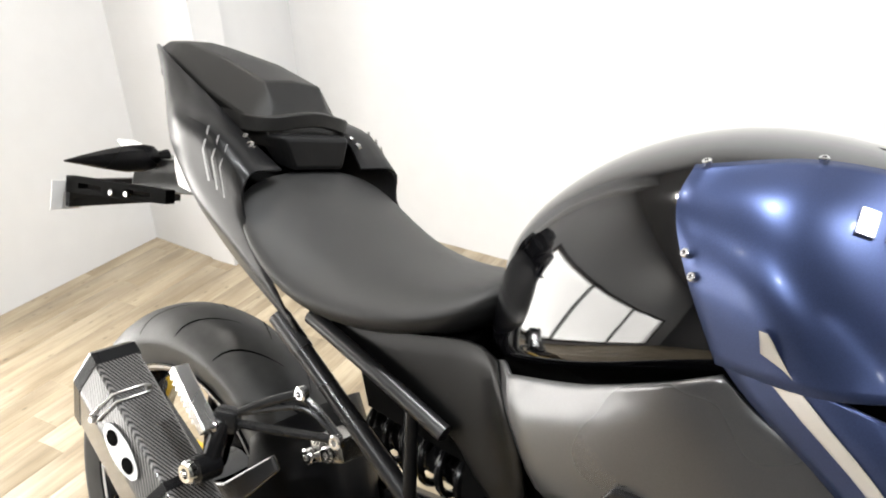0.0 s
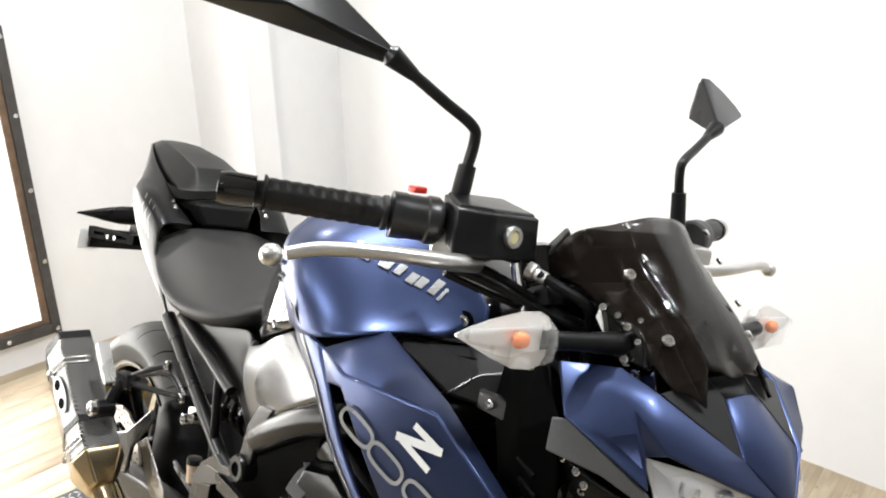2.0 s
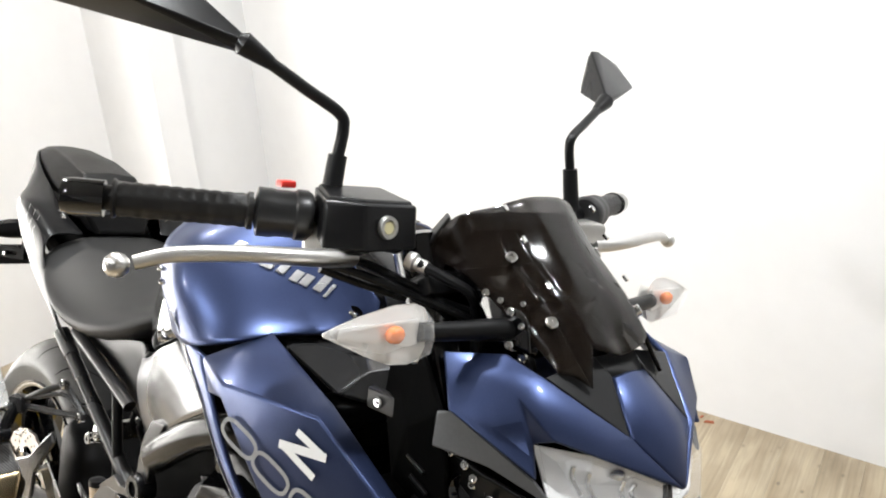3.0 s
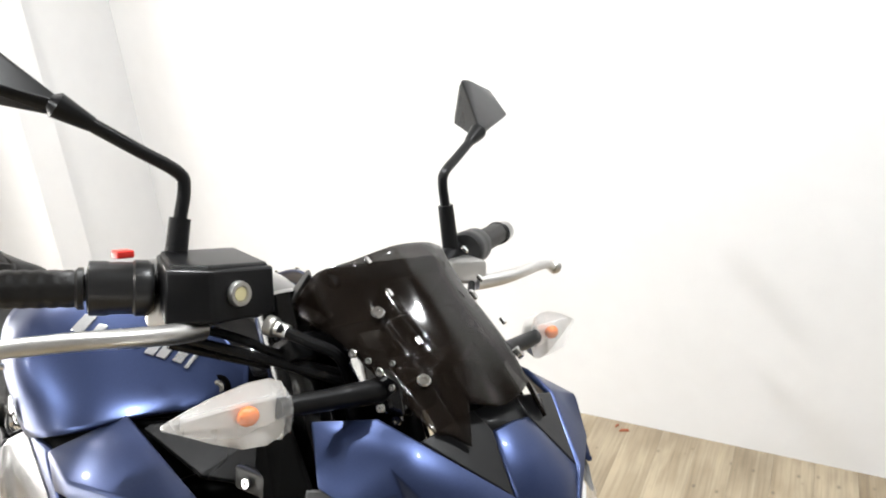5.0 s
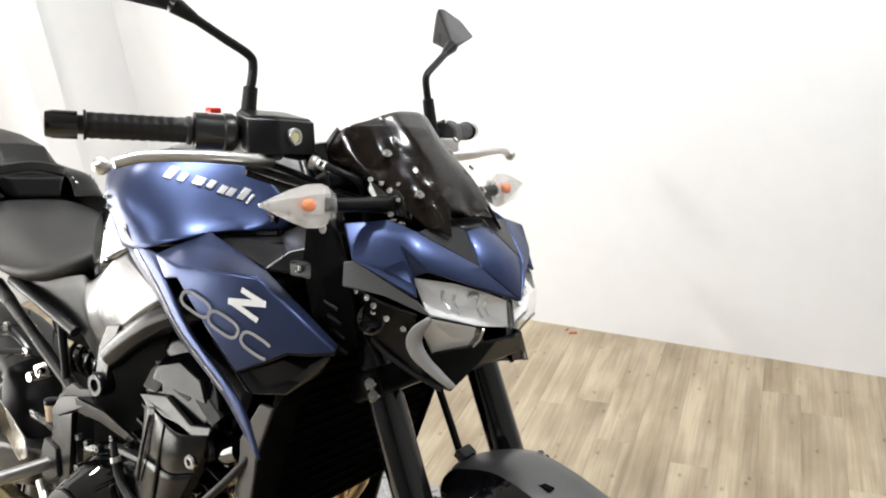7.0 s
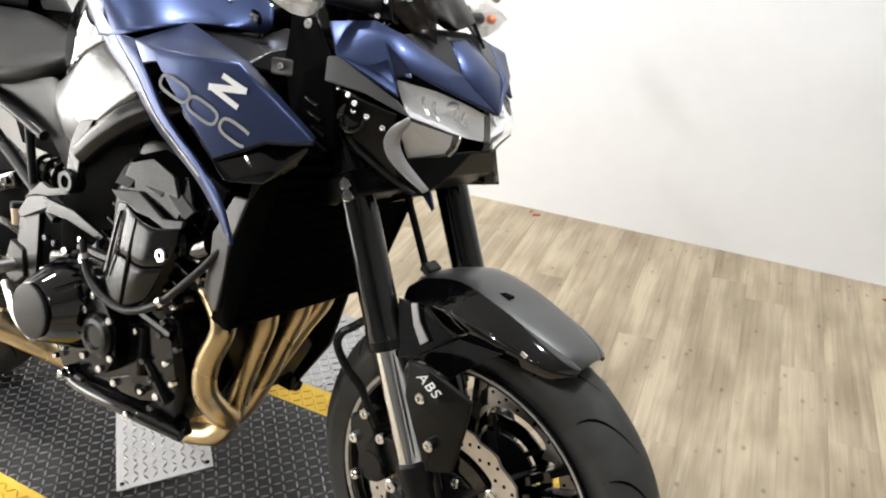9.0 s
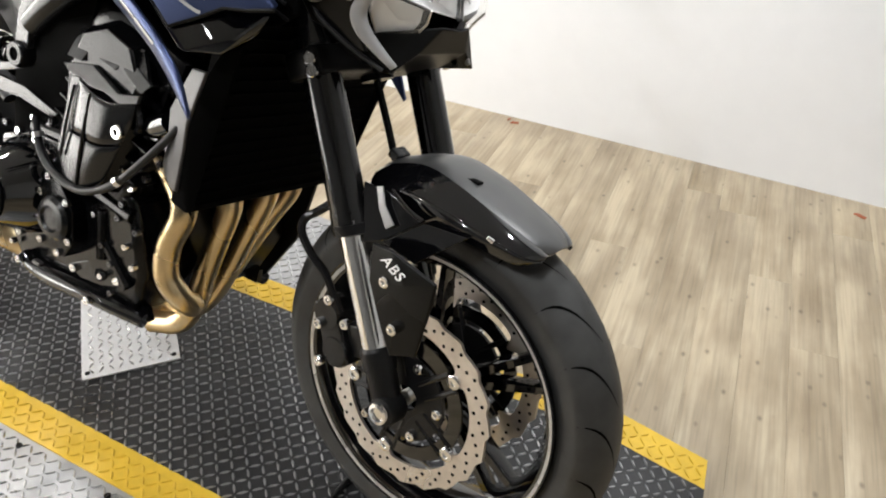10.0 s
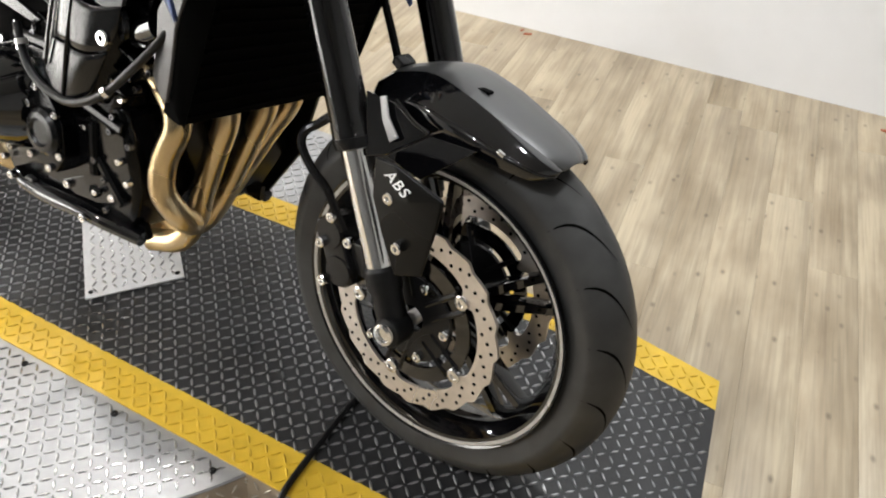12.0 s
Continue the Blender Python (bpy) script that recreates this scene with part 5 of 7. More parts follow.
part("chin", facets([V(1.330, NOSE - 0.098, 0.785), V(1.368, NOSE - 0.090, 0.743), V(1.376, NOSE - 0.052, 0.768), V(1.376, NOSE + 0.052, 0.768), V(1.368, NOSE + 0.090, 0.743), V(1.330, NOSE + 0.098, 0.785), V(1.400, NOSE, 0.800), V(1.32, NOSE - 0.07, 0.735), V(1.32, NOSE + 0.07, 0.735), V(1.392, NOSE + 0.03, 0.803), V(1.392, NOSE - 0.03, 0.803)], [(1, 2, 7), (2, 3, 8, 7), (3, 4, 8), (2, 10, 6, 9, 3), (1, 7, 0), (4, 5, 8), (1, 0, 10, 2), (4, 3, 9, 5)]), BLACK_PLASTIC, bike, "black chin under the headlights", front=True, thick=0.005, bevel=0.002, angle=20)


def N(x, y, z):
    return V(x, NOSE + y, z)


lamp = part("headlight", facets([N(1.328, -0.112, 0.887), N(1.378, -0.050, 0.866), N(1.406, 0, 0.846), N(1.378, 0.050, 0.866), N(1.328, 0.112, 0.887), N(1.357, 0.121, 0.844), N(1.394, 0.060, 0.826), N(1.405, 0, 0.815), N(1.394, -0.060, 0.826), N(1.357, -0.121, 0.844)], [(0, 1, 8, 9), (1, 2, 7, 8), (2, 3, 6, 7), (3, 4, 5, 6)]), CLEAR, bike, "clear upper headlight lens over bright reflectors", front=True, thick=0.002, angle=60)
lamp.visible_shadow = False
for s in (-1, 1):
    # folded bright reflectors behind the upper lens
    R_ = {k: N(x, s * y, z) for k, (x, y, z) in dict(a=(1.322, 0.114, 0.886), b=(1.352, 0.066, 0.876), c=(1.378, 0.030, 0.862), d=(1.392, 0.003, 0.850), e=(1.392, 0.003, 0.815), f=(1.386, 0.034, 0.820), g=(1.382, 0.060, 0.826), h=(1.348, 0.116, 0.845),
              m1=(1.330, 0.086, 0.866), m2=(1.352, 0.058, 0.846), m3=(1.362, 0.026, 0.842), m4=(1.345, 0.084, 0.850)).items()}
    keys = list(R_)
    part("reflector_back", facets([R_[k] for k in keys], [[keys.index(k) for k in f.split()] for f in ("a b m1", "a m1 m4 h", "b m2 m4 m1", "m4 m2 g h", "b c m2", "c m3 m2", "m2 m3 f g", "c d m3", "d e m3", "m3 e f")]), REFLECTOR_LAMP, lamp, "bright folded reflector", front=True, thick=0.002, angle=10)
    for u, v0, v1 in ((0.16, 0.1, 0.8), (0.30, 0.15, 0.9), (0.62, 0.1, 0.85), (0.72, 0.1, 0.7)):
        top = N(1.338, s * 0.102, 0.878).lerp(N(1.394, s * 0.006, 0.848), u)
        low_ = N(1.358, s * 0.102, 0.846).lerp(N(1.396, s * 0.006, 0.814), u)
        part("flute", tube([top.lerp(low_, v0), top.lerp(low_, (v0 + v1) / 2) - V(0.006, 0, 0), top.lerp(low_, v1)], 0.0026, 8, 8), CHROME, lamp, "bright upright flute", front=True)
    bm = bmesh.new()
    bmesh.ops.create_icosphere(bm, subdivisions=2, radius=0.009, matrix=Matrix.Translation(N(1.366, s * 0.046, 0.860)) @ Matrix.Diagonal((1, 1.2, 0.7, 1)))
    part("bulb", bm, CHROME, lamp, "small bright projector lens", front=True)
    part("divider", tube([N(1.392, s * 0.004, 0.850), N(1.398, s * 0.004, 0.812)], 0.0022, 8, smooth=False), GREY_PANEL, lamp, front=True)
    low = part("low_headlight", facets([N(1.357, s * 0.121, 0.841), N(1.394, s * 0.060, 0.823), N(1.382, s * 0.050, 0.806), N(1.358, s * 0.056, 0.775), N(1.338, s * 0.088, 0.785), N(1.340, s * 0.108, 0.812)], [(0, 1, 2, 3, 4, 5)]), CLEAR, bike, "clear lower headlight lens", front=True, thick=0.002)
    low.visible_shadow = False
    part("reflector_back", facets([N(1.346, s * 0.116, 0.839), N(1.382, s * 0.060, 0.822), N(1.372, s * 0.050, 0.806), N(1.352, s * 0.056, 0.776), N(1.332, s * 0.087, 0.786), N(1.333, s * 0.104, 0.812), N(1.352, s * 0.070, 0.806), N(1.348, s * 0.090, 0.822)], [(0, 1, 7), (1, 6, 7), (1, 2, 6), (2, 3, 6), (3, 4, 6), (4, 7, 6), (4, 5, 7), (5, 0, 7)]), REFLECTOR_LAMP, low, "bright folded reflector", front=True, thick=0.002, angle=8)
    part("rim", tube([N(1.339, s * 0.106, 0.811), N(1.337, s * 0.088, 0.784), N(1.358, s * 0.056, 0.774), N(1.383, s * 0.050, 0.805), N(1.395, s * 0.060, 0.823)], 0.0016, 6, smooth=False), ALU, low, "bright lens edge", front=True)
part("headlight_shell", hull([N(1.28, -0.11, 0.885), N(1.28, 0.11, 0.885), N(1.33, 0, 0.865), N(1.34, 0, 0.80), N(1.30, -0.10, 0.79), N(1.30, 0.10, 0.79), N(1.22, -0.10, 0.87), N(1.22, 0.10, 0.87), N(1.22, -0.09, 0.79), N(1.22, 0.09, 0.79)]), DEEP_BLACK, bike, "black headlight housing", front=True)


def indicator(s, stalk, tip, mat_front, rear=False):
    """A tapered indicator: clear lens, dark back, amber bulb, rubber stalk. stalk: its root; tip: outer point."""
    d = (tip - stalk)
    L = d.length
    d.normalize()
    f = V(-1, 0, 0) if rear else V(1, 0, 0)
    f = (f - d * f.dot(d)).normalized()
    up = d.cross(f) if d.cross(f).z > 0 else f.cross(d)
    long_ = 1.4 if rear else 1.0
    b = tip - d * (0.098 * long_)
    k_ = 1.0 if rear else 1.3
    prof = [(a, u * k_, w * k_, dep * k_) for a, u, w, dep in ((-0.002, 0.010, 0.011, 0.008), (0.003, 0.0165, 0.018, 0.013), (0.014, 0.0195, 0.0215, 0.016), (0.034, 0.0185, 0.021, 0.016), (0.058, 0.0135, 0.0145, 0.012), (0.082, 0.0065, 0.0065, 0.007), (0.098, 0.0012, 0.0012, 0.002))]
    lens, back = [], []
    for a, u, w, dep in prof:
        c = b + d * (a * long_)
        lens.append([c + up * u, c + up * u * 0.6 + f * dep, c + f * dep * 1.15, c - up * w * 0.6 + f * dep, c - up * w, c - f * 0.002])
        back.append([c + up * u * 1.02, c - f * 0.0022, c - up * w * 1.02, c - up * w * 0.7 - f * dep * 0.8, c - f * dep, c + up * u * 0.7 - f * dep * 0.8])
    ind = part("indicator", skin(bmesh.new(), back), SATIN_BLACK if rear else LENS_BACK, bike, "tapered clear indicator with amber bulb", front=mat_front, angle=50)
    part("lens", skin(bmesh.new(), lens), LENS, ind, "clear faceted lens", front=mat_front, angle=5).visible_shadow = False
    bm = bmesh.new()
    bmesh.ops.create_icosphere(bm, subdivisions=2, radius=0.0080, matrix=Matrix.Translation(b + d * 0.034 + f * 0.006) @ Matrix.Diagonal((0.9, 1.2, 1.0, 1)))
    part("bulb", bm, AMBER, ind, "amber bulb", front=mat_front)
    part("reflector", skin(bmesh.new(), [[b + d * 0.008 + up * 0.012 + f * 0.001, b + d * 0.008 - up * 0.013 + f * 0.001, b + d * 0.008 - up * 0.013 - f * 0.001, b + d * 0.008 + up * 0.012 - f * 0.001], [b + d * 0.085 + up * 0.005 + f * 0.001, b + d * 0.085 - up * 0.004 + f * 0.001, b + d * 0.085 - up * 0.004 - f * 0.001, b + d * 0.085 + up * 0.005 - f * 0.001]]), LENS_BACK, ind, front=mat_front)
    part("indicator_stalk", tube([stalk, stalk.lerp(b, 0.35), stalk.lerp(b, 0.5), b + d * 0.006], lambda t: 0.0115 - 0.003 * t, 14, 20), SATIN_BLACK, bike, "black rubber indicator stalk", front=mat_front)


for s in (-1, 1):
    indicator(s, V(1.258, s * 0.075, 0.972), V(1.238, s * 0.268, 0.982), True)

# --- seat and tail ---


def seat_ring(x, w, top, edge, low, flat=0.95):
    h = top - edge
    return [V(x, -w * 0.8, low), V(x, -w, edge - 0.004), V(x, -w * 0.96, edge + 0.25 * h), V(x, -w * 0.7, edge + 0.72 * h), V(x, -w * 0.35, edge + flat * h), V(x, 0, top),
            V(x, w * 0.35, edge + flat * h), V(x, w * 0.7, edge + 0.72 * h), V(x, w * 0.96, edge + 0.25 * h), V(x, w, edge - 0.004), V(x, w * 0.8, low), V(x, 0, low)]


part("rider_seat", skin(bmesh.new(), [seat_ring(*q) for q in ((0.228, 0.085, 0.899, 0.88, 0.85), (0.245, 0.145, 0.897, 0.868, 0.835), (0.32, 0.165, 0.861, 0.804, 0.775), (0.40, 0.160, 0.829, 0.774, 0.745), (0.50, 0.148, 0.822, 0.782, 0.755), (0.57, 0.122, 0.840, 0.804, 0.775), (0.605, 0.085, 0.852, 0.83, 0.80))]), SEAT_VINYL, bike, "black grained vinyl rider seat", subdiv=2, angle=80)


def flat_ring(x, w, top, edge, low):
    """A sharper-edged section, with a flat crown."""
    return [V(x, -w * 0.9, low), V(x, -w, edge), V(x, -w * 0.62, top - 0.004), V(x, 0, top), V(x, w * 0.62, top - 0.004), V(x, w, edge), V(x, w * 0.9, low), V(x, 0, low)]


part("pillion_seat", skin(bmesh.new(), [flat_ring(*q) for q in ((-0.090, 0.026, 1.040, 1.032, 1.005), (-0.06, 0.046, 1.047, 1.030, 0.99), (0.0, 0.063, 1.049, 1.020, 0.965), (0.10, 0.078, 1.034, 0.986, 0.948), (0.184, 0.081, 1.012, 0.962, 0.93), (0.203, 0.080, 0.984, 0.954, 0.925), (0.222, 0.074, 0.958, 0.944, 0.925), (0.234, 0.064, 0.948, 0.938, 0.925))]), PILLION_VINYL, bike, "black angular vinyl pillion seat", bevel=0.003, angle=30)
part("seat_pad", hull([V(0.20, -0.080, 0.945), V(0.250, -0.072, 0.945), V(0.250, 0.056, 0.945), V(0.20, 0.070, 0.945), V(0.222, -0.052, 0.902), V(0.250, -0.046, 0.898), V(0.250, 0.050, 0.898), V(0.222, 0.056, 0.902)]), MATT_BLACK, bike, "black front pad of the pillion seat", bevel=0.008)
strap_rows = []
for q in spline([(0.150, -0.090, 0.958), (0.196, -0.089, 0.954), (0.230, -0.070, 0.957), (0.239, -0.005, 0.966), (0.230, 0.062, 0.957), (0.196, 0.084, 0.954), (0.150, 0.084, 0.958)], 40):
    strap_rows.append([q + V(-0.004, 0, 0.011), q + V(0.003, 0, 0.009), q + V(0.004, 0, -0.009), q + V(-0.004, 0, -0.011)])
part("seat_strap", skin(bmesh.new(), strap_rows), PILLION_VINYL, bike, "black vinyl grab strap across the seat", bevel=0.0015)
TAIL = [[(-0.118, -0.012, 1.036), (-0.04, -0.054, 1.030), (0.05, -0.078, 1.003), (0.13, -0.088, 0.972), (0.20, -0.094, 0.940), (0.258, -0.076, 0.902)],
        [(-0.095, -0.016, 1.000), (0.0, -0.074, 0.985), (0.07, -0.110, 0.962), (0.13, -0.140, 0.952), (0.20, -0.148, 0.942), (0.27, -0.138, 0.898)],
        [(-0.055, -0.020, 0.955), (0.03, -0.085, 0.935), (0.10, -0.128, 0.917), (0.155, -0.146, 0.900), (0.21, -0.146, 0.880), (0.28, -0.145, 0.845)],
        [(-0.040, -0.022, 0.915), (0.06, -0.088, 0.895), (0.13, -0.124, 0.870), (0.19, -0.138, 0.842), (0.265, -0.146, 0.810), (0.37, -0.150, 0.755)]]
both("tail_cover", lambda: sheet(TAIL, 18, 14), SATIN_BLACK, "satin black tail cover", thick=0.004)
for s in (1, -1):
    for k in range(3):
        pts = []
        for t in range(0, 7, 3):
            q, n = on_net(TAIL, 0.80 + 0.045 * k + 0.02 * t / 6, 0.30 + 0.34 * t / 6)
            n = n if n.y < 0 else -n
            pts.append((q + n * 0.0048, n))
        bm = ribbon([q for q, n in pts], 0.0042 - 0.0008 * k, pts[1][1], 0.0006)
        if s < 0:
            bmesh.ops.scale(bm, vec=(1, -1, 1), verts=bm.verts)
        part("stripe", bm, GREY_PRINT, bike, "pale silver stripe on the tail cover")
both("bolt", lambda: bolt_mesh(bmesh.new(), V(0.225, -0.100, 0.928), V(0.2, -0.8, 0.5), 0.006, 0.004), CHROME)
both("bolt", lambda: bolt_mesh(bmesh.new(), V(0.212, -0.098, 0.938), V(0.2, -0.8, 0.5), 0.004, 0.003), CHROME)
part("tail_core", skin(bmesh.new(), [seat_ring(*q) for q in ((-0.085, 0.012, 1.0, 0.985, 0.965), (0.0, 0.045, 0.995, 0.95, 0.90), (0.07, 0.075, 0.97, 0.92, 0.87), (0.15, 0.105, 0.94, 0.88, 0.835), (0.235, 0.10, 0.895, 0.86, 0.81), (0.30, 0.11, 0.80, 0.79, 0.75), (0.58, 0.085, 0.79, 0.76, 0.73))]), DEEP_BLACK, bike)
both("tail_underside", lambda: sheet([[(0.085, -0.095, 0.868), (0.14, -0.120, 0.855), (0.24, -0.140, 0.818), (0.375, -0.150, 0.752)], [(0.095, -0.080, 0.835), (0.15, -0.105, 0.825), (0.25, -0.125, 0.785), (0.38, -0.140, 0.735)]], 14, 5, smooth_v=False), GREY_PANEL, "grey tail underside panel", thick=0.004)
part("tail_light", hull([V(-0.052, -0.016, 0.930), V(-0.052, 0.016, 0.930), V(0.045, -0.080, 0.918), V(0.045, 0.080, 0.918), V(0.09, -0.094, 0.852), V(0.09, 0.094, 0.852), V(0.0, -0.02, 0.852), V(0.0, 0.02, 0.852)]), material("white_tail_lens", (0.75, 0.74, 0.76), rough=0.12, vary=0.02), bike, "pale clear tail light lens", bevel=0.003)
part("plate_arm", hull([V(0.05, -0.05, 0.875), V(0.05, 0.05, 0.875), V(0.08, -0.04, 0.83), V(0.08, 0.04, 0.83), V(-0.10, -0.055, 0.862), V(-0.10, 0.055, 0.862), V(-0.12, -0.05, 0.80), V(-0.12, 0.05, 0.80)]), SATIN_BLACK, bike, "black number plate arm", bevel=0.006)
part("plate_lamp", hull([V(-0.235, -0.004, 0.868), V(-0.22, 0.02, 0.868), V(-0.07, -0.072, 0.872), V(-0.06, -0.03, 0.872), V(-0.235, -0.004, 0.862), V(-0.07, -0.072, 0.856), V(-0.06, -0.03, 0.856), V(-0.22, 0.02, 0.862)]), WHITE_PRINT, bike, "slim white number plate lamp", bevel=0.002)
both("tail_lens", lambda: facets([V(0.083, -0.112, 0.923), V(0.101, -0.117, 0.922), V(0.147, -0.120, 0.857), V(0.136, -0.116, 0.851), V(0.097, -0.108, 0.852), V(0.084, -0.106, 0.873)], [(0, 1, 2, 3, 4, 5)]), WHITE_PRINT, "white edge lens of the tail light", thick=0.006, bevel=0.001)
bar_bm = None
for u0, u1, h0, h1 in ((0.0, 1.0, 0.0, 0.34), (0.0, 1.0, 0.66, 1.0), (0.0, 0.14, 0.3, 0.7), (0.38, 0.62, 0.3, 0.7), (0.86, 1.0, 0.3, 0.7)):
    bar_bm = joined(bar_bm, hull([V(0.06 - 0.26 * u, y - 0.005 * u, 0.838 - 0.026 * u - h * (0.020 + 0.007 * u)) for u in (u0, u1) for y in (-0.105, -0.090) for h in (h0, h1)]))
part("plate_bar", bar_bm, DEEP_BLACK, bike, "black slotted plate bracket")
part("plate_frame", block(V(-0.205, 0, 0.782), (0.012, 0.21, 0.045), bevel=0.002), SATIN_BLACK, bike, "black number plate frame")
part("plate_tab", prism([V(-0.214, -0.125, 0.802), V(-0.214, -0.075, 0.802), V(-0.218, -0.075, 0.752), V(-0.218, -0.125, 0.752)], (-0.002, 0, 0), bevel=0.0006), WHITE_PRINT, bike, "small white reflector tab")
bolts(bike, [V(-0.03, -0.108, 0.815), V(-0.07, -0.108, 0.81)], (0, -1, 0), 0.005, 0.004)
for s in (-1, 1):
    indicator(s, V(-0.05, s * 0.03, 0.868), V(-0.066, s * 0.185, 0.859), False, rear=True)
# --- tank ---

def tank_ring(x, w, top, edge, low):
    """A tank section: flat slanting flank over a tucked lower edge."""
    h = top - edge
    return [V(x, -w * 0.90, low - 0.012), V(x, -w * 1.0, low), V(x, -w, edge - 0.01), V(x, -w * 0.80, edge + 0.60 * h), V(x, -w * 0.42, edge + 0.93 * h), V(x, 0, top),
            V(x, w * 0.42, edge + 0.93 * h), V(x, w * 0.80, edge + 0.60 * h), V(x, w, edge - 0.01), V(x, w * 1.0, low), V(x, w * 0.90, low - 0.012), V(x, 0, low - 0.012)]


TANK = [(0.585, 0.055, 0.885, 0.85, 0.79), (0.62, 0.115, 0.945, 0.86, 0.785), (0.70, 0.163, 1.012, 0.90, 0.808), (0.80, 0.202, 1.047, 0.93, 0.850), (0.90, 0.205, 1.045, 0.94, 0.882), (1.0, 0.15, 1.015, 0.93, 0.885), (1.08, 0.09, 0.96, 0.92, 0.885)]
tank = part("fuel_tank", skin(bmesh.new(), [tank_ring(*q) for q in TANK]), GLOSS_BLACK, bike, "gloss black fuel tank", subdiv=2, angle=80)
part("filler_cap", lathe([(0.005, 0.0), (0.045, 0.0), (0.045, 0.006), (0.038, 0.009), (0.03, 0.007), (0.005, 0.007)], V(0.90, 0, 1.027), V(0.05, 0, 1), 32), SATIN_BLACK, tank, "black fuel filler cap")
TANK_COVER = [[V(0.805, -0.178, 1.005), V(0.881, -0.150, 1.021), V(0.952, -0.120, 1.016), V(1.013, -0.092, 0.991), V(1.056, -0.076, 0.950)],
              [V(0.806, -0.204, 0.977), V(0.881, -0.203, 0.987), V(0.957, -0.161, 0.976), V(1.023, -0.110, 0.955), V(1.063, -0.083, 0.931)],
              [V(0.825, -0.216, 0.936), V(0.896, -0.231, 0.940), V(0.966, -0.197, 0.936), V(1.026, -0.138, 0.927), V(1.063, -0.088, 0.919)],
              [V(0.858, -0.213, 0.877), V(0.925, -0.234, 0.882), V(0.979, -0.227, 0.896), V(1.019, -0.183, 0.911), V(1.057, -0.088, 0.914)]]
COVER_GRID = [[spline([spline(r, 61)[i] for r in TANK_COVER], 41)[k] for k in range(41)] for i in range(61)]


def on_cover(q):
    """The nearest place on the tank cover and the way out of it."""
    i, k = min(((a, b) for a in range(61) for b in range(41)), key=lambda c: (COVER_GRID[c[0]][c[1]] - q).length_squared)
    du = COVER_GRID[min(60, i + 1)][k] - COVER_GRID[max(0, i - 1)][k]
    dv = COVER_GRID[i][min(40, k + 1)] - COVER_GRID[i][max(0, k - 1)]
    n = du.cross(dv).normalized()
    return COVER_GRID[i][k], n if n.y < 0 else -n


def flipped(bm, s):
    """The same mesh on the other side of the motorcycle for s < 0."""
    if s < 0:
        bmesh.ops.scale(bm, vec=(1, -1, 1), verts=bm.verts)
    return bm


MARK_A, MARK_B = V(0.922, -0.192, 0.995), V(1.022, -0.110, 0.950)
for s in (1, -1):
    tc_ = part("tank_cover", flipped(sheet(TANK_COVER, 28, 24), s), BLUE, bike, "satin blue fuel tank cover with a silver maker's mark", thick=0.004)
    # maker's mark: eight plain raised silver blocks, the first one taller
    at = 0.0
    for wide, tall in ((0.0135, 0.023), (0.0105, 0.0155), (0.0155, 0.0155), (0.0105, 0.0155), (0.0105, 0.0155), (0.0105, 0.0155), (0.0105, 0.022), (0.0045, 0.019)):
        q, n = on_cover(MARK_A.lerp(MARK_B, (at + wide / 2) / 0.0990))
        run = (MARK_B - MARK_A) - n * n.dot(MARK_B - MARK_A)
        run.normalize()
        up = n.cross(run)
        up = up if up.z > 0 else -up
        lift = up * ((tall - 0.0155) / 2) 
        corner = [q + lift + run * (a * wide / 2 + b * tall * 0.10) + up * (b * tall / 2) + n * 0.0015 for a, b in ((-0.97, -1), (0.97, -1), (0.97, 1), (-0.97, 1))]
        part("mark_bar", flipped(prism(corner, n * 0.0026, bevel=0.0007), s), EMBLEM, tc_)
        at += wide + 0.0012
    for q, n in ((V(0.813, -0.178, 1.0085), V(-0.2, -0.5, 0.85)), (V(0.884, -0.152, 1.0225), V(0, -0.4, 0.9)), (V(0.824, -0.220, 0.948), V(-0.4, -0.85, 0.3)), (V(0.832, -0.221, 0.933), V(-0.4, -0.85, 0.3))):
        part("bolt", bolt_mesh(bmesh.new(), V(q.x, q.y * s, q.z), V(n.x, n.y * s, n.z), 0.0036, 0.003), CHROME, tc_)
    part("bolt", bolt_mesh(bmesh.new(), V(1.044, -0.104 * s, 0.931), V(0.3, -0.95 * s, 0.1), 0.008, 0.004), CHROME, tc_)
    part("bolt_cup", lathe([(0.008, 0.0005), (0.0135, 0.001), (0.0135, 0.0025), (0.008, 0.0025)], V(1.044, -0.102 * s, 0.931), V(0.3, -0.95 * s, 0.1), 24, closed=True), DEEP_BLACK, tc_)
# folded shroud: the crease runs from the rear fin to the front point
SH = dict(p=V(1.012, -0.186, 0.912), fin=V(0.970, -0.240, 0.879), a=V(1.036, -0.255, 0.872), b=V(1.152, -0.229, 0.870), c=V(1.263, -0.207, 0.791), h=V(1.140, -0.203, 0.874), g=V(1.252, -0.190, 0.795),
          tail=V(0.998, -0.246, 0.851), e0=V(1.034, -0.2545, 0.858), e1=V(1.058, -0.2522, 0.830), e2=V(1.096, -0.2466, 0.787), d=V(1.132, -0.2405, 0.749), f1=V(1.167, -0.2316, 0.765), f2=V(1.200, -0.2226, 0.7825), f3=V(1.228, -0.2156, 0.785))
SH_KEYS = list(SH)
both("shroud", lambda: facets([SH[k] for k in SH_KEYS], [[SH_KEYS.index(k) for k in f.split()] for f in ("fin p a", "p b a", "p h b", "b h g c", "a b c f3 f2 f1 d e2 e1 e0", "fin a e0 tail")]), BLUE, "satin blue folded radiator shroud with white marks", thick=0.006, bevel=0.004, angle=38, soft=True)
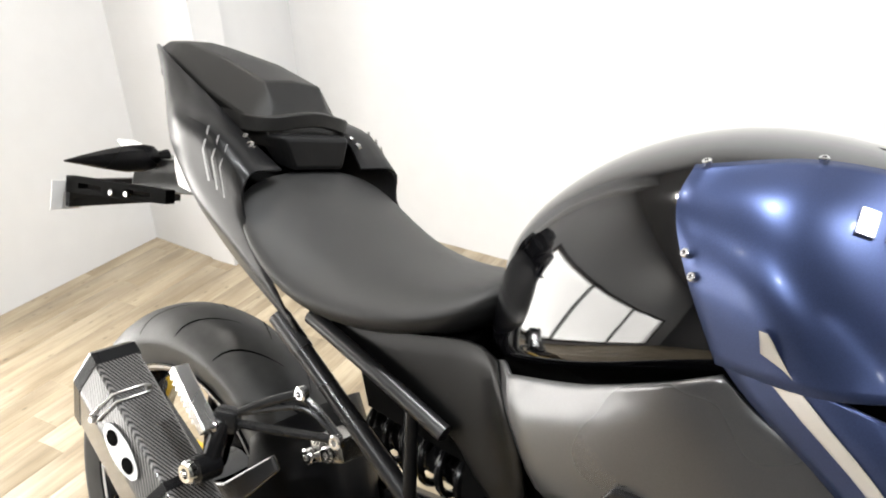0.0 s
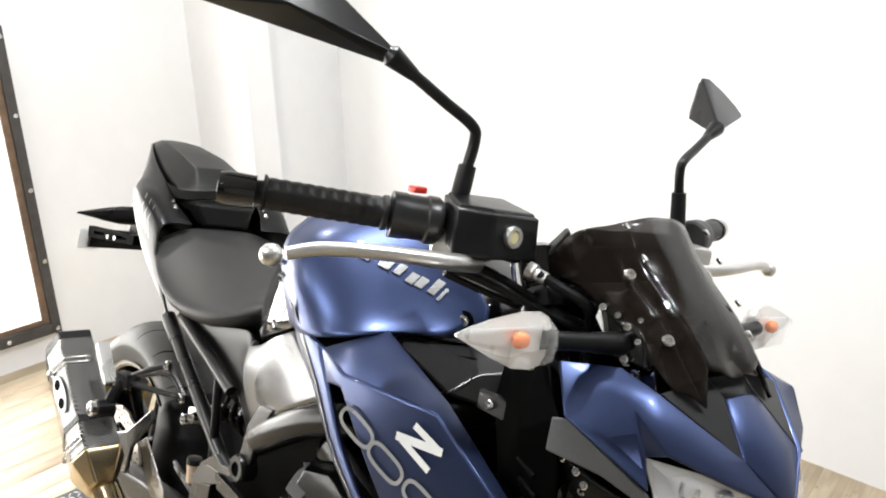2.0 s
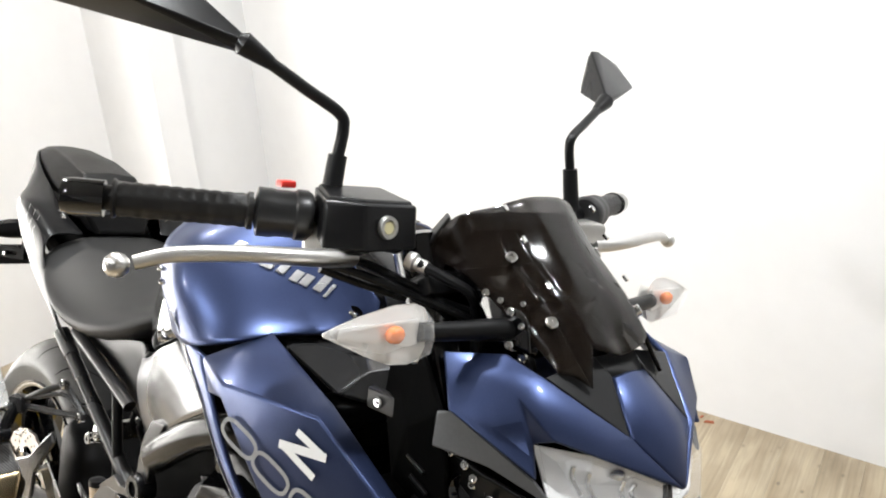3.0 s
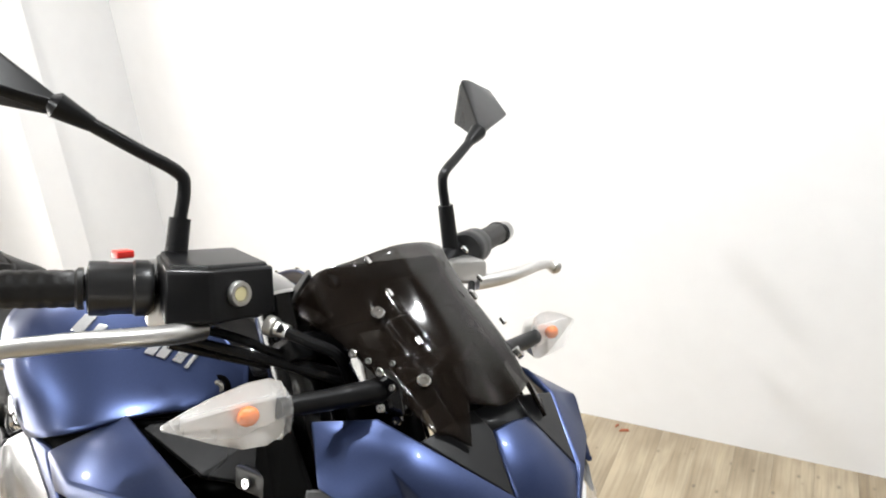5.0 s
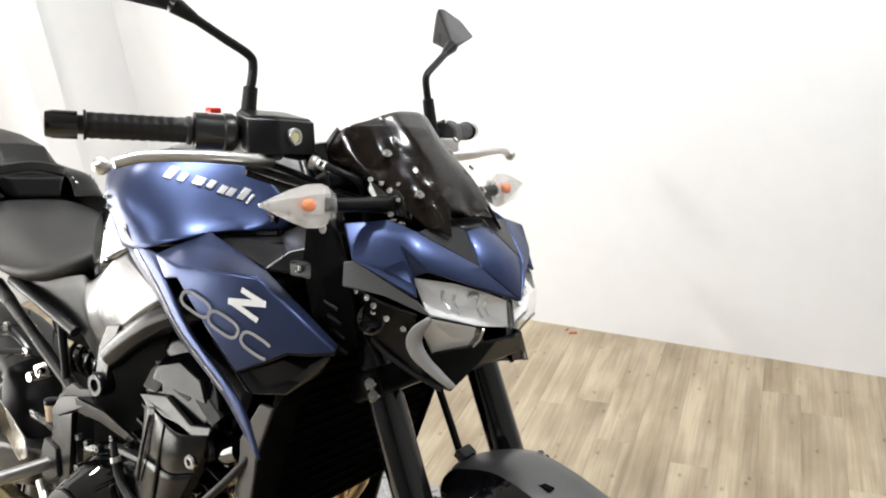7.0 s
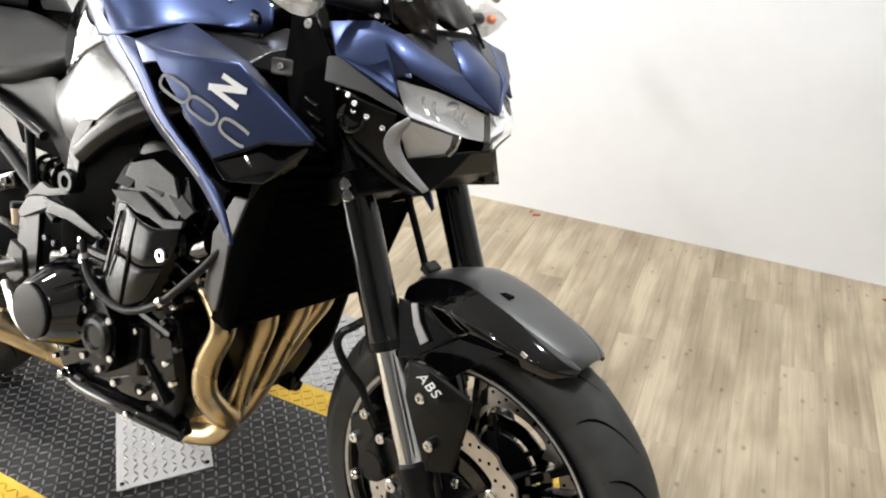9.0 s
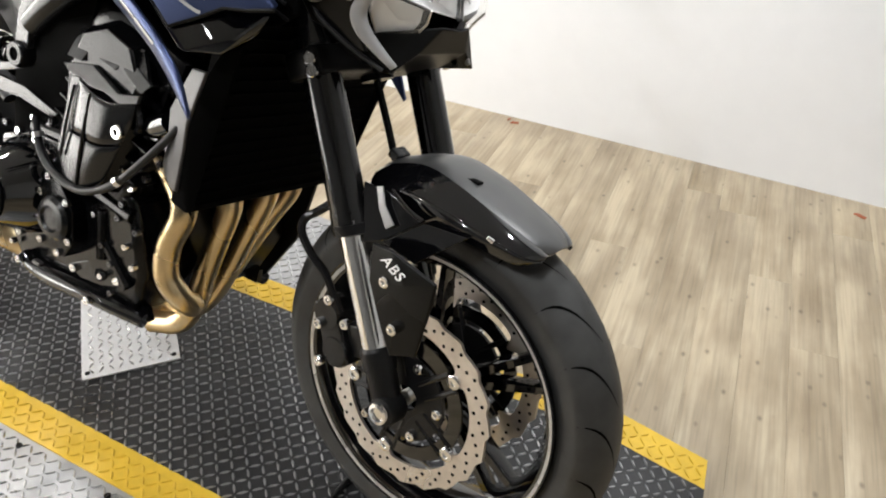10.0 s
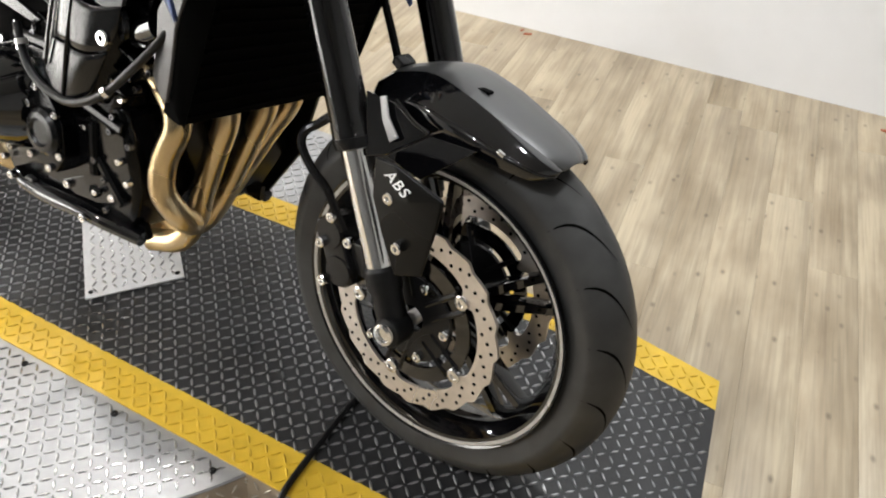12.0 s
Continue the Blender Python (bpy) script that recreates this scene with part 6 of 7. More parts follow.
both("shroud_lip", lambda: tube([SH["e2"], SH["d"], SH["f1"], SH["f2"], SH["f3"], SH["c"]], 0.0028, 8, smooth=False), BLACK_PLASTIC, "thin black lower lip of the shroud")
BLADE = [[V(0.857, -0.206, 0.880), V(0.912, -0.230, 0.886), V(0.968, -0.236, 0.880)], [V(0.887, -0.213, 0.858), V(0.934, -0.233, 0.868), V(0.977, -0.240, 0.866)], [V(0.950, -0.223, 0.820), V(0.974, -0.239, 0.838), V(0.994, -0.243, 0.850)],
         [V(1.010, -0.231, 0.772), V(1.026, -0.244, 0.788), V(1.037, -0.246, 0.800)], [V(1.060, -0.237, 0.745), V(1.073, -0.247, 0.757), V(1.080, -0.248, 0.766)], [V(1.110, -0.241, 0.715), V(1.121, -0.249, 0.726), V(1.127, -0.249, 0.733)],
         [V(1.150, -0.244, 0.680), V(1.157, -0.249, 0.690), V(1.161, -0.249, 0.698)], [V(1.181, -0.246, 0.647), V(1.182, -0.248, 0.650), V(1.183, -0.248, 0.653)]]
# silver strip that draws in the bright reflection along the blade
STRIPE = [[q[0].lerp(q[1], a) + V(0, -0.0042, 0.0012) for a in (0.62, 0.80, 0.97)] for q in BLADE[:6]]
STRIPE.insert(0, [V(0.884, -0.2375, 0.914), V(0.887, -0.2385, 0.914), V(0.890, -0.2392, 0.914)])
for s in (1, -1):
    bl = part("shroud_blade", flipped(sheet(BLADE, 9, 40), s), BLUE, bike, "satin blue blade running down from the tank cover", thick=0.005)
    part("glint_stripe", flipped(sheet(STRIPE, 5, 36), s), SILVER_PRINT, bl, "silver strip drawing the blade's reflected line", thick=0.0006)
PN = V(0.2293, -0.9711, 0.0661)
for s in (1, -1):
    bm = bmesh.new()
    z1, z2, z3, z4 = [q + PN * 0.0046 for q in (V(1.135, -0.2328, 0.8535), V(1.166, -0.2262, 0.8400), V(1.119, -0.2380, 0.8380), V(1.157, -0.2300, 0.8195))]
    for a, b, w, h in ((z1, z2, 0.0070, 0.0008), (z2, z3, 0.0085, 0.0013), (z3, z4, 0.0070, 0.0010)):
        ribbon([a - (b - a) * 0.06, b + (b - a) * 0.06], w, PN, h, bm)
    part("mark_zigzag", flipped(bm, s), WHITE_PRINT, bike, "white zigzag mark on the shroud")
    ex = (V(1.131, -0.237, 0.796) - V(1.082, -0.247, 0.818)).normalized()
    ey = PN.cross(ex)
    for c, full in ((V(1.068, -0.250, 0.828), 1.0), (V(1.110, -0.241, 0.807), 1.0), (V(1.159, -0.231, 0.787), 0.74)):
        ring = []
        n = 28
        for t in range(n + (0 if full == 1 else 1)):
            a = 2 * math.pi * (t / n) * full + (0 if full == 1 else 0.9)
            ca, sa = math.cos(a), math.sin(a)
            ring.append(c + PN * 0.0048 + ex * (0.0235 * math.copysign(abs(ca) ** 0.6, ca)) + ey * (0.0105 * math.copysign(abs(sa) ** 0.75, sa)))
        part("mark_ring", flipped(ribbon(ring, 0.0042, PN, 0.0006, closed=full == 1), s), SILVER_PAINT, bike, "silver oval outline on the shroud")
both("shroud_inner", lambda: hull([V(1.06, -0.238, 0.80), V(1.13, -0.232, 0.752), V(1.255, -0.20, 0.788), V(1.15, -0.238, 0.722), V(1.20, -0.222, 0.728), V(1.24, -0.20, 0.762), V(1.10, -0.20, 0.74), V(1.20, -0.185, 0.735), V(1.03, -0.20, 0.82), V(1.15, -0.19, 0.80)]), GLOSS_BLACK, "gloss black air scoop under the shroud", bevel=0.012, angle=60, soft=True)
SHIELD = [[V(0.668, -0.150, 0.786), V(0.750, -0.182, 0.814), V(0.818, -0.206, 0.846), V(0.862, -0.207, 0.868)],
          [V(0.682, -0.162, 0.756), V(0.760, -0.188, 0.786), V(0.836, -0.206, 0.824), V(0.888, -0.207, 0.850)],
          [V(0.706, -0.166, 0.722), V(0.784, -0.190, 0.756), V(0.858, -0.205, 0.798), V(0.922, -0.210, 0.834)],
          [V(0.728, -0.160, 0.692), V(0.800, -0.186, 0.724), V(0.872, -0.204, 0.768), V(0.952, -0.214, 0.812)]]
FLANGE = [[V(0.640, -0.122, 0.784), V(0.652, -0.134, 0.789), SHIELD[0][0] + V(0, 0.0005, 0)], [V(0.656, -0.132, 0.748), V(0.668, -0.146, 0.754), SHIELD[1][0] + V(0, 0.0005, 0)],
          [V(0.684, -0.136, 0.708), V(0.694, -0.150, 0.716), SHIELD[2][0] + V(0, 0.0005, 0)], [V(0.708, -0.134, 0.680), V(0.716, -0.146, 0.687), SHIELD[3][0] + V(0, 0.0005, 0)]]
for s in (1, -1):
    cover = part("side_cover", flipped(sheet(SHIELD, 16, 16), s), COVER_GREY, bike, "satin graphite grey side cover", thick=0.004)
    part("flange", flipped(sheet(FLANGE, 6, 14), s), COVER_GREY, cover, "bright folded rear edge", thick=0.004)
    part("under_edge", flipped(sheet([[q + V(0.0, 0.0, -0.001) for q in SHIELD[3]], [q + V(0.006, 0.016, -0.012) for q in SHIELD[3]]], 16, 4), s), SATIN_BLACK, cover, "black lower edge", thick=0.004)
both("rear_side_panel", lambda: sheet([[(0.40, -0.118, 0.757), (0.50, -0.116, 0.768), (0.60, -0.120, 0.79), (0.642, -0.130, 0.785)], [(0.49, -0.112, 0.72), (0.56, -0.113, 0.715), (0.63, -0.122, 0.73), (0.668, -0.146, 0.748)], [(0.58, -0.110, 0.69), (0.61, -0.113, 0.672), (0.66, -0.124, 0.67), (0.69, -0.146, 0.71)], [(0.62, -0.11, 0.655), (0.64, -0.113, 0.64), (0.675, -0.122, 0.63), (0.70, -0.136, 0.66)]], 10, 10), BLACK_PLASTIC, "dark matt side panel under the seat", thick=0.005)
both("tank_fork_panel", lambda: facets([V(1.008, -0.180, 0.905), V(1.052, -0.095, 0.905), V(1.085, -0.075, 0.925), V(1.15, -0.095, 0.905), V(1.165, -0.105, 0.855), V(1.10, -0.165, 0.868), V(1.11, -0.13, 0.89)], [(0, 1, 6, 5), (1, 2, 3, 6), (6, 3, 4, 5)]), SATIN_BLACK, "black panel between tank and fork", thick=0.005, bevel=0.002, angle=20)
# near-black, so it also serves as dark backing behind the shroud's slit
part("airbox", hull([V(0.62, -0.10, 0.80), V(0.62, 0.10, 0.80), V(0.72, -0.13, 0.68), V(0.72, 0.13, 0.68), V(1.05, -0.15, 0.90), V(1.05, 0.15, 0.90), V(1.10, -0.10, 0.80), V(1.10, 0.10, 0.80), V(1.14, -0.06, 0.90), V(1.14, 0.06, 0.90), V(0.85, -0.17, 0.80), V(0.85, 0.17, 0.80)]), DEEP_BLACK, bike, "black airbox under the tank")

# --- frame and engine ---
both("frame_tube", lambda: tube([(0.795, -0.184, 0.695), (0.845, -0.192, 0.728), (0.92, -0.196, 0.772), (1.0, -0.186, 0.805), (1.07, -0.13, 0.835), (1.14, -0.06, 0.87)], 0.0215, 18, 40), BLACK_PLASTIC, "thick black frame tube")
both("frame_lug", lambda: prism([V(0.758, -0.195, 0.648), V(0.773, -0.198, 0.708), V(0.799, -0.201, 0.746), V(0.834, -0.202, 0.752), V(0.804, -0.199, 0.708), V(0.790, -0.196, 0.656)], V(0, 0.012, 0), bevel=0.002), FRAME_SATIN, "satin black cast frame lug")
both("pivot_boss", lambda: lathe([(0.009, -0.004), (0.010, 0.010), (0.017, 0.010), (0.020, 0.004), (0.020, -0.014), (0.009, -0.014)], V(0.772, -0.195, 0.645), (0, -1, 0), 28), SATIN_BLACK, "black engine mount boss")
both("pivot_bolt", lambda: lathe([(0.002, 0.0), (0.010, 0.0), (0.010, 0.006), (0.002, 0.006)], V(0.772, -0.195, 0.645), (0, -1, 0), 20), DEEP_BLACK)
both("pivot_plate", lambda: prism([V(0.602, -0.178, 0.557), V(0.634, -0.180, 0.592), V(0.691, -0.184, 0.603), V(0.710, -0.184, 0.590), V(0.647, -0.180, 0.563), V(0.611, -0.178, 0.547)], V(0, 0.02, 0.002), bevel=0.0015), CAST_GREY, "grey cast swingarm pivot plate")
both("pivot_strip", lambda: prism([V(0.630, -0.184, 0.588), V(0.683, -0.188, 0.626), V(0.708, -0.189, 0.620), V(0.772, -0.192, 0.632), V(0.765, -0.191, 0.622), V(0.702, -0.187, 0.606), V(0.662, -0.185, 0.600)], V(0, 0.008, 0), bevel=0.001), CAST_GREY, "grey bracket strip")
both("pivot_arm", lambda: prism([V(0.683, -0.184, 0.600), V(0.768, -0.186, 0.595), V(0.850, -0.188, 0.571), V(0.836, -0.187, 0.562), V(0.754, -0.184, 0.575), V(0.692, -0.182, 0.575)], V(0, 0.008, 0), bevel=0.001), ENGINE_GREY, "dark engine hanger arm")
both("pivot_leg", lambda: prism([V(0.597, -0.172, 0.545), V(0.659, -0.174, 0.565), V(0.650, -0.172, 0.480), V(0.64, -0.170, 0.40), V(0.59, -0.168, 0.40), V(0.588, -0.170, 0.482)], V(0, 0.012, 0), bevel=0.002), ENGINE_GREY, "dark pivot leg")
# filler body whose near-black colour stands for the shade behind the frame
part("engine_backing", hull([V(0.62, -0.11, 0.40), V(0.62, 0.11, 0.40), V(0.60, -0.09, 0.66), V(0.60, 0.09, 0.66), V(0.74, -0.12, 0.80), V(0.74, 0.12, 0.80), V(1.08, -0.13, 0.82), V(1.08, 0.13, 0.82), V(1.08, -0.13, 0.50), V(1.08, 0.13, 0.50)]), DEEP_BLACK, bike, "plain near-black backing body behind the frame")
both("subframe_tube", lambda: tube([(0.337, -0.132, 0.741), (0.44, -0.127, 0.670), (0.55, -0.120, 0.592), (0.62, -0.115, 0.540)], 0.0115, 16, smooth=False), FRAME_SATIN, "black subframe tube")
both("subframe_sleeve", lambda: tube([(0.337, -0.132, 0.741), (0.382, -0.1298, 0.710)], 0.0130, 16, smooth=False), CAST_GREY, "scuffed silver sleeve on the subframe")
both("subframe_stay", lambda: tube([(0.388, -0.129, 0.755), (0.49, -0.128, 0.722), (0.592, -0.126, 0.686)], 0.0098, 16), FRAME_SATIN, "black upper subframe tube")
both("subframe_strut", lambda: tube([(0.545, -0.126, 0.705), (0.562, -0.12, 0.535)], 0.008, 12, smooth=False), SATIN_BLACK)
part("crankcase", hull([V(0.62, -0.135, 0.36), V(0.62, 0.135, 0.36), V(0.60, -0.12, 0.48), V(0.60, 0.12, 0.48), V(0.70, -0.15, 0.275), V(0.70, 0.15, 0.275), V(0.98, -0.14, 0.27), V(0.98, 0.14, 0.27), V(1.02, -0.165, 0.36), V(1.02, 0.165, 0.36), V(1.0, -0.172, 0.48), V(1.0, 0.172, 0.48), V(0.80, -0.16, 0.53), V(0.80, 0.16, 0.53)]), ENGINE_BLACK, bike, "black engine crankcase", bevel=0.012)
CYL_T = Matrix.Rotation(radians(22), 3, "Y")
part("cylinder_block", block(V(0.945, 0, 0.585), (0.17, 0.345, 0.24), CYL_T, bevel=0.02), ENGINE_BLACK, bike, "black cylinder block")
for k in range(4):
    part("cooling_fin", block(V(0.925 + 0.012 * k, 0, 0.54 + 0.026 * k), (0.195, 0.365, 0.006), CYL_T, bevel=0.002), ENGINE_BLACK, bike, "black cooling fin")
part("cylinder_head", block(V(0.985, 0, 0.70), (0.20, 0.34, 0.07), CYL_T, bevel=0.02), ENGINE_BLACK, bike, "black cylinder head cover")
for s in (1, -1):
    def side(q):
        return V(q[0], q[1] * s, q[2])
    cov = part("cylinder_side_cover", hull([side(q) for q in ((0.850, -0.160, 0.54), (0.862, -0.160, 0.649), (0.892, -0.160, 0.712), (0.958, -0.160, 0.735), (1.02, -0.160, 0.715), (1.050, -0.160, 0.656), (1.03, -0.160, 0.60), (0.975, -0.160, 0.475), (0.905, -0.160, 0.460), (0.849, -0.160, 0.499),
                                                             (0.872, -0.192, 0.548), (0.880, -0.192, 0.645), (0.905, -0.190, 0.700), (0.958, -0.190, 0.716), (1.010, -0.194, 0.698), (1.030, -0.196, 0.655), (1.010, -0.197, 0.605), (0.965, -0.196, 0.492), (0.915, -0.194, 0.480), (0.868, -0.192, 0.508))]), ENGINE_BLACK, bike, "black faceted cylinder side cover", bevel=0.003, angle=20)
    flats = ((((0.885, -0.203, 0.701), (0.923, -0.203, 0.714), (0.961, -0.203, 0.721), (1.017, -0.203, 0.701), (1.050, -0.203, 0.661), (1.039, -0.203, 0.646), (0.977, -0.203, 0.675), (0.951, -0.203, 0.687), (0.932, -0.203, 0.679)), ENGINE_GREY, "dark machined head facet"),
             (((0.942, -0.206, 0.684), (0.962, -0.206, 0.690), (0.993, -0.206, 0.675), (0.984, -0.206, 0.665), (0.947, -0.206, 0.673)), CAST_GREY, "pale machined facet"),
             (((0.999, -0.206, 0.676), (1.009, -0.206, 0.682), (1.058, -0.206, 0.659), (1.047, -0.206, 0.646), (1.030, -0.206, 0.654), (0.999, -0.206, 0.669)), CAST_GREY, "pale machined facet"),
             (((0.961, -0.206, 0.716), (0.975, -0.206, 0.718), (1.020, -0.206, 0.698), (1.014, -0.206, 0.692)), CAST_GREY, "pale machined edge"),
             (((0.881, -0.205, 0.655), (0.940, -0.207, 0.663), (1.004, -0.207, 0.637), (1.045, -0.206, 0.643), (1.040, -0.206, 0.631), (1.005, -0.206, 0.623), (0.974, -0.206, 0.633), (0.942, -0.206, 0.634), (0.923, -0.206, 0.644), (0.905, -0.205, 0.642)), CAST_GREY, "grey cast band"),
             (((0.905, -0.205, 0.640), (0.923, -0.205, 0.642), (0.887, -0.203, 0.534), (0.870, -0.202, 0.520)), CAST_GREY, "grey cast upright"),
             (((0.883, -0.206, 0.666), (0.887, -0.206, 0.691), (0.899, -0.206, 0.702), (0.924, -0.206, 0.682), (0.915, -0.206, 0.663)), CAST_GREY, "pale cast bracket"))
    for outline, mat_, text in flats:
        part("cover_facet", prism([side((q[0], q[1] + max(0.0, q[2] - 0.645) * 0.45, q[2])) for q in outline], V(0, 0.007 * s, 0), bevel=0.0009), mat_, cov, text)
    for swell in ([[(0.913, -0.199, 0.637), (0.940, -0.209, 0.635), (0.985, -0.211, 0.622), (1.034, -0.201, 0.629)], [(0.902, -0.199, 0.602), (0.936, -0.210, 0.600), (0.982, -0.212, 0.593), (1.026, -0.201, 0.598)], [(0.888, -0.198, 0.562), (0.930, -0.209, 0.563), (0.972, -0.211, 0.560), (1.008, -0.201, 0.568)]],
                  [[(0.886, -0.198, 0.557), (0.929, -0.208, 0.558), (0.971, -0.210, 0.555), (1.004, -0.200, 0.563)], [(0.876, -0.198, 0.530), (0.916, -0.207, 0.522), (0.954, -0.209, 0.522), (0.986, -0.199, 0.530)], [(0.868, -0.197, 0.512), (0.898, -0.205, 0.478), (0.934, -0.206, 0.482), (0.968, -0.198, 0.498)]]):
        part("cover_panel", sheet([[side(q) for q in r] for r in swell], 14, 8), ENGINE_GREY, cov, "swelling black cover panel", thick=0.004)
    for a_, b_ in (((0.914, -0.207, 0.630), (0.884, -0.206, 0.520)), ((0.956, -0.213, 0.628), (0.925, -0.211, 0.486))):
        part("cover_rib", tube([side(a_), side(((a_[0] + b_[0]) / 2, a_[1] - 0.001, (a_[2] + b_[2]) / 2)), side(b_)], 0.0022, 8, 8), ENGINE_GREY, cov, "thin cast rib")
    part("bolt", bolt_mesh(bmesh.new(), side((1.006, -0.203, 0.584)), (0, -s, 0), 0.011, 0.008), CHROME, cov)
    # conical clutch cover
    cl = part("clutch_cover", lathe([(0.02, 0.0), (0.082, 0.0), (0.080, 0.012), (0.052, 0.072), (0.048, 0.076), (0.004, 0.078)], V(0.738, -0.155 * s, 0.425), (0, -s, 0), 48), GLOSS_BLACK, bike, "gloss black conical clutch cover", angle=25)
    part("cap", lathe([(0.002, 0.0785), (0.046, 0.0785), (0.046, 0.083), (0.040, 0.085), (0.002, 0.085)], V(0.738, -0.155 * s, 0.425), (0, -s, 0), 40), MATT_BLACK, cl, "matt black end cap")
    for k in range(7):
        a = 2 * math.pi * k / 7
        part("bolt", bolt_mesh(bmesh.new(), V(0.738 + 0.090 * math.cos(a), -0.157 * s, 0.425 + 0.090 * math.sin(a)), (0, -s, 0), 0.0065, 0.010), CHROME, cl)
    hx = [(0.836, 0.480), (0.862, 0.466), (0.888, 0.43), (0.890, 0.375), (0.868, 0.345), (0.822, 0.352), (0.808, 0.40), (0.815, 0.452)]
    pc = part("timing_cover", prism([V(x, -0.150 * s, z) for x, z in hx], V(0, -0.040 * s, 0), bevel=0.004), ENGINE_BLACK, bike, "black angular timing cover", angle=25)
    part("dome", lathe([(0.036, 0.0), (0.036, 0.006), (0.030, 0.012), (0.022, 0.013), (0.018, 0.009), (0.002, 0.009)], V(0.852, -0.190 * s, 0.408), (0, -s, 0), 32), SATIN_BLACK, pc, "round black dome")
    for x, z in ((0.836, 0.472), (0.878, 0.440), (0.884, 0.378), (0.858, 0.352), (0.816, 0.362), (0.816, 0.442)):
        part("bolt", bolt_mesh(bmesh.new(), V(x, -0.190 * s, z), (0, -s, 0), 0.0062, 0.006), CHROME, pc)
    # scattered case bolts and fittings
    for x, y, z in ((0.915, -0.168, 0.43), (0.935, -0.168, 0.385), (0.955, -0.168, 0.36), (0.97, -0.168, 0.44), (0.99, -0.17, 0.40), (1.005, -0.168, 0.37), (0.93, -0.165, 0.33), (0.98, -0.17, 0.465), (0.765, -0.165, 0.545), (0.80, -0.162, 0.54), (1.012, -0.17, 0.43), (0.955, -0.165, 0.31), (0.69, -0.155, 0.31), (0.73, -0.158, 0.30), (0.987, -0.178, 0.521), (1.008, -0.178, 0.500), (1.055, -0.178, 0.587), (1.079, -0.178, 0.576), (1.064, -0.178, 0.551), (0.969, -0.178, 0.503), (1.037, -0.178, 0.521), (0.710, -0.175, 0.526), (0.686, -0.175, 0.530), (0.780, -0.172, 0.514), (0.829, -0.178, 0.555)):
        part("bolt", bolt_mesh(bmesh.new(), V(x, y * s, z), (0, -s, 0), 0.0055, 0.007), CHROME if round(x * 1000) % 3 == 0 else DARK_BOLT, bike)
    for a, b, r in (((0.90, -0.165, 0.47), (1.0, -0.168, 0.45), 0.012), ((0.92, -0.160, 0.40), (0.99, -0.163, 0.33), 0.010), ((0.93, -0.165, 0.36), (0.93, -0.165, 0.44), 0.010), ((0.76, -0.16, 0.53), (0.86, -0.165, 0.53), 0.012)):
        part("casting_rib", tube([V(a[0], a[1] * s, a[2]), V(b[0], b[1] * s, b[2])], r, 10, smooth=False), ENGINE_BLACK, bike)
# hose that sags across the engine
part("coolant_hose", tube([(0.812, -0.198, 0.560), (0.835, -0.203, 0.509), (0.879, -0.207, 0.484), (0.940, -0.210, 0.480), (1.002, -0.208, 0.507), (1.058, -0.204, 0.557), (1.100, -0.198, 0.602), (1.118, -0.19, 0.630)], 0.0058, 12, 50), MATT_BLACK, bike, "black hose sagging across the engine")
for q, d in ((V(0.822, -0.200, 0.535), V(0.3, 0, -0.8)), (V(1.012, -0.208, 0.515), V(0.6, 0.1, 0.5))):
    part("hose_clip", lathe([(0.0068, -0.004), (0.0085, -0.004), (0.0085, 0.004), (0.0068, 0.004)], q, d, 16, closed=True), ALU, bike, "small metal hose clip")
both("water_pipe", lambda: tube([(1.03, -0.16, 0.60), (1.05, -0.18, 0.60), (1.085, -0.185, 0.615)], 0.016, 16), GLOSS_BLACK, "black water pipe stub")
both("water_ring", lambda: lathe([(0.012, 0.0), (0.019, 0.0), (0.019, 0.006), (0.012, 0.006)], V(1.028, -0.19, 0.604), (-0.4, -0.9, 0), 24, closed=True), SATIN_BLACK)
# belly
both("belly_edge", lambda: tube([(0.728, -0.160, 0.300), (0.752, -0.160, 0.284), (0.80, -0.160, 0.280), (0.870, -0.157, 0.280), (0.940, -0.152, 0.276), (1.000, -0.140, 0.268)], lambda u: 0.015 - 0.003 * abs(2 * u - 1), 14, 30), GLOSS_BLACK, "gloss black rounded edge of the belly")
both("belly_cover", lambda: prism([V(0.746, -0.150, 0.286), V(0.806, -0.150, 0.300), V(0.833, -0.150, 0.296), V(0.950, -0.146, 0.296), V(0.999, -0.136, 0.288), V(1.001, -0.130, 0.262), V(0.874, -0.142, 0.262), V(0.804, -0.150, 0.268)], V(0, 0.012, 0.002), bevel=0.0015), ENGINE_BLACK, "black belly cover under the engine")
both("belly_bracket", lambda: prism([V(0.838, -0.160, 0.318), V(0.900, -0.160, 0.347), V(0.962, -0.158, 0.338), V(0.972, -0.156, 0.322), V(0.920, -0.158, 0.306), V(0.870, -0.160, 0.304)], V(0, 0.008, 0), bevel=0.002), ENGINE_GREY, "dark bracket plate over the belly")
both("bracket_hole", lambda: lathe([(0.001, 0.0), (0.0105, 0.0), (0.0105, 0.0025), (0.001, 0.0025)], V(0.918, -0.1595, 0.326), (0, -1, 0), 20), DEEP_BLACK, "dark hole in the bracket")
both("belly_tab", lambda: prism([V(0.742, -0.166, 0.276), V(0.758, -0.168, 0.300), V(0.776, -0.168, 0.298), V(0.768, -0.166, 0.276)], V(0, 0.010, 0), bevel=0.002), CAST_GREY, "pale cast tab at the belly's corner")
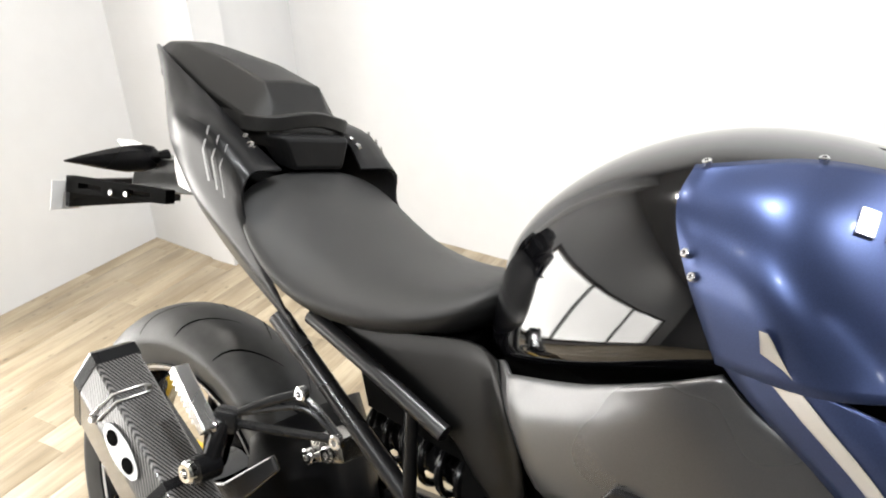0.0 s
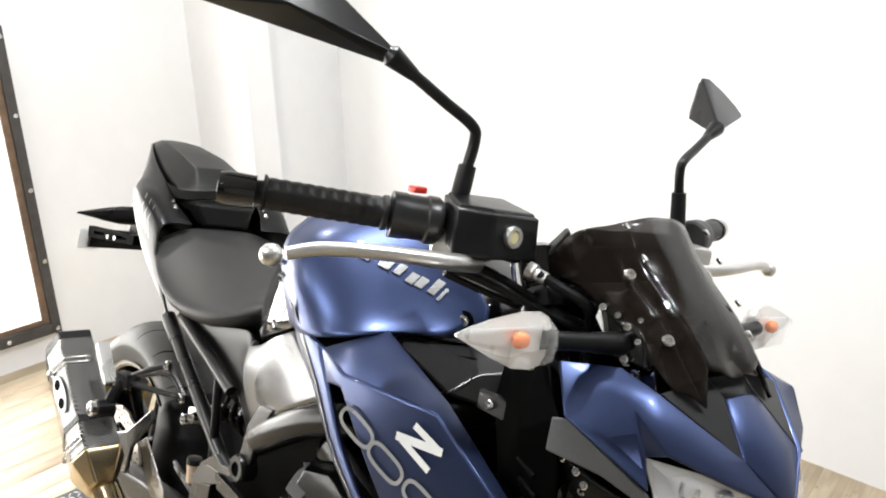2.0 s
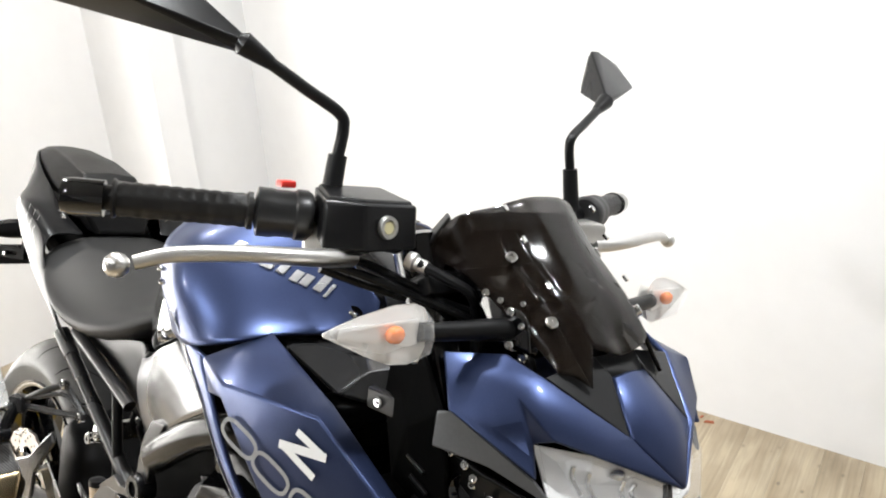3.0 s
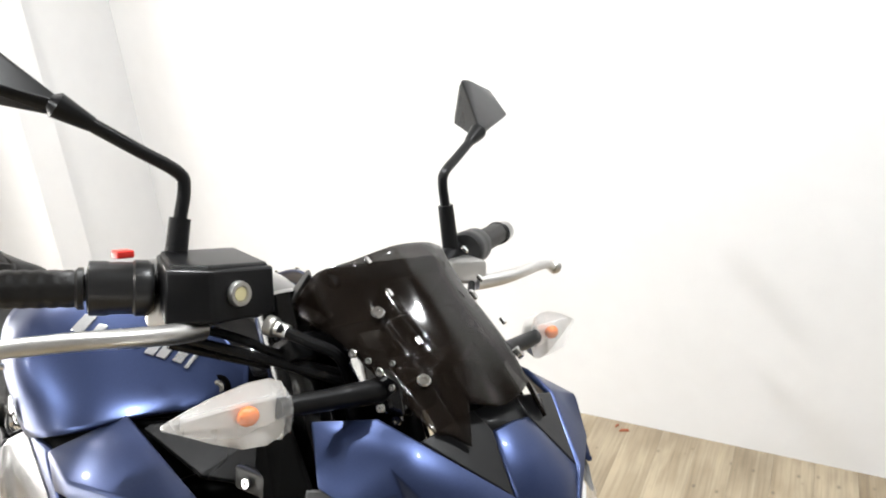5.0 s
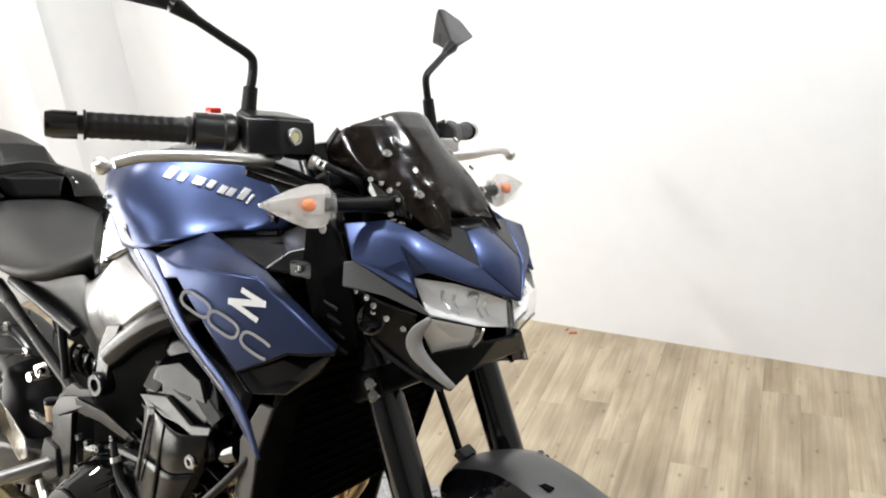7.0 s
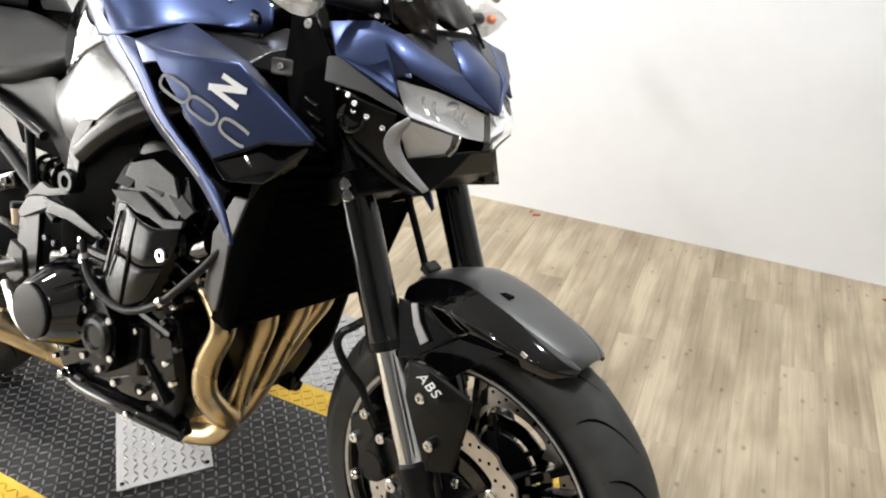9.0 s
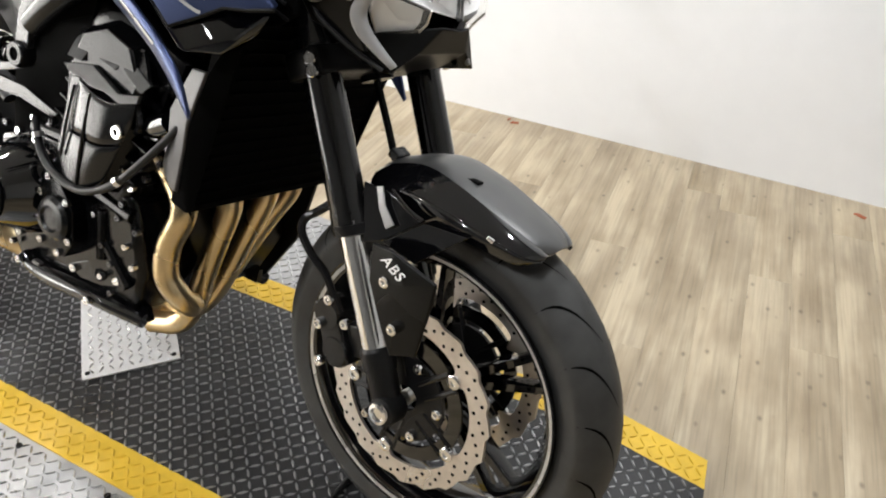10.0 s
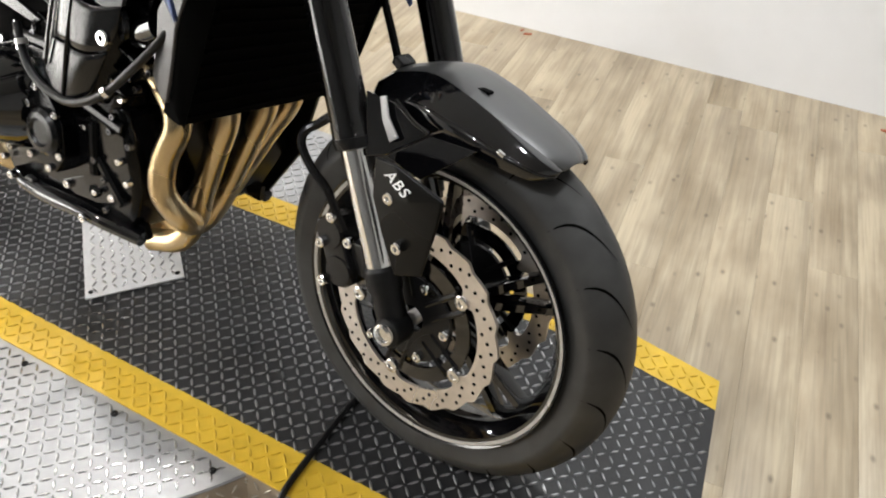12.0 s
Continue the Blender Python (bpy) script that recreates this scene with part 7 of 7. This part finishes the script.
part("side_stand_plate", prism([V(0.935, 0.165, 0.252), V(0.975, 0.165, 0.258), V(1.045, 0.165, 0.36), V(1.075, 0.165, 0.48), V(0.95, 0.165, 0.48), V(0.90, 0.165, 0.30)], V(0, 0.010, 0), bevel=0.003), BLACK_PLASTIC, bike, "black plate on the far side of the engine")
bolts(bike, [V(0.735, -0.175, 0.296), V(0.858, -0.161, 0.318), V(0.960, -0.160, 0.330), V(0.905, -0.171, 0.279)], (0, -1, 0), 0.007, 0.006)
part("oil_filter", lathe([(0.01, 0), (0.034, 0.0), (0.036, 0.01), (0.036, 0.07), (0.03, 0.075), (0.005, 0.075)], V(0.915, -0.03, 0.295), (0.8, 0, -0.2), 24), ENGINE_BLACK, bike)
# radiator
RB, RT = V(1.108, 0, 0.488), V(1.205, 0, 0.80)
rad_up = (RT - RB).normalized()
rad_n = V(rad_up.z, 0, -rad_up.x)
# core, ends and fins are near-black: their deep shade is in the colour
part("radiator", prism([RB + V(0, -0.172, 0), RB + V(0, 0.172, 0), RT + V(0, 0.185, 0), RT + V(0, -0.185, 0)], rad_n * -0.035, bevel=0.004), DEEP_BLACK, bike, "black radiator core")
both("radiator_plate", lambda: facets([V(1.072, -0.182, 0.553), V(1.094, -0.188, 0.527), V(1.107, -0.190, 0.524), V(1.121, -0.194, 0.581), V(1.130, -0.198, 0.625), V(1.165, -0.205, 0.70), V(1.14, -0.205, 0.70), V(1.098, -0.198, 0.640), V(1.090, -0.192, 0.589)], [(0, 1, 8), (1, 2, 3, 8), (3, 4, 7, 8), (4, 5, 6, 7)]), GREY_PANEL, "dark grey radiator side plate", thick=0.006, bevel=0.002, angle=20)
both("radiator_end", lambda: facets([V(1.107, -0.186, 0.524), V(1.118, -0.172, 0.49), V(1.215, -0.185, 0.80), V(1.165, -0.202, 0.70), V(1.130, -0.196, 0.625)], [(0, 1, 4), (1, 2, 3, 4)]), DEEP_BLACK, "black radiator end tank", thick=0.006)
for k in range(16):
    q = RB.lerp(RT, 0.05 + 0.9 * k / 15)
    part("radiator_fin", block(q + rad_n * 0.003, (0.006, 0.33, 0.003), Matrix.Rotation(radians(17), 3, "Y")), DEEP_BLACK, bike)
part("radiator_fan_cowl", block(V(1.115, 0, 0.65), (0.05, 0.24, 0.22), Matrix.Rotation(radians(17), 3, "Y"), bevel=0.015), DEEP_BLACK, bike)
# --- exhaust ---
HP = {-0.14: [(1.0, -0.14, 0.56), (1.056, -0.142, 0.515), (1.074, -0.143, 0.475), (1.048, -0.142, 0.415), (1.043, -0.140, 0.365), (1.058, -0.124, 0.328), (1.052, -0.092, 0.302), (1.0, -0.060, 0.275), (0.93, -0.04, 0.262)],
      -0.055: [(1.0, -0.055, 0.56), (1.058, -0.055, 0.515), (1.080, -0.055, 0.478), (1.060, -0.055, 0.41), (1.040, -0.056, 0.345), (1.027, -0.058, 0.290), (0.995, -0.060, 0.240), (0.93, -0.06, 0.215)],
      0.055: [(1.0, 0.03, 0.56), (1.058, 0.03, 0.515), (1.079, 0.030, 0.484), (1.052, 0.025, 0.41), (1.024, 0.018, 0.335), (1.0, 0.010, 0.280), (0.965, 0.0, 0.238), (0.90, -0.01, 0.215)],
      0.14: [(1.0, 0.10, 0.56), (1.052, 0.10, 0.515), (1.070, 0.100, 0.48), (1.036, 0.095, 0.42), (0.999, 0.085, 0.35), (0.970, 0.070, 0.29), (0.930, 0.05, 0.25), (0.89, 0.03, 0.235)]}
for pts in HP.values():
    part("header_pipe", tube(pts, 0.0195, 20, 60), GOLD, bike, "heat-tinted golden exhaust header pipe")
part("collector", hull([V(0.92, -0.085, 0.235), V(0.92, 0.085, 0.235), V(0.90, -0.06, 0.20), V(0.90, 0.06, 0.20), V(0.92, -0.06, 0.28), V(0.92, 0.06, 0.28), V(0.70, -0.05, 0.20), V(0.70, 0.05, 0.20), V(0.70, -0.05, 0.26), V(0.70, 0.05, 0.26)]), GOLD, bike, "golden exhaust collector", bevel=0.012)
part("catalyst", tube([(0.72, -0.01, 0.23), (0.55, -0.04, 0.24), (0.46, -0.13, 0.30)], 0.034, 20, 20), GOLD, bike, "golden exhaust mid pipe")
part("exhaust_link", tube([(0.47, -0.12, 0.29), (0.44, -0.165, 0.335), (0.40, -0.195, 0.385), (0.355, -0.212, 0.432), (0.325, -0.218, 0.46)], 0.0255, 20, 40), GOLD, bike, "golden tinted exhaust link pipe")
CAN_A, CAN_B = V(0.330, -0.224, 0.462), V(0.112, -0.229, 0.616)
can_d = (CAN_B - CAN_A).normalized()
can_u = (V(0, 0, 1) - can_d * can_d.z).normalized()
can_s = can_d.cross(can_u)
can_s = can_s if can_s.y < 0 else -can_s


def can_ring(a, k=1.0, cut=0.0):
    c = CAN_A + can_d * a
    # an uneven hexagon, taller than wide
    return [c + can_s * (y * k) + can_u * (z * k) + can_d * (cut * z) for y, z in ((0.040, 0.010), (0.028, 0.050), (-0.030, 0.054), (-0.050, 0.013), (-0.035, -0.050), (0.024, -0.052))]


sil = part("silencer", skin(bmesh.new(), [can_ring(-0.004, 0.9), can_ring(0.004, 1.0), can_ring(0.240, 1.0, 0.25), can_ring(0.250, 0.93, 0.25)]), CARBON, bike, "carbon-fibre hexagonal exhaust silencer", bevel=0.004, angle=20)
part("end_cap", skin(bmesh.new(), [can_ring(-0.05, 0.50), can_ring(-0.03, 0.72), can_ring(-0.005, 0.98), can_ring(0.002, 1.02), can_ring(0.006, 1.02)]), GOLD, sil, "golden titanium inlet cone", bevel=0.003, angle=20)
part("rim_band", skin(bmesh.new(), [can_ring(0.234, 1.02, 0.25), can_ring(0.250, 1.02, 0.25), can_ring(0.256, 0.9, 0.25)]), SATIN_BLACK, sil, "black rear rim", angle=20)
part("hanger_band", skin(bmesh.new(), [can_ring(0.062, 1.03), can_ring(0.074, 1.03)]), SATIN_BLACK, sil, "black hanger band", angle=20)
for a in (0.030, 0.195):
    c = CAN_A + can_d * a
    p0, p1 = c + can_s * 0.0412 + can_u * 0.0112, c + can_s * 0.0288 + can_u * 0.0508
    p2 = c + can_s * -0.016 + can_u * 0.0548
    row = [p0, p1, p2] if a > 0.1 else [p0 - can_u * 0.04 - can_s * 0.0064, p0, p1]
    bm = bmesh.new()
    for da in (-0.0055, 0.0055):
        ribbon([q + can_d * da for q in row], 0.0024, (can_s + can_u * 0.4).normalized(), 0.0018, bm)
    for q in (row[0], row[-1]):
        block(q + (can_s + can_u * 0.4).normalized() * 0.002, (0.006, 0.006, 0.006), None, bm)
    part("clip", bm, ALU, sil, "thin silver clip outlined in wire", thick=0.0016)
# plain oval maker's plate on the outer face
oc = CAN_A + can_d * 0.138 + can_s * 0.0372 + can_u * 0.024
ou = (can_u * 0.96 - can_s * 0.30).normalized()
on = (can_s * 0.96 + can_u * 0.30).normalized()
bm = bmesh.new()
bm.faces.new([bm.verts.new(oc + can_d * (0.040 * math.cos(2 * math.pi * k / 28)) + ou * (0.014 * math.sin(2 * math.pi * k / 28)) + on * 0.002) for k in range(28)])
part("maker_plate", bm, WHITE_PRINT, sil, "white oval plate with dark shapes", thick=0.0016)
for da in (-0.02, 0.02):
    bm = bmesh.new()
    bm.faces.new([bm.verts.new(oc + can_d * (da + 0.011 * math.cos(2 * math.pi * k / 16)) + ou * (0.008 * math.sin(2 * math.pi * k / 16)) + on * 0.0036) for k in range(16)])
    part("plate_mark", bm, DEEP_BLACK, sil)

# --- rear footrest, swingarm, hugger, shock ---
both("footrest_bracket", lambda: joined(joined(tube([(0.330, -0.186, 0.622), (0.37, -0.165, 0.650), (0.405, -0.143, 0.668)], 0.0056, 10), tube([(0.330, -0.186, 0.614), (0.40, -0.158, 0.620), (0.460, -0.136, 0.627)], 0.0056, 10)), joined(joined(tube([(0.345, -0.180, 0.630), (0.41, -0.150, 0.652), (0.452, -0.138, 0.632)], 0.0036, 8), tube([(0.400, -0.145, 0.664), (0.428, -0.140, 0.650), (0.460, -0.136, 0.628)], 0.0050, 8)), block(V(0.328, -0.190, 0.618), (0.030, 0.024, 0.030), Matrix.Rotation(radians(30), 3, "Z"), bevel=0.006))), FRAME_SATIN, "black triangular pillion footrest bracket")
both("footrest_mount", lambda: joined(tube([(0.328, -0.196, 0.615), (0.330, -0.206, 0.595), (0.332, -0.215, 0.571)], 0.011, 12), tube([(0.33, -0.205, 0.568), (0.33, -0.235, 0.568)], 0.017, 16, smooth=False)), SATIN_BLACK, "black silencer hanger")
bolts(bike, [V(0.405, -0.147, 0.668), V(0.460, -0.140, 0.627), V(0.325, -0.204, 0.614)], (0, -1, 0), 0.009, 0.007)
bolts(bike, [V(0.329, -0.236, 0.568)], (0, -1, 0), 0.014, 0.010)
for s in (-1, 1):
    f0, f1 = V(0.330, s * 0.215, 0.612), V(0.262, s * 0.214, 0.668)
    d = (f1 - f0).normalized()
    u = V(0, s, 0)
    w = d.cross(u)
    bm = skin(bmesh.new(), [[q + u * a + w * b for a, b in ((-0.010, -0.008), (0.010, -0.008), (0.011, 0.006), (-0.011, 0.006))] for q in (f0, f0.lerp(f1, 0.3), f1)])
    peg = part("pillion_footrest", bm, ALU, bike, "folded silver pillion footrest", bevel=0.002)
    for k in range(9):
        q = f0.lerp(f1, 0.22 + 0.085 * k)
        part("tooth", block(q - w * 0.009, (0.004, 0.02, 0.005), bevel=0.001), ALU, peg)
# hugger over the rear tyre


def hug_row(a, w, r, crown):
    c = REAR_AXLE + V(r * math.sin(a), 0, r * math.cos(a))
    d = V(math.sin(a), 0, math.cos(a))
    return [c + V(0, -w, 0) - d * crown, c + V(0, -w * 0.9, 0) - d * crown * 0.3, c + V(0, -w * 0.4, 0), c, c + V(0, w * 0.4, 0), c + V(0, w * 0.9, 0) - d * crown * 0.3, c + V(0, w, 0) - d * crown]


part("hugger", sheet([hug_row(a, 0.10, 0.335, cr) for a, cr in ((0.78, 0.05), (0.95, 0.09), (1.15, 0.12), (1.4, 0.14), (1.6, 0.12))], 17, 16), MATT_BLACK, bike, "black hugger over the rear tyre", thick=0.004)
both("swingarm", lambda: hull([V(0.02, -0.112, 0.29), V(0.02, -0.140, 0.29), V(0.02, -0.112, 0.345), V(0.02, -0.140, 0.345), V(0.25, -0.112, 0.33), V(0.25, -0.145, 0.34), V(0.25, -0.112, 0.42), V(0.25, -0.145, 0.41), V(0.56, -0.10, 0.36), V(0.56, -0.13, 0.37), V(0.56, -0.10, 0.46), V(0.56, -0.13, 0.45)]), SATIN_BLACK, "black aluminium swingarm", bevel=0.008)
both("swingarm_guard", lambda: facets([V(0.13, -0.148, 0.425), V(0.20, -0.150, 0.462), V(0.285, -0.150, 0.500), V(0.365, -0.146, 0.572), V(0.378, -0.146, 0.556), V(0.312, -0.149, 0.478), V(0.302, -0.150, 0.420), V(0.22, -0.150, 0.395), V(0.13, -0.148, 0.365)], [(0, 1, 7, 8), (1, 2, 5, 6, 7), (2, 3, 4, 5)]), GREY_PANEL, "pale grey swingarm guard", thick=0.008, bevel=0.003, angle=20)
both("heel_guard", lambda: facets([V(0.372, -0.165, 0.515), V(0.415, -0.165, 0.475), V(0.475, -0.165, 0.425), V(0.50, -0.165, 0.44), V(0.495, -0.165, 0.475), V(0.40, -0.165, 0.535)], [(0, 1, 2, 3, 4, 5)]), ALU, "bare aluminium heel guard", thick=0.003, bevel=0.001)
bolts(bike, [V(0.385, -0.168, 0.518), V(0.482, -0.168, 0.445)], (0, -1, 0), 0.006, 0.004)
both("rider_footrest", lambda: tube([(0.585, -0.17, 0.455), (0.58, -0.215, 0.452), (0.575, -0.265, 0.45)], 0.012, 12), ALU, "silver rider footrest")
part("brake_pedal", tube([(0.57, -0.180, 0.42), (0.63, -0.195, 0.375), (0.69, -0.205, 0.36), (0.715, -0.215, 0.365)], 0.007, 10), ALU, bike, "silver rear brake pedal")
both("footrest_hanger", lambda: facets([V(0.575, -0.168, 0.50), V(0.615, -0.170, 0.49), V(0.62, -0.17, 0.44), V(0.585, -0.17, 0.415), V(0.55, -0.168, 0.44)], [(0, 1, 2, 3, 4)]), SATIN_BLACK, "black footrest hanger", thick=0.012, bevel=0.003)
part("brake_fluid_pot", lathe([(0.004, 0), (0.009, 0.0), (0.010, 0.022), (0.011, 0.023), (0.011, 0.030), (0.004, 0.031)], V(0.555, -0.15, 0.52), (0, 0, 1), 20), material("amber_fluid_pot", (0.55, 0.42, 0.28), rough=0.35, vary=0.1), bike, "small amber brake fluid pot with a black lid")
part("pot_lid", lathe([(0.003, 0.0305), (0.012, 0.0305), (0.012, 0.040), (0.003, 0.042)], V(0.555, -0.15, 0.52), (0, 0, 1), 20), SATIN_BLACK, bike)
for z, x in ((0.515, 0.47), (0.508, 0.475)):
    part("rear_hose", tube([V(x, -0.14, z), V(x + 0.05, -0.15, z + 0.004), V(x + 0.10, -0.15, z - 0.006)], 0.004, 8), SATIN_BLACK, bike, "black rear brake hose")
# shock absorber behind the engine
S0, S1 = V(0.40, 0.0, 0.585), V(0.60, 0.0, 0.565)
coil = [S0.lerp(S1, k / 120) + V(0, 0.030 * math.cos(k * 0.36), 0.030 * math.sin(k * 0.36)) for k in range(121)]
part("shock_spring", tube(coil, 0.0055, 8, 121), SATIN_BLACK, bike, "black coil spring of the rear shock")
part("shock_body", tube([S0, S1], 0.018, 16, smooth=False), ENGINE_GREY, bike, "grey rear shock body")
part("shock_link", block(V(0.385, -0.045, 0.56), (0.06, 0.06, 0.035), Matrix.Rotation(radians(-20), 3, "Y"), bevel=0.008), ALU, bike, "bare aluminium shock mount")
bolts(bike, [V(0.362, -0.078, 0.545), V(0.395, -0.078, 0.562)], (0, -1, 0), 0.011, 0.008)
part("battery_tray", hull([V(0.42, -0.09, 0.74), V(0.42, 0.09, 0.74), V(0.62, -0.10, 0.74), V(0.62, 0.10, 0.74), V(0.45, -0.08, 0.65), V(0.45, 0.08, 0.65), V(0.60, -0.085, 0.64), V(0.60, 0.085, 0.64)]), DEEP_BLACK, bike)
part("rear_hub_cover", lathe([(0.02, 0), (0.035, 0), (0.035, 0.02), (0.02, 0.02)], V(0.05, -0.125, 0.317), (0, -1, 0), 24), ALU, bike)
# side stand and chain on the far side
part("side_stand", tube([(0.62, 0.14, 0.34), (0.58, 0.22, 0.22), (0.55, 0.30, 0.110)], 0.011, 12), SATIN_BLACK, bike, "black side stand")
part("stand_foot", block(V(0.55, 0.305, 0.098), (0.06, 0.04, 0.008), Matrix.Rotation(radians(16.9), 3, "X"), bevel=0.002), SATIN_BLACK, bike)
part("chain", tube([(0.05, 0.115, 0.277), (0.3, 0.105, 0.33), (0.56, 0.105, 0.365), (0.60, 0.105, 0.40), (0.56, 0.105, 0.435), (0.3, 0.105, 0.405), (0.05, 0.115, 0.357)], 0.008, 8, 40), ENGINE_GREY, bike, "drive chain")
part("sprocket", lathe([(0.03, -0.003), (0.10, -0.003), (0.10, 0.003), (0.03, 0.003)], V(0.05, 0.118, 0.317), (0, 1, 0), 40, closed=True), ENGINE_GREY, bike)

# ---- floor planks, cut to the walls ----
PL_D = Vector((-0.15, 0.9887, 0)).normalized()
PL_S = Vector((PL_D.y, -PL_D.x, 0))
PL_W, PL_L = 0.104, 1.22
rng = random.Random(4)
PLANKS = {}


def plank_mesh(length):
    key = round(length, 2)
    if key not in PLANKS:
        bm = block((0, key / 2, -0.002), (PL_W - 0.0003, key - 0.0003, 0.004), bevel=0.0003)
        finish(bm)
        me = bpy.data.meshes.new("plank")
        bm.to_mesh(me)
        bm.free()
        me.materials.append(PLANK)
        PLANKS[key] = me
    return PLANKS[key]


def in_room(q):
    return left_x(q.y) - 0.04 < q.x < 4.04 and -3.24 < q.y < main_y(q.x) + 0.05 and not (q.x < -1.2 and q.y > 1.12)


for i in range(-24, 46):
    row = [v * 0.02 for v in range(-225, 110) if in_room(PL_S * (i * PL_W) + PL_D * (v * 0.02))]
    if len(row) < 6:
        continue
    v, end = row[0], row[-1]
    cut = PL_L * (0.2 + 0.8 * rng.random())
    while v < end - 0.03:
        length = min(cut, end - v)
        q = PL_S * (i * PL_W) + PL_D * v
        o = new("plank", plank_mesh(length))
        o.parent = floor
        o.matrix_basis = Matrix.Translation((q.x, q.y, FLOOR)) @ Matrix.Rotation(math.atan2(-PL_D.x, PL_D.y), 4, "Z")
        v += round(length, 2)
        cut = PL_L
